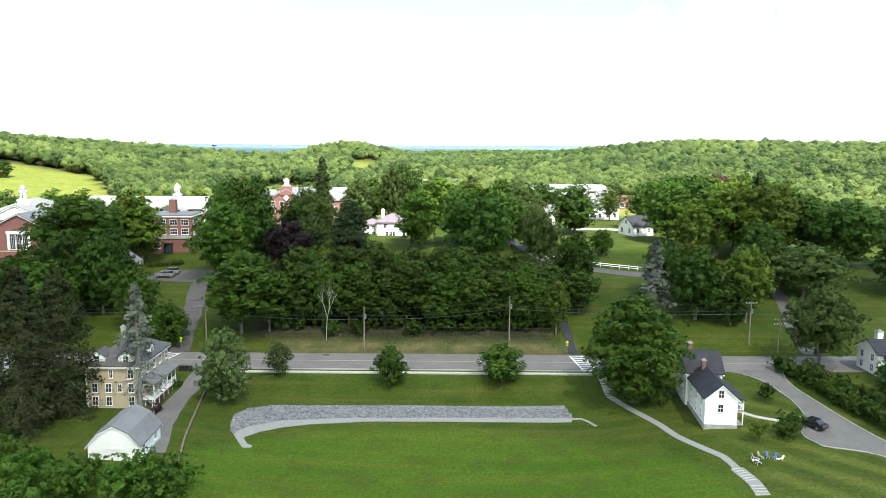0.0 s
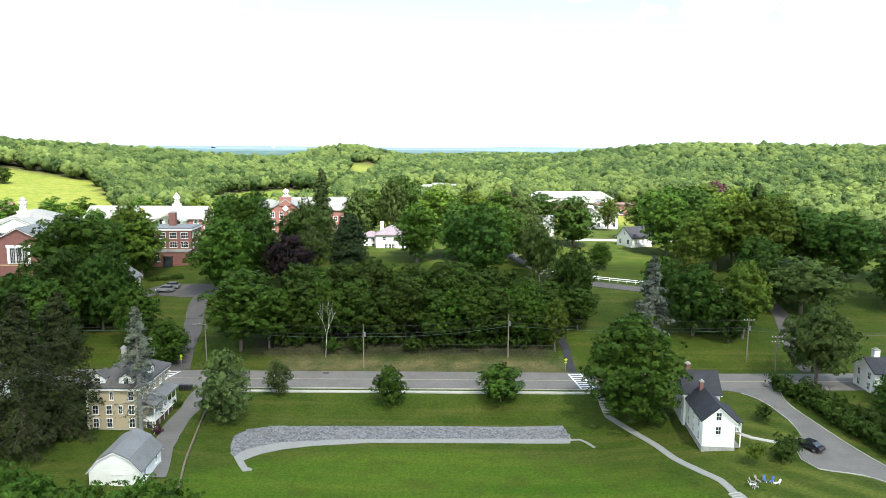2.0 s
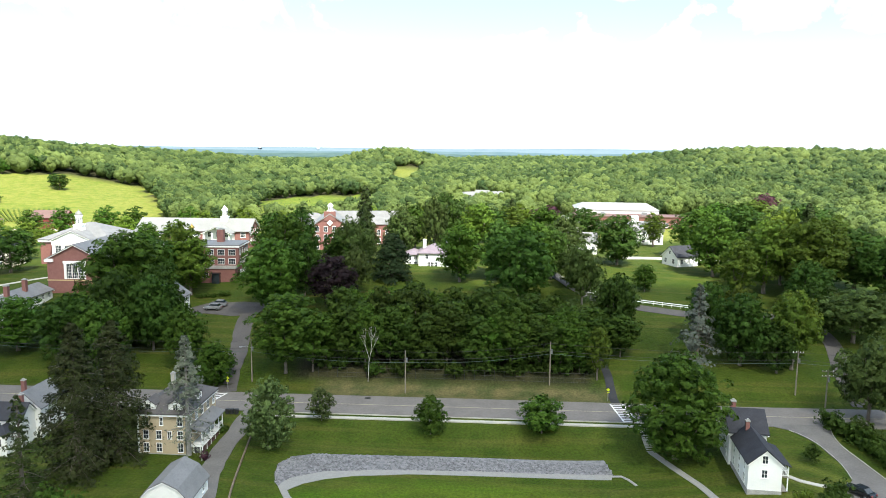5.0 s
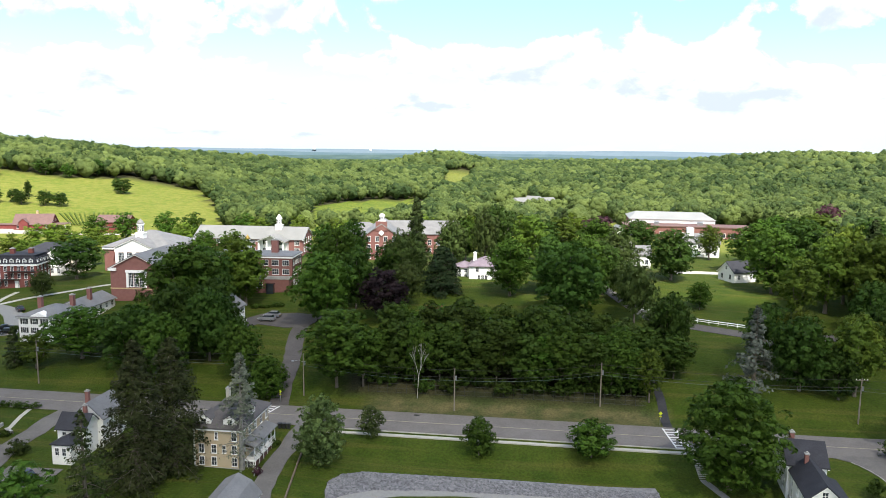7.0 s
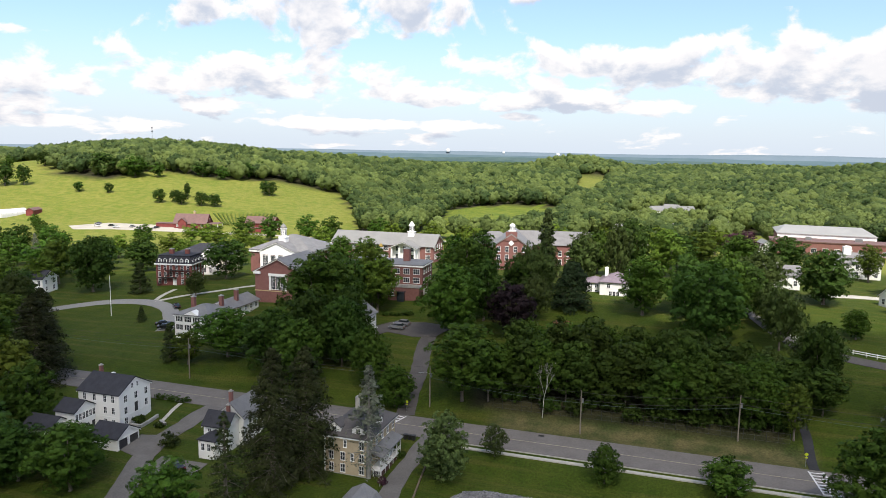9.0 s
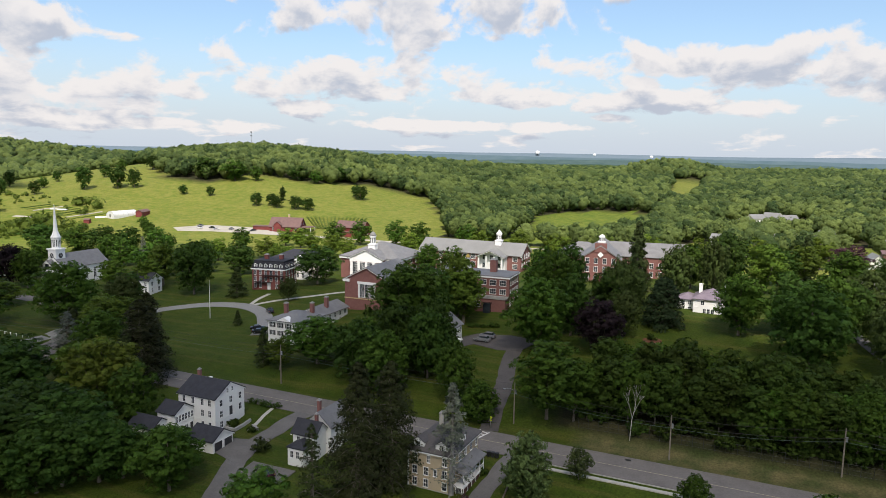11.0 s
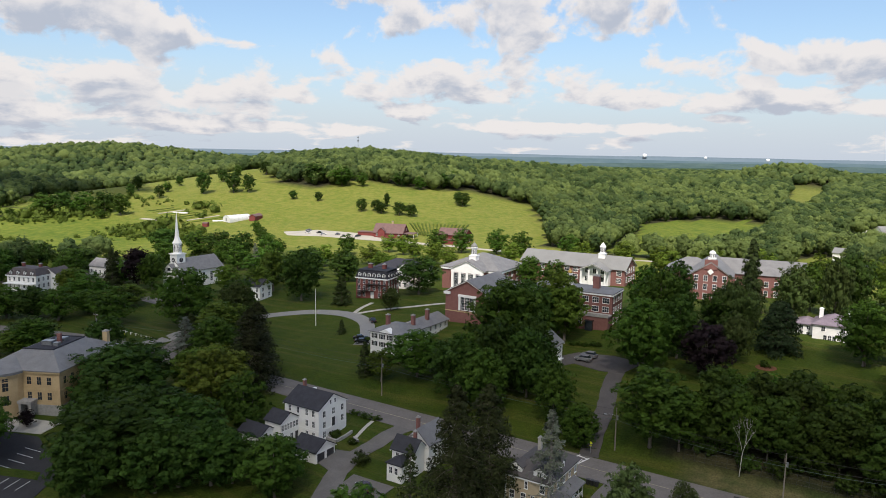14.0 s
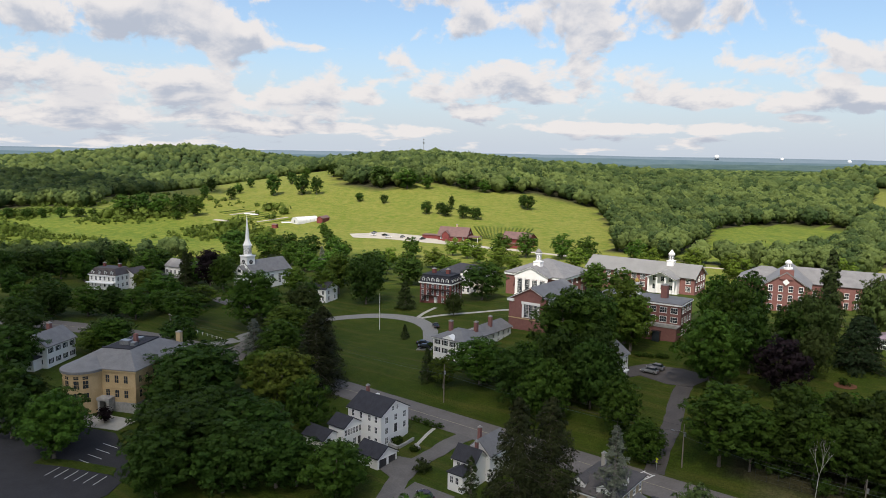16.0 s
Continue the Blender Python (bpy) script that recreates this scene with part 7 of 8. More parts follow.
def far_house(x, y, rz, w, l, h, rise):
    b = empty("house", x, y, height(x, y), rz, "white house with pale roof among trees beyond the campus", "house", "houses beyond the campus")
    block(b, w, l, h, M_white, rise=rise)
    gable_roof(b, w, l, h, rise, M_roof_light)
    windows(b, "S", w, l, spread(2, w, 1.5), [1.2, 4.0], w=1.0, h=1.5)
    windows(b, "E", w, l, spread(3, l, 1.5), [1.2, 4.0], w=1.0, h=1.5)


for row in ((-12, 455, 30, 9, 14, 6, 3), (0, 472, 60, 9, 12, 6, 3), (12, 470, 20, 9, 12, 6.5, 3), (24, 478, 50, 8, 13, 6, 3), (-26, 476, 80, 9, 18, 5, 2.5), (44, 392, 10, 7, 10, 4, 3), (-941, 555, 60, 9, 22, 8, 3)):
    far_house(*row)
# ---------------------------------------------------------------- the trees of the place
T_maple = broad_tree("broad green maple with a full rounded crown", 3, 16, 12, 1.3, M_leaf, 6000, 0.37, lobes=26)
T_oak = broad_tree("large dark green oak with an uneven crown", 5, 16, 13, 1.2, M_leaf_dark, 6000, 0.38, lobes=24)
T_light = broad_tree("light green linden with an open crown", 8, 16, 10, 2.4, M_leaf_light, 4600, 0.37, lobes=18)
T_full = broad_tree("broad tree leafy almost down to the grass", 10, 14, 10, 0.5, M_leaf, 9000, 0.27, lobes=30, pear=0.25)
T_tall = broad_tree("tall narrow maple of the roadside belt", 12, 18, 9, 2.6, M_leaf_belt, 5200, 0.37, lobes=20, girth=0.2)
T_tall_b = broad_tree("tall leafy ash of the roadside belt", 14, 18, 10, 2.8, M_leaf, 5000, 0.37, lobes=19, girth=0.22)
F_maple = broad_tree("broad green maple with a full rounded crown", 103, 16, 12, 0.8, M_leaf, 2000, 0.56, lobes=13)
F_oak = broad_tree("dark green spreading oak with an uneven crown", 105, 16, 13, 0.8, M_leaf_dark, 2000, 0.58, lobes=13)
F_light = broad_tree("light green tree with a loose crown", 108, 16, 10, 0.8, M_leaf_sunny, 1800, 0.55, lobes=11)
T_low = broad_tree("small dense young street tree leafy to the grass", 17, 7, 5.5, 0.1, M_leaf, 4200, 0.2, lobes=20, pear=0.35, girth=0.09)
T_pale = broad_tree("small airy young street tree with pale leaves", 18, 7, 5.5, 0.5, M_leaf_sage, 2600, 0.19, lobes=15, pear=0.2, girth=0.08)
T_olive = broad_tree("spreading olive-green tree with a domed crown", 19, 12, 12, 1.8, M_leaf_olive, 5000, 0.32, lobes=22, pear=0.3)
T_purple = broad_tree("dark purple copper beech with a dense crown", 23, 14, 11, 1.5, M_leaf_purple, 4000, 0.36, lobes=20)
T_yellow = broad_tree("yellow-green ash with a loose crown", 25, 16, 12, 1.8, M_leaf_yellow, 4800, 0.37, lobes=18)
T_plum = broad_tree("reddish plum tree with a round crown", 29, 11, 8, 2.0, M_leaf_plum, 1500, 0.42, lobes=12)
T_fir = conifer("dense dark broad fir on the lawn", 31, 15, 12.5, 0.3, M_fir, 130, 0.12, 0.15, 5200, 0.42, point=0.5)
T_spruce = conifer("tall dark spruce with drooping boughs", 37, 28, 13, 1.0, M_needle_brown, 190, 0.24, 0.4, 12500, 0.3, point=0.6)
T_thin = conifer("thin young spruce with open boughs", 39, 17, 7, 1.0, M_needle, 75, 0.2, 0.4, 2400, 0.26)
T_spruce_b = conifer("dark green spruce with a pointed crown", 41, 20, 9, 1.0, M_needle, 110, 0.2, 0.35, 2800, 0.5)
T_blue = conifer("blue-grey spruce with bare lower boughs", 43, 20, 7.5, 2.5, M_needle_blue, 110, 0.25, 0.45, 3600, 0.3, bark=M_bark_grey, bare=10.5)
T_grey = conifer("half-dead grey spruce with thin ragged boughs", 47, 18, 7, 2.5, M_needle_grey, 80, 0.28, 0.55, 1900, 0.36)
T_soft = broad_tree("pale green pear-shaped tree leafy down to the grass", 57, 14, 10, 0.5, M_leaf_sage, 7500, 0.27, lobes=26, pear=0.25)


def bare_birch(label, seed, tall):
    """A white birch almost without leaves: a forked stem with rising limbs and fine twigs."""
    rng = random.Random(seed)
    verts, faces = [], []

    def limb(start, way, length, girth, depth):
        bend = start + way * length * 0.5 + Vector((rng.uniform(-0.06, 0.06), rng.uniform(-0.06, 0.06), 0.03)) * length
        end = bend + (way + Vector((rng.uniform(-0.2, 0.2), rng.uniform(-0.2, 0.2), 0.12))).normalized() * length * 0.5
        v, f = tube([start, bend, end], [girth, girth * 0.8, girth * 0.5], 6 if depth < 2 else 4)
        faces.extend(tuple(k + len(verts) for k in q) for q in f)
        verts.extend(v)
        if depth < 4:
            for i in range((3, 3, 3, 3)[depth]):
                a = i * 2.4 + rng.uniform(0, 2)
                side = Vector((math.cos(a), math.sin(a), 0))
                limb(end.lerp(bend, rng.uniform(0, 0.45)), (way * 0.85 + side * rng.uniform(0.35, 0.6) + Vector((0, 0, 0.15))).normalized(), length * rng.uniform(0.5, 0.72), girth * 0.52, depth + 1)

    limb(Vector((0, 0, -0.5)), Vector((-0.06, 0, 1)).normalized(), tall * 0.42, 0.15, 0)
    ob = empty("tree", 0, 0, 0, 0, label, "tree")
    piece("trunk", mesh_of("trunk", verts, faces, M_bark_pale, smooth=True), ob)
    tips = [(x, y, z, r) for x, y, z, r in ((-1.6, 0.3, tall * 0.95, 0.9), (1.2, 0.8, tall * 0.98, 0.8), (0.2, -0.9, tall * 0.86, 0.7))]
    piece("crown", crown_mesh("crown", seed, tips, M_leaf_light, 160, 0.2), ob)
    return ob


T_birch = bare_birch("pale leafless birch forking at the edge of the trees", 53, 12)



def plant(proto, nominal, rows, group=""):
    """Rows of x, y, height and width."""
    for i, (x, y, h, w) in enumerate(rows):
        ob = put(proto, x, y, h / nominal[0], w / nominal[1], turn=(x * 37 + y * 53) % 360)
        if group:
            ob["group"] = group


plant(T_tall_b, (18, 10), [(-43.5, 152.5, 18, 17), (-37.6, 153.4, 14, 11)], "roadside belt of trees")
belt = random.Random(77)
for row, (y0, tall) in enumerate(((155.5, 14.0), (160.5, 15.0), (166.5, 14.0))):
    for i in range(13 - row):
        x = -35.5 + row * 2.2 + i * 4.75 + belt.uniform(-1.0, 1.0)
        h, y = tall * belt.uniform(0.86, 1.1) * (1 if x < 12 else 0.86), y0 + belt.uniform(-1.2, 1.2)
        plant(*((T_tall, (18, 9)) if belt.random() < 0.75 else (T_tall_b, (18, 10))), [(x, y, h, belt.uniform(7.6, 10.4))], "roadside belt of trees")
plant(T_low, (7, 5.5), [(-9.4, 127.8, 7.6, 6.2), (11.3, 129.0, 7.4, 9.0)], "young street trees")
plant(T_pale, (7, 5.5), [(-30.5, 130.5, 6.8, 5.4)], "young street trees")
plant(T_full, (14, 10), [(34.2, 122.5, 19.5, 17.4), (-58, 148, 10, 9)])
plant(T_soft, (14, 10), [(-38, 121.5, 13.5, 9.4)])
plant(T_maple, (16, 12), [(-110, 160, 13, 17), (-97, 163, 13, 14), (-93, 179, 23, 23), (-66, 220, 19, 12), (-57, 203, 22, 16), (-56, 184, 20, 17), (76, 260, 18, 19), (89, 282, 19, 22),
                          (-7, 207, 17, 14), (15, 207, 18, 13), (-25, 259, 16, 12), (14, 218, 16, 12), (-129, 267, 13, 11), (-84, 150, 17, 13), (-66, 152, 15, 10), (72, 228, 20, 17), (46, 205, 8, 7), (22, 268, 16, 15)])
plant(F_maple, (16, 12), [(-269, 161, 13, 16), (-295, 208, 13, 12), (-271, 131, 12, 13), (-253, 140, 12, 13), (-167, 74, 13, 14), (-245, 231, 14, 20),
                          (-234, 148, 13, 17), (-129, 115, 14, 12), (-74, 90, 12, 12), (-100, 97, 12, 12), (-106, 240, 15, 12), (-330, 190, 14, 14), (-345, 165, 15, 14), (-298, 195, 12, 12), (-310, 132, 12, 13)])
plant(F_oak, (16, 13), [(-395, 209, 12, 14), (-345, 203, 13, 17), (-375, 172, 13, 17), (-378, 148, 13, 16), (-377, 160, 13, 15), (-281, 123, 13, 16), (-261, 135, 12, 13), (-219, 84, 15, 18), (-193, 72, 14, 16), (-178, 68, 13, 12),
                        (-231, 241, 15, 20), (-209, 245, 13, 15), (-160, 232, 15, 18), (-206, 182, 14, 13), (-205, 128, 12, 13), (-246, 98, 13, 15), (-262, 104, 14, 15)])
plant(T_oak, (16, 13), [(-86, 160, 19, 14), (-77, 160, 18, 12), (-50, 196, 18, 12), (-43, 213, 14.5, 13), (44, 238, 17, 17), (93, 268, 20, 20), (124, 282, 20, 20), (110, 217, 19, 20), (117, 205, 20, 20), (58, 161, 17, 14), (54, 172, 15, 11),
                        (5, 209, 18, 13), (-58, 223, 20, 12), (20, 213, 16, 11), (-159, 100, 14, 16), (-93, 153, 16, 15), (-92, 190, 20, 16), (118, 180, 19, 19), (135, 200, 20, 20), (2, 290, 14, 16), (40, 292, 15, 18)])
plant(T_oak, (16, 13), [(-168, 112, 15, 23), (-129, 97, 15, 22), (-130, 76, 14, 14), (-134, 84, 16, 22), (-120, 90, 14, 16), (-140, 96, 15, 18), (-115, 94, 13, 14)])
plant(T_oak, (16, 13), [(-134, 90, 15, 20), (-105, 101, 10, 12), (-146, 88, 14, 16)])
plant(T_olive, (12, 12), [(75, 138.5, 16.5, 14.5), (90, 176, 14, 22), (-229, 118, 10, 16), (-155, 207, 9, 8), (-38, 214, 17, 12), (-36, 197, 14, 10), (100, 248, 20, 20), (25, 228, 17, 15), (-16, 234, 21, 10), (33, 178, 13, 12.5), (-27, 235, 16, 12), (22, 172, 10, 8), (96, 292, 19, 22)])
plant(T_light, (16, 10), [(69, 160, 18, 11), (-294, 170, 11, 11), (-252, 167, 9, 14), (-188, 158, 13, 14), (-224, 110, 8, 10), (-158, 122, 12, 9), (-87, 198, 16, 12), (107, 294, 20, 20), (68, 292, 14, 9), (25, 153, 12, 6), (-150, 122, 15, 17), (-20, 300, 16, 14), (10, 300, 15, 15),
                          (-2, 262, 17, 13), (-118, 154, 9, 8), (-220, 205, 13, 11), (-240, 205, 12, 11), (-176, 262, 12, 10), (-196, 262, 11, 9), (-216, 280, 10, 9)])
plant(T_purple, (14, 11), [(-40, 186, 15, 13), (-320, 217, 13, 13), (-281, 191, 17.5, 13), (-170, 86, 4.5, 4)])
plant(T_plum, (11, 8), [(28, 325, 15, 14), (146, 382, 19, 13)])
plant(T_fir, (15, 12.5), [(-27, 209, 13.5, 13)])
plant(T_spruce, (28, 13), [(-65.4, 108, 25.5, 12.5), (-62.8, 115.5, 24, 12.5), (-147, 134, 22, 15), (-152, 141, 22, 13)])
plant(T_thin, (17, 7), [(-69, 99, 17, 7)])
plant(T_spruce_b, (20, 9), [(-141, 124, 17, 11), (-124.5, 155, 10, 5), (-154.7, 180, 5, 3.2), (-41, 246, 24, 10), (-38, 228, 20, 8), (12, 312, 18, 9), (102, 232, 24, 11),
                            (-300, 193, 15, 10), (-179, 208, 11, 8), (-190, 148, 12, 9), (-286, 182, 18, 9)])
plant(T_blue, (20, 7.5), [(-50.8, 116.8, 21.5, 8.6)])
plant(T_grey, (18, 7), [(47.5, 158, 19.5, 9), (-185, 142, 13, 9)])
plant(T_birch, (12, 7), [(-24.8, 150.6, 13.5, 4.6)])
plant(T_oak, (16, 13), [(79.5, 120.5, 8.5, 7.5), (84, 126, 8, 8)])
# trees round the church, the inn and the library
plant(T_oak, (16, 13), [(-79, 162, 15.9, 15.8), (-264, 137, 11.3, 13.1), (-277, 120, 13.4, 14.1), (-199, 207, 20.3, 16.9), (-225, 85, 13.9, 14.1), (-122, 86, 13, 15), (-80, 170, 17, 12), (-75, 166, 12, 9), (-112, 97, 11, 12), (-133, 79, 14, 16), (-192, 78, 9.2, 10.8), (-165, 107, 15.8, 25)])
plant(T_light, (16, 10), [(-88, 203.5, 20, 14), (-185, 157, 13.7, 17), (-288, 165, 12.3, 9.7), (-224, 216, 18, 12.2)])
plant(T_maple, (16, 12), [(-210, 161, 21, 22), (-254, 152, 9.1, 13.1), (-273, 192, 15.8, 11.4), (-222, 115, 10.9, 14.3), (-161, 70, 15.5, 14.3), (-171, 142, 14.9, 14.9), (-104, 101, 10.3, 12.8)])
plant(T_oak, (16, 13), [(60, 165, 14, 11), (65, 158, 11.5, 9), (81, 179, 13.6, 9), (86, 192, 15, 13)])
# lighter, yellower kinds here: sun on these crowns is put into leaf colour
plant(T_light, (16, 10), [(71, 203, 17, 12), (90, 205, 23, 16)])
plant(T_light, (16, 10), [(81, 210, 22, 16), (97, 212, 22, 17), (104, 222, 22, 17)])
plant(T_yellow, (16, 12), [(90, 221, 24, 15)])
plant(T_olive, (12, 12), [(26, 205, 12.9, 11)])
plant(T_yellow, (16, 12), [(71, 164, 15.8, 10), (-142, 118, 18, 18), (59, 166, 17, 9), (-288, 163, 12, 9)])
plant(T_olive, (12, 12), [(-202, 177, 14.5, 12.8), (-252, 165, 8.5, 12.4)])
plant(T_blue, (20, 7.5), [(-252, 232, 17.5, 6)])
plant(F_oak, (16, 13), [(-363, 264, 17, 20), (-330, 276, 16, 16.6), (-317, 281, 15.5, 16), (-326, 126, 14, 14), (-362, 149, 16, 16), (-360, 161, 16.6, 19), (-371, 140, 16, 13.4), (-378, 181, 12, 15), (-364, 192, 15, 14), (-349, 205, 11.7, 17.8),
                        (-359, 202, 9.7, 13.5), (-569, 320, 19, 19), (-543, 340, 18, 16.5), (-656, 251, 9.4, 11.8), (-641, 260, 8.5, 10.3), (-632, 268, 8.5, 8.5), (-617, 277, 8.9, 10.3), (-609, 287, 7.5, 14)])
plant(F_maple, (16, 12), [(-350, 276, 14.4, 17), (-283, 269, 17, 13.7), (-289, 116, 13, 12.8), (-577, 309, 18, 19), (-553, 328, 18, 19), (-598, 294, 7, 8.5), (-525, 326, 7.3, 8.2), (-525, 342, 17, 14)])
# row of trees behind the halls and along the farm road
plant(F_light, (16, 10), [(-190, 300, 12, 11), (-210, 318, 12, 12), (-232, 330, 12, 12), (-250, 345, 12, 11), (-170, 330, 13, 12), (-266, 352, 11, 11), (-90, 330, 14, 12), (-72, 340, 14, 13), (-54, 350, 15, 12), (-30, 352, 14, 12),
                          (-140, 350, 14, 13), (-120, 356, 15, 12), (-8, 362, 14, 13), (20, 372, 15, 13), (-104, 365, 13, 13), (-240, 300, 11, 11), (-255, 282, 12, 11)])
plant(F_maple, (16, 12), [(-240, 366, 14, 14), (-226, 372, 15, 14), (-205, 378, 15, 15), (-186, 372, 15, 14), (-160, 382, 14, 14), (-280, 330, 12, 12), (-225, 262, 13, 12), (-245, 262, 13, 12), (-260, 250, 13, 12), (-285, 250, 13, 12),
                          (-310, 262, 13, 12), (-330, 240, 13, 12), (-300, 292, 12, 12), (-352, 330, 9, 9), (-380, 352, 8, 8), (-395, 364, 8, 7), (-365, 342, 9, 8)])
# lone trees on the meadow
plant(F_oak, (16, 13), [(-372, 455, 11, 10), (-363, 462, 10, 9), (-355, 459, 10, 11), (-340, 463, 11, 11), (-331, 466, 10, 12), (-321, 528, 12, 14), (-329, 533, 11, 8), (-364, 478, 12, 6), (-534, 430, 20, 16), (-512, 445, 19, 17),
                        (-500, 452, 17, 12), (-556, 400, 12, 10), (-448, 455, 8, 9), (-425, 462, 8, 8), (-590, 395, 12, 10), (-616, 420, 14, 12)])

# single large trees along the wood's edge above the meadow
plant(F_oak, (16, 13), [(-470, 507, 20, 24), (-402, 550, 14, 18), (-377, 582, 14, 16), (-548, 519, 14, 15), (-561, 475, 12, 11), (-590, 447, 10.5, 8), (-496, 511, 11, 10)])
plant(F_maple, (16, 12), [(-444, 514, 19, 24), (-428, 524, 13, 13), (-382, 551, 12, 12), (-383, 614, 14, 15), (-506, 509, 10, 9), (-573, 504, 11.5, 9), (-575, 422, 10, 9)])
plant(T_oak, (16, 13), [(9.1, 189.5, 22, 20), (32.6, 173.3, 16, 9.6), (-12.8, 248.3, 21, 14)])
plant(T_olive, (12, 12), [(26.5, 192, 17, 11), (-29, 247.3, 17, 10.5), (-40.9, 213, 18, 10)])
plant(T_tall, (18, 9), [(19.8, 163.6, 11, 10), (25.9, 165.7, 10.5, 9.5), (31.8, 163.3, 10, 9)], "roadside belt of trees")
plant(T_yellow, (16, 12), [(77, 177.6, 11.7, 10.7)])
plant(T_light, (16, 10), [(-83.7, 198.3, 17, 13)])


# ---------------------------------------------------------------- woods
def scatter_woods():
    """Wooded hills: lumpy crowns of many sizes, thick enough to close the canopy; nearer ones have more lumps and carry leaf sprays."""
    rng = np.random.default_rng(11)
    rings = [(300, 640, 9.2, 14, 64, 0.8), (640, 1050, 11.0, 8, 20, 1.15), (1050, 1800, 15.5, 3, 0, 0), (1800, 2700, 27.0, 1, 0, 0)]
    b, bf = np.array([v[:] for v in ICO_V]), np.array(ICO_F)
    for near, far, gap, lumps, sprays, size in rings:
        cells = np.arange(-far, far, gap)
        cx, cy = np.meshgrid(cells, cells)
        cx = (cx + rng.uniform(-0.48, 0.48, cx.shape) * gap).ravel()
        cy = (cy + rng.uniform(-0.48, 0.48, cy.shape) * gap).ravel()
        d = np.hypot(cx, cy)
        az = np.degrees(np.arctan2(cx, cy))
        keep = (d >= near) & (d < far) & (az > -74) & (az < 36)
        keep &= wooded(cx, cy)
        cx, cy = cx[keep], cy[keep]
        n = len(cx)
        cz = heights(cx, cy)
        r = gap * (0.36 + 0.56 * rng.beta(1.3, 2.2, n))
        h = rng.uniform(8.5, 12.5, n) + np.minimum(r, 6) * 0.8
        hue = np.clip(rng.beta(1.3, 1.3, n) + 0.25 * np.sin(cx / 70 + 1.3) * np.cos(cy / 95), 0, 1)
        dark = rng.random(n) < 0.12                      # single pines among the broad crowns
        hue[dark] = 0
        r[dark] *= 0.75
        h[dark] *= 1.15
        mid = np.stack([cx, cy, cz + h * 0.45], 1)
        size_of = np.stack([r, r, h * 0.48], 1)
        # the heart of each crown, then lumps over its upper side
        verts = [((b[None] * (1 + rng.uniform(-0.2, 0.2, (n, 12, 1)))) * size_of[:, None] * (0.86 if lumps > 1 else 1.0) + mid[:, None]).reshape(-1, 3)]
        out, tint = [np.tile(b, (n, 1))], [np.repeat(hue, 12)]
        faces = (bf[None] + (np.arange(n) * 12)[:, None, None]).reshape(-1, 3).tolist()
        at = n * 12
        if lumps > 1:
            k = np.arange(lumps)
            up = 1 - 1.25 * (k + 0.5) / lumps
            turn = k * 2.39996 + rng.uniform(0, 6.28, (n, 1)) + rng.uniform(-0.4, 0.4, (n, lumps))
            ring = np.sqrt(1 - up ** 2)
            way = np.stack([np.cos(turn) * ring, np.sin(turn) * ring, np.broadcast_to(up, turn.shape)], 2)
            where = mid[:, None] + way * size_of[:, None] * rng.uniform(0.66, 0.92, (n, lumps, 1))
            wide = r[:, None] * rng.uniform(0.28, 0.5, (n, lumps)) * (1.4 if lumps < 5 else 1.1 if lumps < 10 else 0.95)
            lump = b * (1 + rng.uniform(-0.22, 0.22, (n, lumps, 12, 1))) * wide[:, :, None, None] * np.array([1, 1, 0.85]) + where[:, :, None]
            verts.append(lump.reshape(-1, 3))
            out.append((b + way[:, :, None] * 0.35).reshape(-1, 3))
            tint.append(np.repeat(np.clip(np.repeat(hue, lumps) + rng.normal(0, 0.09, n * lumps), 0, 1), 12))
            faces += (bf[None] + (at + np.arange(n * lumps) * 12)[:, None, None]).reshape(-1, 3).tolist()
            at += n * lumps * 12
        if sprays:
            d = rng.normal(0, 1, (n, sprays, 3))
            d[:, :, 2] = np.abs(d[:, :, 2]) * 0.9 - 0.15
            d /= np.linalg.norm(d, axis=2)[:, :, None]
            c = d * rng.uniform(0.95, 1.15, (n, sprays, 1)) * size_of[:, None] + mid[:, None]
            v, f, lit = leaf_cards(rng, c.reshape(-1, 3), d.reshape(-1, 3), size, 0.4)
            tint.append(np.repeat(hue, sprays * 4))
            verts.append(v)
            out.append(lit)
            faces += (f + at).tolist()
        me = mesh_of("woods", np.concatenate(verts), faces, M_wood_far, normals=np.concatenate(out))
        me.attributes.new("tint", "FLOAT", "POINT").data.foreach_set("value", np.concatenate(tint).astype(np.float32))
        tagged(new("woods", me), "dense mixed woodland canopy on rolling hills", "woodland", kind="stuff")


scatter_woods()


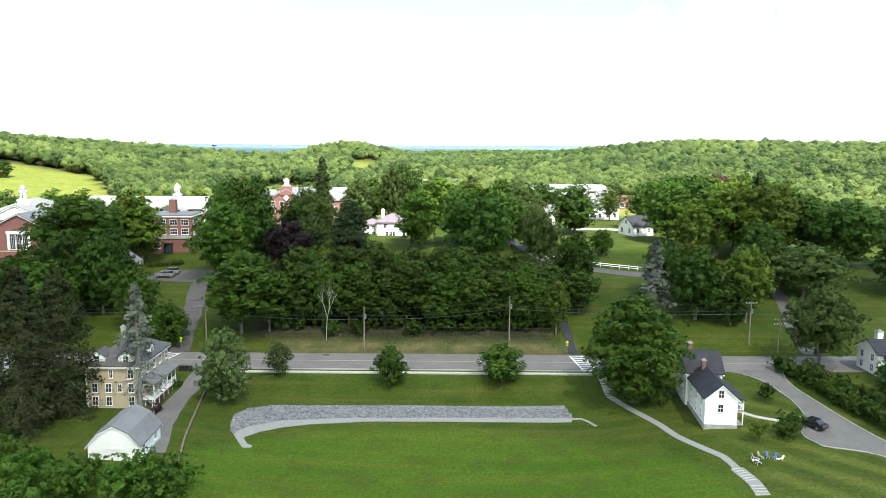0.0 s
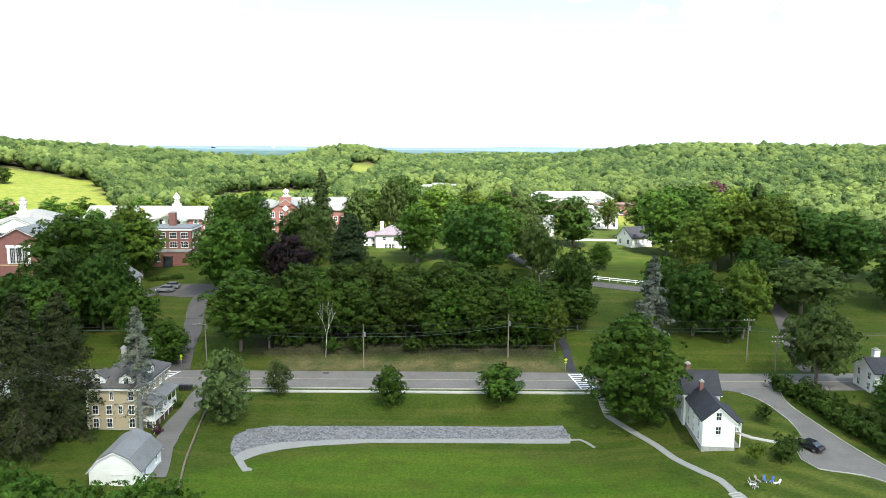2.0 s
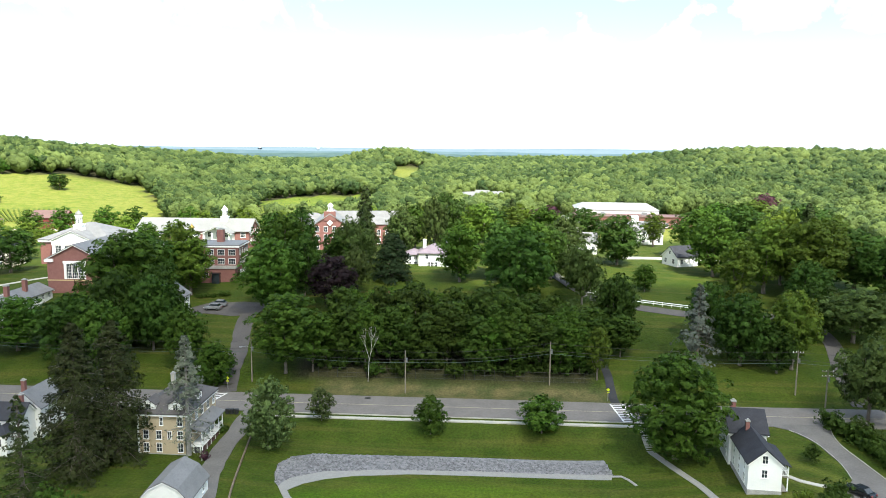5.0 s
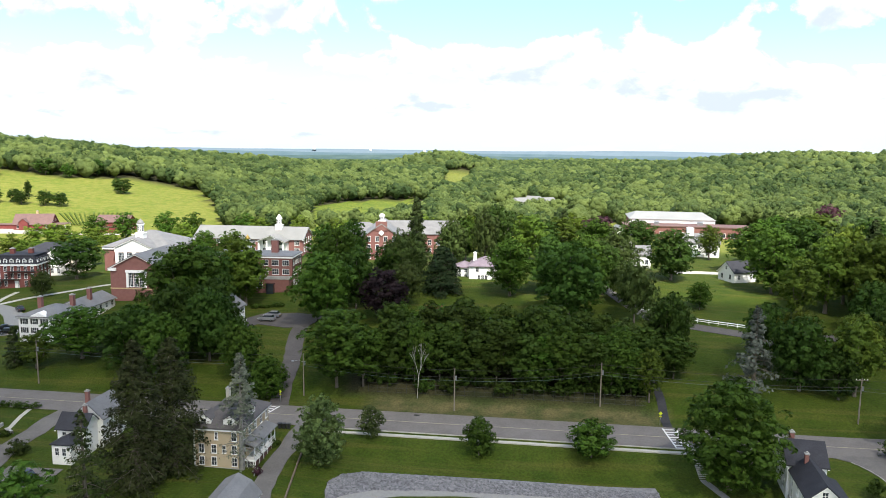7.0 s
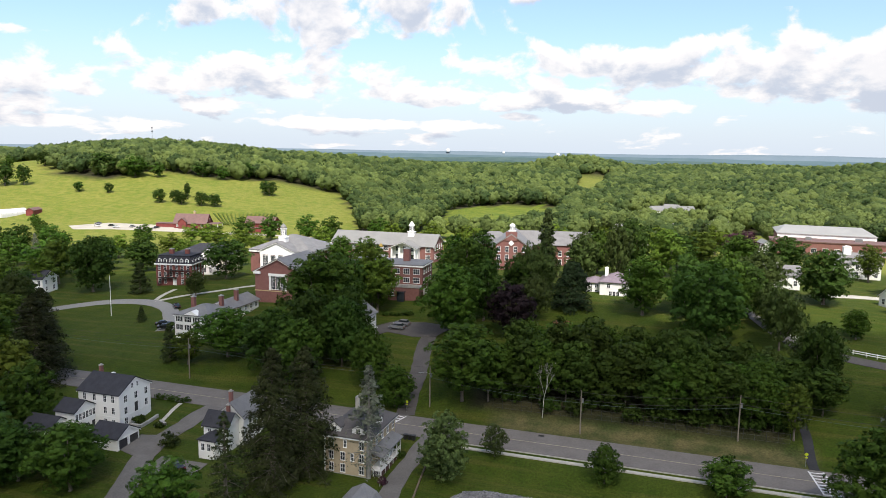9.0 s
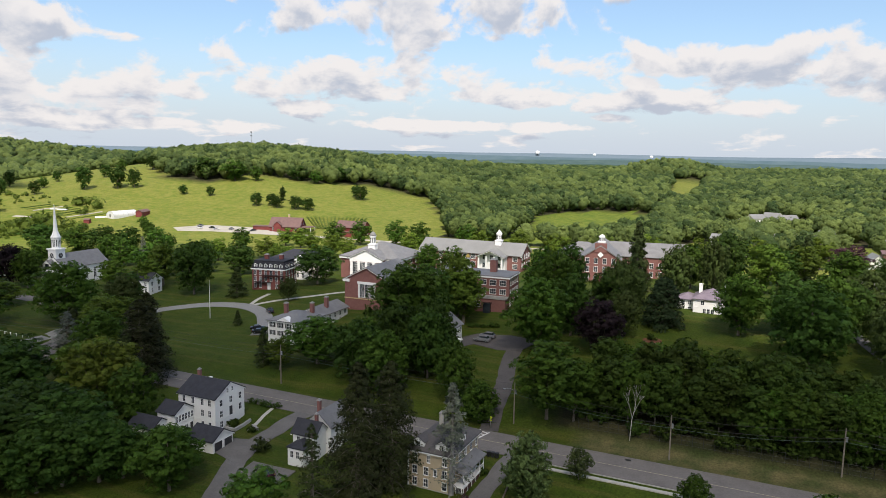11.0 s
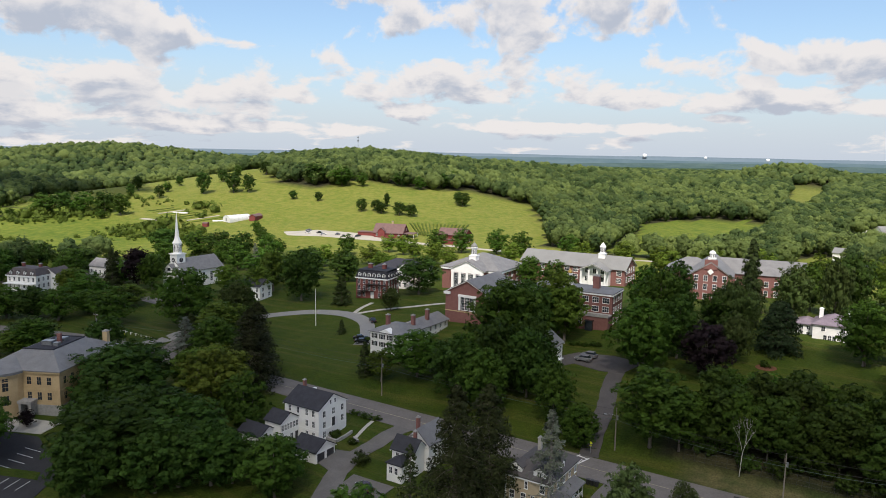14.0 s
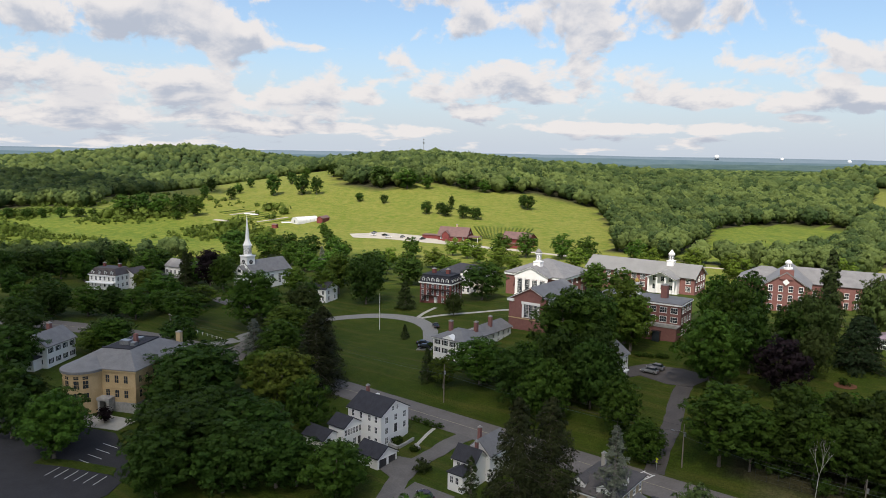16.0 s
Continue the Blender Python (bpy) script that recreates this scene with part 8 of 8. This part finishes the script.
def scatter_scrub():
    """Bushes and small trees scattered over the rough grass beyond the church."""
    rng = np.random.default_rng(5)
    b, bf = np.array([v[:] for v in ICO_V]), np.array(ICO_F)
    V, F, N, at = [], [], [], 0
    for _ in range(3400):
        x, y = rng.uniform(-760, -345), rng.uniform(165, 400)
        thick = noise.noise((x / 60, y / 60, 0))
        if thick < -0.1 or (x > -460 and y > 330) or (y > 330 and rng.random() < 0.7):
            continue
        z, r = height(x, y), rng.uniform(0.7, 1.9) + max(0.0, thick) * rng.uniform(0, 9)
        w = b * (1 + rng.uniform(-0.3, 0.3, (12, 1))) * r * (0.7, 0.7, 0.6) + (x, y, z + r * 0.4)
        d = rng.normal(0, 1, (18, 3))
        d[:, 2] = np.abs(d[:, 2])
        d /= np.linalg.norm(d, axis=1)[:, None]
        v, f, lit = leaf_cards(rng, d * r * rng.uniform(0.7, 1.1, (18, 1)) + (x, y, z + r * 0.4), d, 0.42 * r)
        V += [w, v]
        N += [b, lit]
        F += (bf + at).tolist() + (f + at + 12).tolist()
        at += 12 + len(v)
    me = mesh_of("scrub", np.concatenate(V), F, M_scrub, normals=np.concatenate(N))
    tagged(new("scrub", me), "scattered bushes on rough wet grassland", "scrub", kind="stuff")


scatter_scrub()

# far blue ridges that close the view, distance haze put into their colours
M_ridge = [material("wooded ridge with painted haze", low, high, 0.012, 1.0, spec=0.0, stretch=(1, 1, 3)) for low, high in (((0.04, 0.075, 0.06), (0.085, 0.125, 0.085)), ((0.06, 0.1, 0.1), (0.1, 0.145, 0.135)),
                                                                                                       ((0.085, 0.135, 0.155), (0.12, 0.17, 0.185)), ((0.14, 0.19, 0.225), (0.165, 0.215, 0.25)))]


def far_ridge(radius, low, high, seed, mat):
    verts, faces = [], []
    steps = 220
    for i in range(steps + 1):
        a = radians(-85 + 135 * i / steps)
        n = 0.5 + 0.5 * noise.noise((a * 3.2 + seed, seed, 0)) + 0.12 * noise.noise((a * 16, seed, 1))
        top = low + (high - low) * n
        for r, z in ((radius - 260, -30), (radius, top), (radius + 200, top * 0.6)):
            verts.append((math.sin(a) * r, math.cos(a) * r, z))
    for i in range(steps):
        for j in range(2):
            k = i * 3 + j
            faces.append((k, k + 1, k + 4, k + 3))
    ob = new("backdrop", mesh_of("backdrop", verts, faces, mat, smooth=True))
    tagged(ob, "far hazy blue wooded ridge on the horizon", "ridge", kind="structure")


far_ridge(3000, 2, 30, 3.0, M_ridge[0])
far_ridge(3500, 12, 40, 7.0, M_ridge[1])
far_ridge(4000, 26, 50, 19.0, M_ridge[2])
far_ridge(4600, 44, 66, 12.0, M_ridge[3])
# ---------------------------------------------------------------- poles, wires and street furniture
def pole(x, y, tall, label, arms=1, lean=0.0, lamp=False):
    b = site("utility_pole", x, y, 0, label, "utility pole")
    v, f = tube([(0, 0, -1), (lean * 0.5, 0, tall * 0.5), (lean, 0, tall)], [0.17, 0.14, 0.1], 8)
    piece("shaft", mesh_of("shaft", v, f, M_wood), b)
    for i in range(arms):
        z = tall - 0.5 - i * 1.0
        part("crossarm", boxes((lean - 1.2, -0.08, z, lean + 1.2, 0.08, z + 0.14)), M_wood, b)
        for u in (-1.05, -0.4, 0.4, 1.05):
            piece("insulator", cached("insulator", lambda: mesh_of("insulator", *tube([(0, 0, 0), (0, 0, 0.12), (0, 0, 0.22)], [0.05, 0.07, 0.04], 6), M_trim)), b, pose(lean + u, 0, z + 0.14))
    v, f = tube([(lean + 0.28, 0, tall - 2.6), (lean + 0.28, 0, tall - 1.7)], [0.22, 0.22], 8)
    piece("transformer", mesh_of("transformer", v, f, M_metal), b)
    if lamp:
        v, f = tube([(lean, 0, tall - 1.9), (lean - 0.9, -0.5, tall - 1.4), (lean - 1.8, -1.0, tall - 1.45)], [0.04, 0.04, 0.04], 5)
        piece("lamp_arm", mesh_of("lamp_arm", v, f, M_metal), b)
        part("lamp_head", boxes((lean - 2.3, -1.25, tall - 1.55, lean - 1.75, -0.95, tall - 1.4)), M_metal, b)
    return (x + lean, y, height(x, y) + tall)


P1 = pole(-113.6, 148.6, 10.5, "wooden utility pole with transformer beside the lawn", 0)
P2 = pole(-50.2, 149.6, 9.6, "thin wooden utility pole beside the drive", 0, lamp=True)
P3 = pole(-16.2, 147.0, 9.4, "wooden utility pole on the grass verge", 0)
P4 = pole(14.6, 151.0, 9.6, "wooden utility pole at the edge of the trees", 0)
P5 = pole(66.0, 150.2, 9.6, "wooden utility pole with crossarm on the lawn", 1)
P6 = pole(69.8, 144.9, 8.2, "pale pole with twin crossarms at the drive", 2)
P7 = pole(-168.0, 150.0, 9.5, "wooden utility pole beside the green", 0, lamp=True)
P8 = pole(-218.0, 133.0, 9.5, "wooden utility pole near the crossroads", 1)
P9 = pole(112.0, 151.5, 9.6, "wooden utility pole by the street corner", 0)


def wire(a, b, sag, r, mat, label):
    pts = []
    for i in range(17):
        t = i / 16
        p = Vector(a).lerp(Vector(b), t)
        p.z -= sag * 4 * t * (1 - t)
        pts.append(p)
    v, f = tube(pts, [r] * len(pts), 4)
    tagged(new("overhead_wire", mesh_of("overhead_wire", v, f, mat)), label, "overhead wire", "wires along the street")


line = [P8, P7, P1, P2, P3, P4, P5, P9]
for a, b in zip(line, line[1:]):
    for drop, mat, r, lab in ((0.3, M_wire, 0.022, "black overhead power cable between wooden poles"), (1.9, M_wire, 0.03, "black overhead telephone cable between wooden poles"), (2.6, M_green_wire, 0.028, "green-grey sleeved overhead cable between wooden poles")):
        wire((a[0], a[1] - 0.2, a[2] - drop), (b[0], b[1] - 0.2, b[2] - drop), 0.75, r, mat, lab)
wire((P5[0], P5[1], P5[2] - 0.6), (P6[0], P6[1], P6[2] - 0.5), 0.3, 0.022, M_wire, "black overhead cable between two wooden poles")


def chain_fence():
    f = empty("fence", -36, 151.6, 0, 0, "dark steel fence with tall posts before the trees", "fence")
    for i in range(29):
        x = i * 2.15
        z = height(-36 + x, 151.6)
        piece("post", cached("fpost", lambda: mesh_of("post", *tube([(0, 0, -0.4), (0, 0, 2.3)], [0.045, 0.04], 6), M_dark_metal)), f, pose(x, 0, z))
    for h in (0.2, 1.15, 2.2):
        pts = [(i * 2.15, 0, height(-36 + i * 2.15, 151.6) + h) for i in range(29)]
        piece("rail", mesh_of("rail", *tube(pts, [0.022] * 29, 4), M_dark_metal), f)


chain_fence()


def rail_fence(points, label, mat, h=1.1, gap=2.4, rails=(0.45, 0.95), thick=0.05, name="fence"):
    line = smooth_line(points, gap)
    f = empty(name, line[0].x, line[0].y, 0, 0, label, "fence")
    me = cached(("rpost", h, mat.name, thick), lambda: bm_mesh("post", boxes((-0.07, -0.07, -0.4, 0.07, 0.07, h)), mat))
    for p in line:
        piece("post", me, f, pose(p.x - line[0].x, p.y - line[0].y, height(p.x, p.y)))
    for r in rails:
        pts = [(p.x - line[0].x, p.y - line[0].y, height(p.x, p.y) + r) for p in line]
        piece("rail", mesh_of("rail", *tube(pts, [thick] * len(pts), 4), mat), f)


rail_fence([(29, 201), (38, 196), (46, 193.4), (55, 191.6), (62, 190)], "white painted rail fence along the curved lane", M_trim, 1.2, 2.2, (0.5, 1.0), 0.1)
rail_fence([(-208, 146), (-222, 144), (-236, 142)], "low white post fence round the common", M_trim, 0.9, 2.2, (0.75,), 0.03)


def hedge(points, wide, tall, label, seed):
    line = smooth_line(points, 1.1)
    rng = random.Random(seed)
    L = [(p.x + rng.uniform(-0.3, 0.3), p.y + rng.uniform(-0.3, 0.3), height(p.x, p.y) + tall * rng.uniform(0.35, 0.6), wide * rng.uniform(0.42, 0.55)) for p in line for _ in range(2)]
    tagged(new("hedge", crown_mesh("hedge", seed, L, M_hedge, 190 * len(line), 0.17)), label, "hedge")


hedge([(65.6, 135.5), (66.6, 130.5), (68.4, 124.5), (69.8, 116), (71.5, 107), (77, 98)], 4.6, 3.4, "long clipped green hedge beside the drive", 61)
hedge([(69.5, 131), (72.5, 124), (74.5, 116), (78, 108)], 4.6, 3.0, "loose green shrubs behind the clipped hedge", 64)
hedge([(-80.5, 195.4), (-76, 196.6), (-72, 197.4)], 1.5, 1.2, "low clipped hedge before the dormitory", 62)
hedge([(-111.4, 134.2), (-106, 134.3), (-103.5, 134.4)], 1.4, 1.2, "low green hedge of the white house garden", 63)


def grow(x, y, wide, tall, label, seed, mat=None):
    ob = bush(label, seed, wide, tall, mat or M_hedge, int(260 * wide), 0.16 + 0.012 * wide)
    ob.matrix_world = pose(x, y, height(x, y) - 0.1)


grow(53.6, 105.2, 5.6, 4.2, "broad green shrub beside the parked car", 71)
grow(56.8, 120.6, 3.2, 3.4, "green shrub on the lawn by the drive", 72)
grow(47.7, 103.2, 3.0, 4.6, "light green young tree on the lower lawn", 73, M_leaf_sunny)
grow(-28.0, 197.8, 3.0, 1.6, "shrubs in a mulched bed on the lawn", 74)
grow(-94.0, 116.0, 4.2, 3.0, "olive shrub beside the lane", 75, M_leaf_olive)
grow(-107.5, 123.5, 3.6, 1.6, "garden shrubs above a stone wall", 76)
grow(-101.5, 122.5, 2.2, 1.3, "small garden shrub beside a stone wall", 77)
grow(-47.6, 115.5, 1.8, 1.5, "brown and green shrub under the veranda", 78, M_leaf_plum)
grow(-48.6, 126.5, 2.2, 1.5, "low shrub beside the veranda", 79)
grow(-126.0, 181.0, 5.0, 2.2, "clipped shrubs beside the white house", 80)
grow(-141.0, 176.5, 3.0, 1.5, "low shrub at the corner of the white house", 81)
for i, (x, y) in enumerate(((-54, 89), (-47, 86), (-41, 87.5), (-60, 92), (-35.5, 88), (-50, 80))):
    grow(x, y, 8.5, 6.5, "dense green thicket of young trees below the barn", 90 + i, M_leaf)
under = bush("dark undergrowth below the roadside trees", 120, 5.5, 3.4, M_hedge, 900, 0.26, name="undergrowth")
for i in range(15):
    x, y = -35 + i * 4.1 + belt.uniform(-0.8, 0.8), 153.6 + belt.uniform(-1.0, 2.5)
    m = pose(x, y, height(x, y) - 0.2, 0, 0, belt.uniform(0, 360))
    if i:
        copy_thing(under, m)["group"] = "undergrowth below the roadside trees"
    else:
        under.matrix_world = m
        under["group"] = "undergrowth below the roadside trees"
patch("mulch_bed", [(-28 + 2.6 * math.cos(k * 0.5236), 197.8 + 1.7 * math.sin(k * 0.5236)) for k in range(12)], 0.06, M_mulch, "brown mulch bed on the lawn", "flower bed")


def car(x, y, turn, paint, label, suv=False):
    """A parked car: shaped body, glasshouse, wheels, lamps."""
    b = site("car", x, y, turn, label, "car", dz=0.1)
    h = 0.22 if suv else 0.0
    side = [(-2.3, 0.35), (2.25, 0.35), (2.32, 0.6), (2.2, 0.86 + h * 0.6), (1.2, 0.98 + h), (-2.15, 1.0 + h), (-2.35, 0.7)]
    bm = bmesh.new()
    prism(bm, side, -0.9, 0.9)
    bmesh.ops.bevel(bm, geom=bm.edges[:], offset=0.07, segments=2, affect="EDGES")
    part("body", bm, paint, b)
    bm = bmesh.new()
    top = [(-2.0 if suv else -1.75, 0.97 + h), (1.1, 0.96 + h), (0.45, 1.46 + h), (-1.5 if suv else -1.0, 1.5 + h)]
    prism(bm, top, -0.78, 0.78)
    bmesh.ops.bevel(bm, geom=bm.edges[:], offset=0.06, segments=2, affect="EDGES")
    part("glasshouse", bm, M_glass, b)
    part("roof", boxes((-1.5 if suv else -1.0, -0.7, 1.47 + h, 0.42, 0.7, 1.54 + h)), paint, b)
    tyre = cached("tyre", lambda: mesh_of("tyre", *tube([(0, -0.12, 0), (0, -0.1, 0), (0, 0.1, 0), (0, 0.12, 0)], [0.28, 0.34, 0.34, 0.28], 16), M_wire))
    rim = cached("rim", lambda: mesh_of("rim", *tube([(0, -0.135, 0), (0, 0.135, 0)], [0.19, 0.19], 12), M_metal))
    for u in (-1.4, 1.4):
        for v in (-0.82, 0.82):
            w = piece("wheel", tyre, b, pose(u, v, 0.34))
            piece("rim", rim, w)
    for v in (-0.65, 0.65):
        part("headlight", boxes((2.2, v - 0.2, 0.62, 2.34, v + 0.2, 0.78)), M_trim, b)
        part("tail_light", boxes((-2.38, v - 0.16, 0.7, -2.24, v + 0.16, 0.9)), M_red, b)


M_black_paint = material("black car paint", (0.01, 0.011, 0.014), (0.016, 0.017, 0.02), 0.5, 0.15, spec=0.6)
M_silver_paint = material("silver car paint", (0.3, 0.31, 0.33), (0.36, 0.37, 0.39), 0.5, 0.25, metal=0.4, spec=0.6)
M_white_paint = material("white car paint", (0.7, 0.7, 0.7), (0.76, 0.76, 0.76), 0.5, 0.2, spec=0.6)
M_maroon_paint = material("dark maroon car paint", (0.03, 0.012, 0.018), (0.04, 0.017, 0.024), 0.5, 0.2, spec=0.6)
car(58.9, 109.3, 122, M_black_paint, "black car parked on the drive")
car(-72.4, 185.6, 178, M_silver_paint, "silver van parked in the campus yard", True)
car(-72.0, 188.6, 178, M_silver_paint, "grey car parked behind the silver van", True)
car(-86.5, 108.3, 160, M_maroon_paint, "dark maroon car parked below the white house")
car(-141.5, 174.5, 30, M_black_paint, "black car parked beside the white house")
car(-144.2, 177.0, 35, M_black_paint, "dark car parked on the curved drive")
car(-152.5, 193.6, 140, M_black_paint, "black car parked at the edge of the curved drive")
for i, (x, y) in enumerate(((-352, 384), (-346, 381), (-338, 387), (-330, 384), (-360, 380), (-365, 386), (-322, 390))):
    car(x, y, 20 + 40 * i, (M_black_paint, M_white_paint, M_silver_paint)[i % 3], "car parked in the farm's gravel lot")


def flagpole(x, y, tall):
    b = site("flagpole", x, y, 0, "tall white flagpole on the green", "flagpole")
    piece("shaft", mesh_of("shaft", *tube([(0, 0, -0.5), (0, 0, tall * 0.5), (0, 0, tall)], [0.13, 0.1, 0.05], 8), M_trim), b)
    piece("finial", mesh_of("finial", *tube([(0, 0, tall), (0, 0, tall + 0.12), (0, 0, tall + 0.25)], [0.05, 0.12, 0.02], 8), M_line_y), b)


flagpole(-170.5, 184.6, 13)


def crossing_sign(x, y):
    b = site("crossing_sign", x, y, 0, "yellow pedestrian crossing sign on a short post", "road sign")
    part("post", boxes((-0.05, -0.05, -0.5, 0.05, 0.05, 2.6)), M_metal, b)
    sign = part("panel", boxes((-0.28, -0.08, -0.28, 0.28, -0.05, 0.28)), M_sign, b)
    sign.matrix_local = pose(0, 0, 2.5, 0, 45, 0)
    part("lower_panel", boxes((-0.26, -0.08, 1.75, 0.26, -0.05, 1.98)), M_sign, b)


M_sign = material("lime yellow sign sheet", (0.5, 0.6, 0.02), (0.56, 0.66, 0.04), 2, 0.4)
for x, y in ((30.2, 133.2), (26.2, 145.6), (-54.4, 146.2), (-58.5, 132.8), (-212, 139)):
    crossing_sign(x, y)


def wheelie_bin(x, y):
    b = site("rubbish_bin", x, y, 0, "black wheeled rubbish bin at the drive's mouth", "bin")
    bm = bmesh.new()
    prism(bm, [(-0.28, 0.05), (0.28, 0.05), (0.34, 1.0), (-0.34, 1.0)], -0.33, 0.33)
    part("body", bm, M_wire, b)
    part("lid", boxes((-0.37, -0.37, 1.0, 0.37, 0.4, 1.07)), M_door, b)


for x in (-49.4, -48.5, -47.6):
    wheelie_bin(x, 132.1)


def lawn_chair(x, y, turn, mat, label):
    b = site("lawn_chair", x, y, turn, label, "chair")
    part("seat", boxes((-0.3, -0.5, 0.32, 0.3, 0.9, 0.38)), mat, b)
    part("backrest", boxes((-0.3, -0.03, 0, 0.3, 0.03, 0.8)), mat, b).matrix_local = pose(0, -0.5, 0.36, 30, 0, 0)
    for u in (-0.27, 0.27):
        for v in (-0.4, 0.8):
            part("leg", boxes((u - 0.03, v - 0.03, -0.1, u + 0.03, v + 0.03, 0.34)), M_trim, b)
    return b


M_blue = material("blue plastic", (0.05, 0.1, 0.3), (0.07, 0.14, 0.38), 2, 0.4)
for i in range(7):
    a = radians(205 - 32 * i)
    m, l = ((M_fence, "weathered grey lawn chair in an arc"), (M_trim, "white plastic lawn chair in an arc"), (M_fence, "weathered grey lawn chair in an arc"), (M_fence, "weathered grey lawn chair in an arc"),
            (M_blue, "blue lawn chair in an arc of chairs"), (M_blue, "blue lawn chair in an arc of chairs"), (M_trim, "white plastic lawn chair in an arc"))[i]
    chair = lawn_chair(46.9 + 1.9 * math.cos(a), 97.7 + 1.3 * math.sin(a), math.degrees(a) + 90, m, l)
    chair.scale = (0.62, 0.62, 0.7)
    chair["group"] = "chairs on the lower lawn"


def mast(x, y, tall):
    b = site("radio_mast", x, y, 0, "slender grey radio mast on the wooded hill", "mast")
    for u, v in ((0.5, 0), (-0.25, 0.43), (-0.25, -0.43)):
        piece("leg", mesh_of("leg", *tube([(u, v, -1), (u * 0.5, v * 0.5, tall)], [0.14, 0.1], 4), M_metal), b)
    part("antenna", boxes((-0.9, -0.9, tall - 7, 0.9, 0.9, tall - 5), (-0.7, -0.7, tall - 2, 0.7, 0.7, tall)), M_metal, b)


mast(-700, 846, 32)


def water_tank(az, dist, r, z):
    x, y = math.sin(az) * dist, math.cos(az) * dist
    b = empty("water_tank", x, y, z - 0.9 * r, 0, "white domed water tank on the far ridge", "water tank")
    prof = [(0, 1), (1.2, 1), (1.5, 0.8), (1.7, 0.45), (1.78, 0.05)]
    piece("tank", mesh_of("tank", *tube([(0, 0, a * r) for a, _ in prof], [k * r for _, k in prof], 16), M_trim, smooth=True), b)
    piece("tower", mesh_of("tower", *tube([(0, 0, -60), (0, 0, 0.1)], [r * 0.3, r * 0.3], 10), M_roof_grey), b)


water_tank(-0.3047, 4560, 13, 60)
water_tank(-0.2283, 4570, 9, 52)
water_tank(-0.1544, 4560, 10, 45)
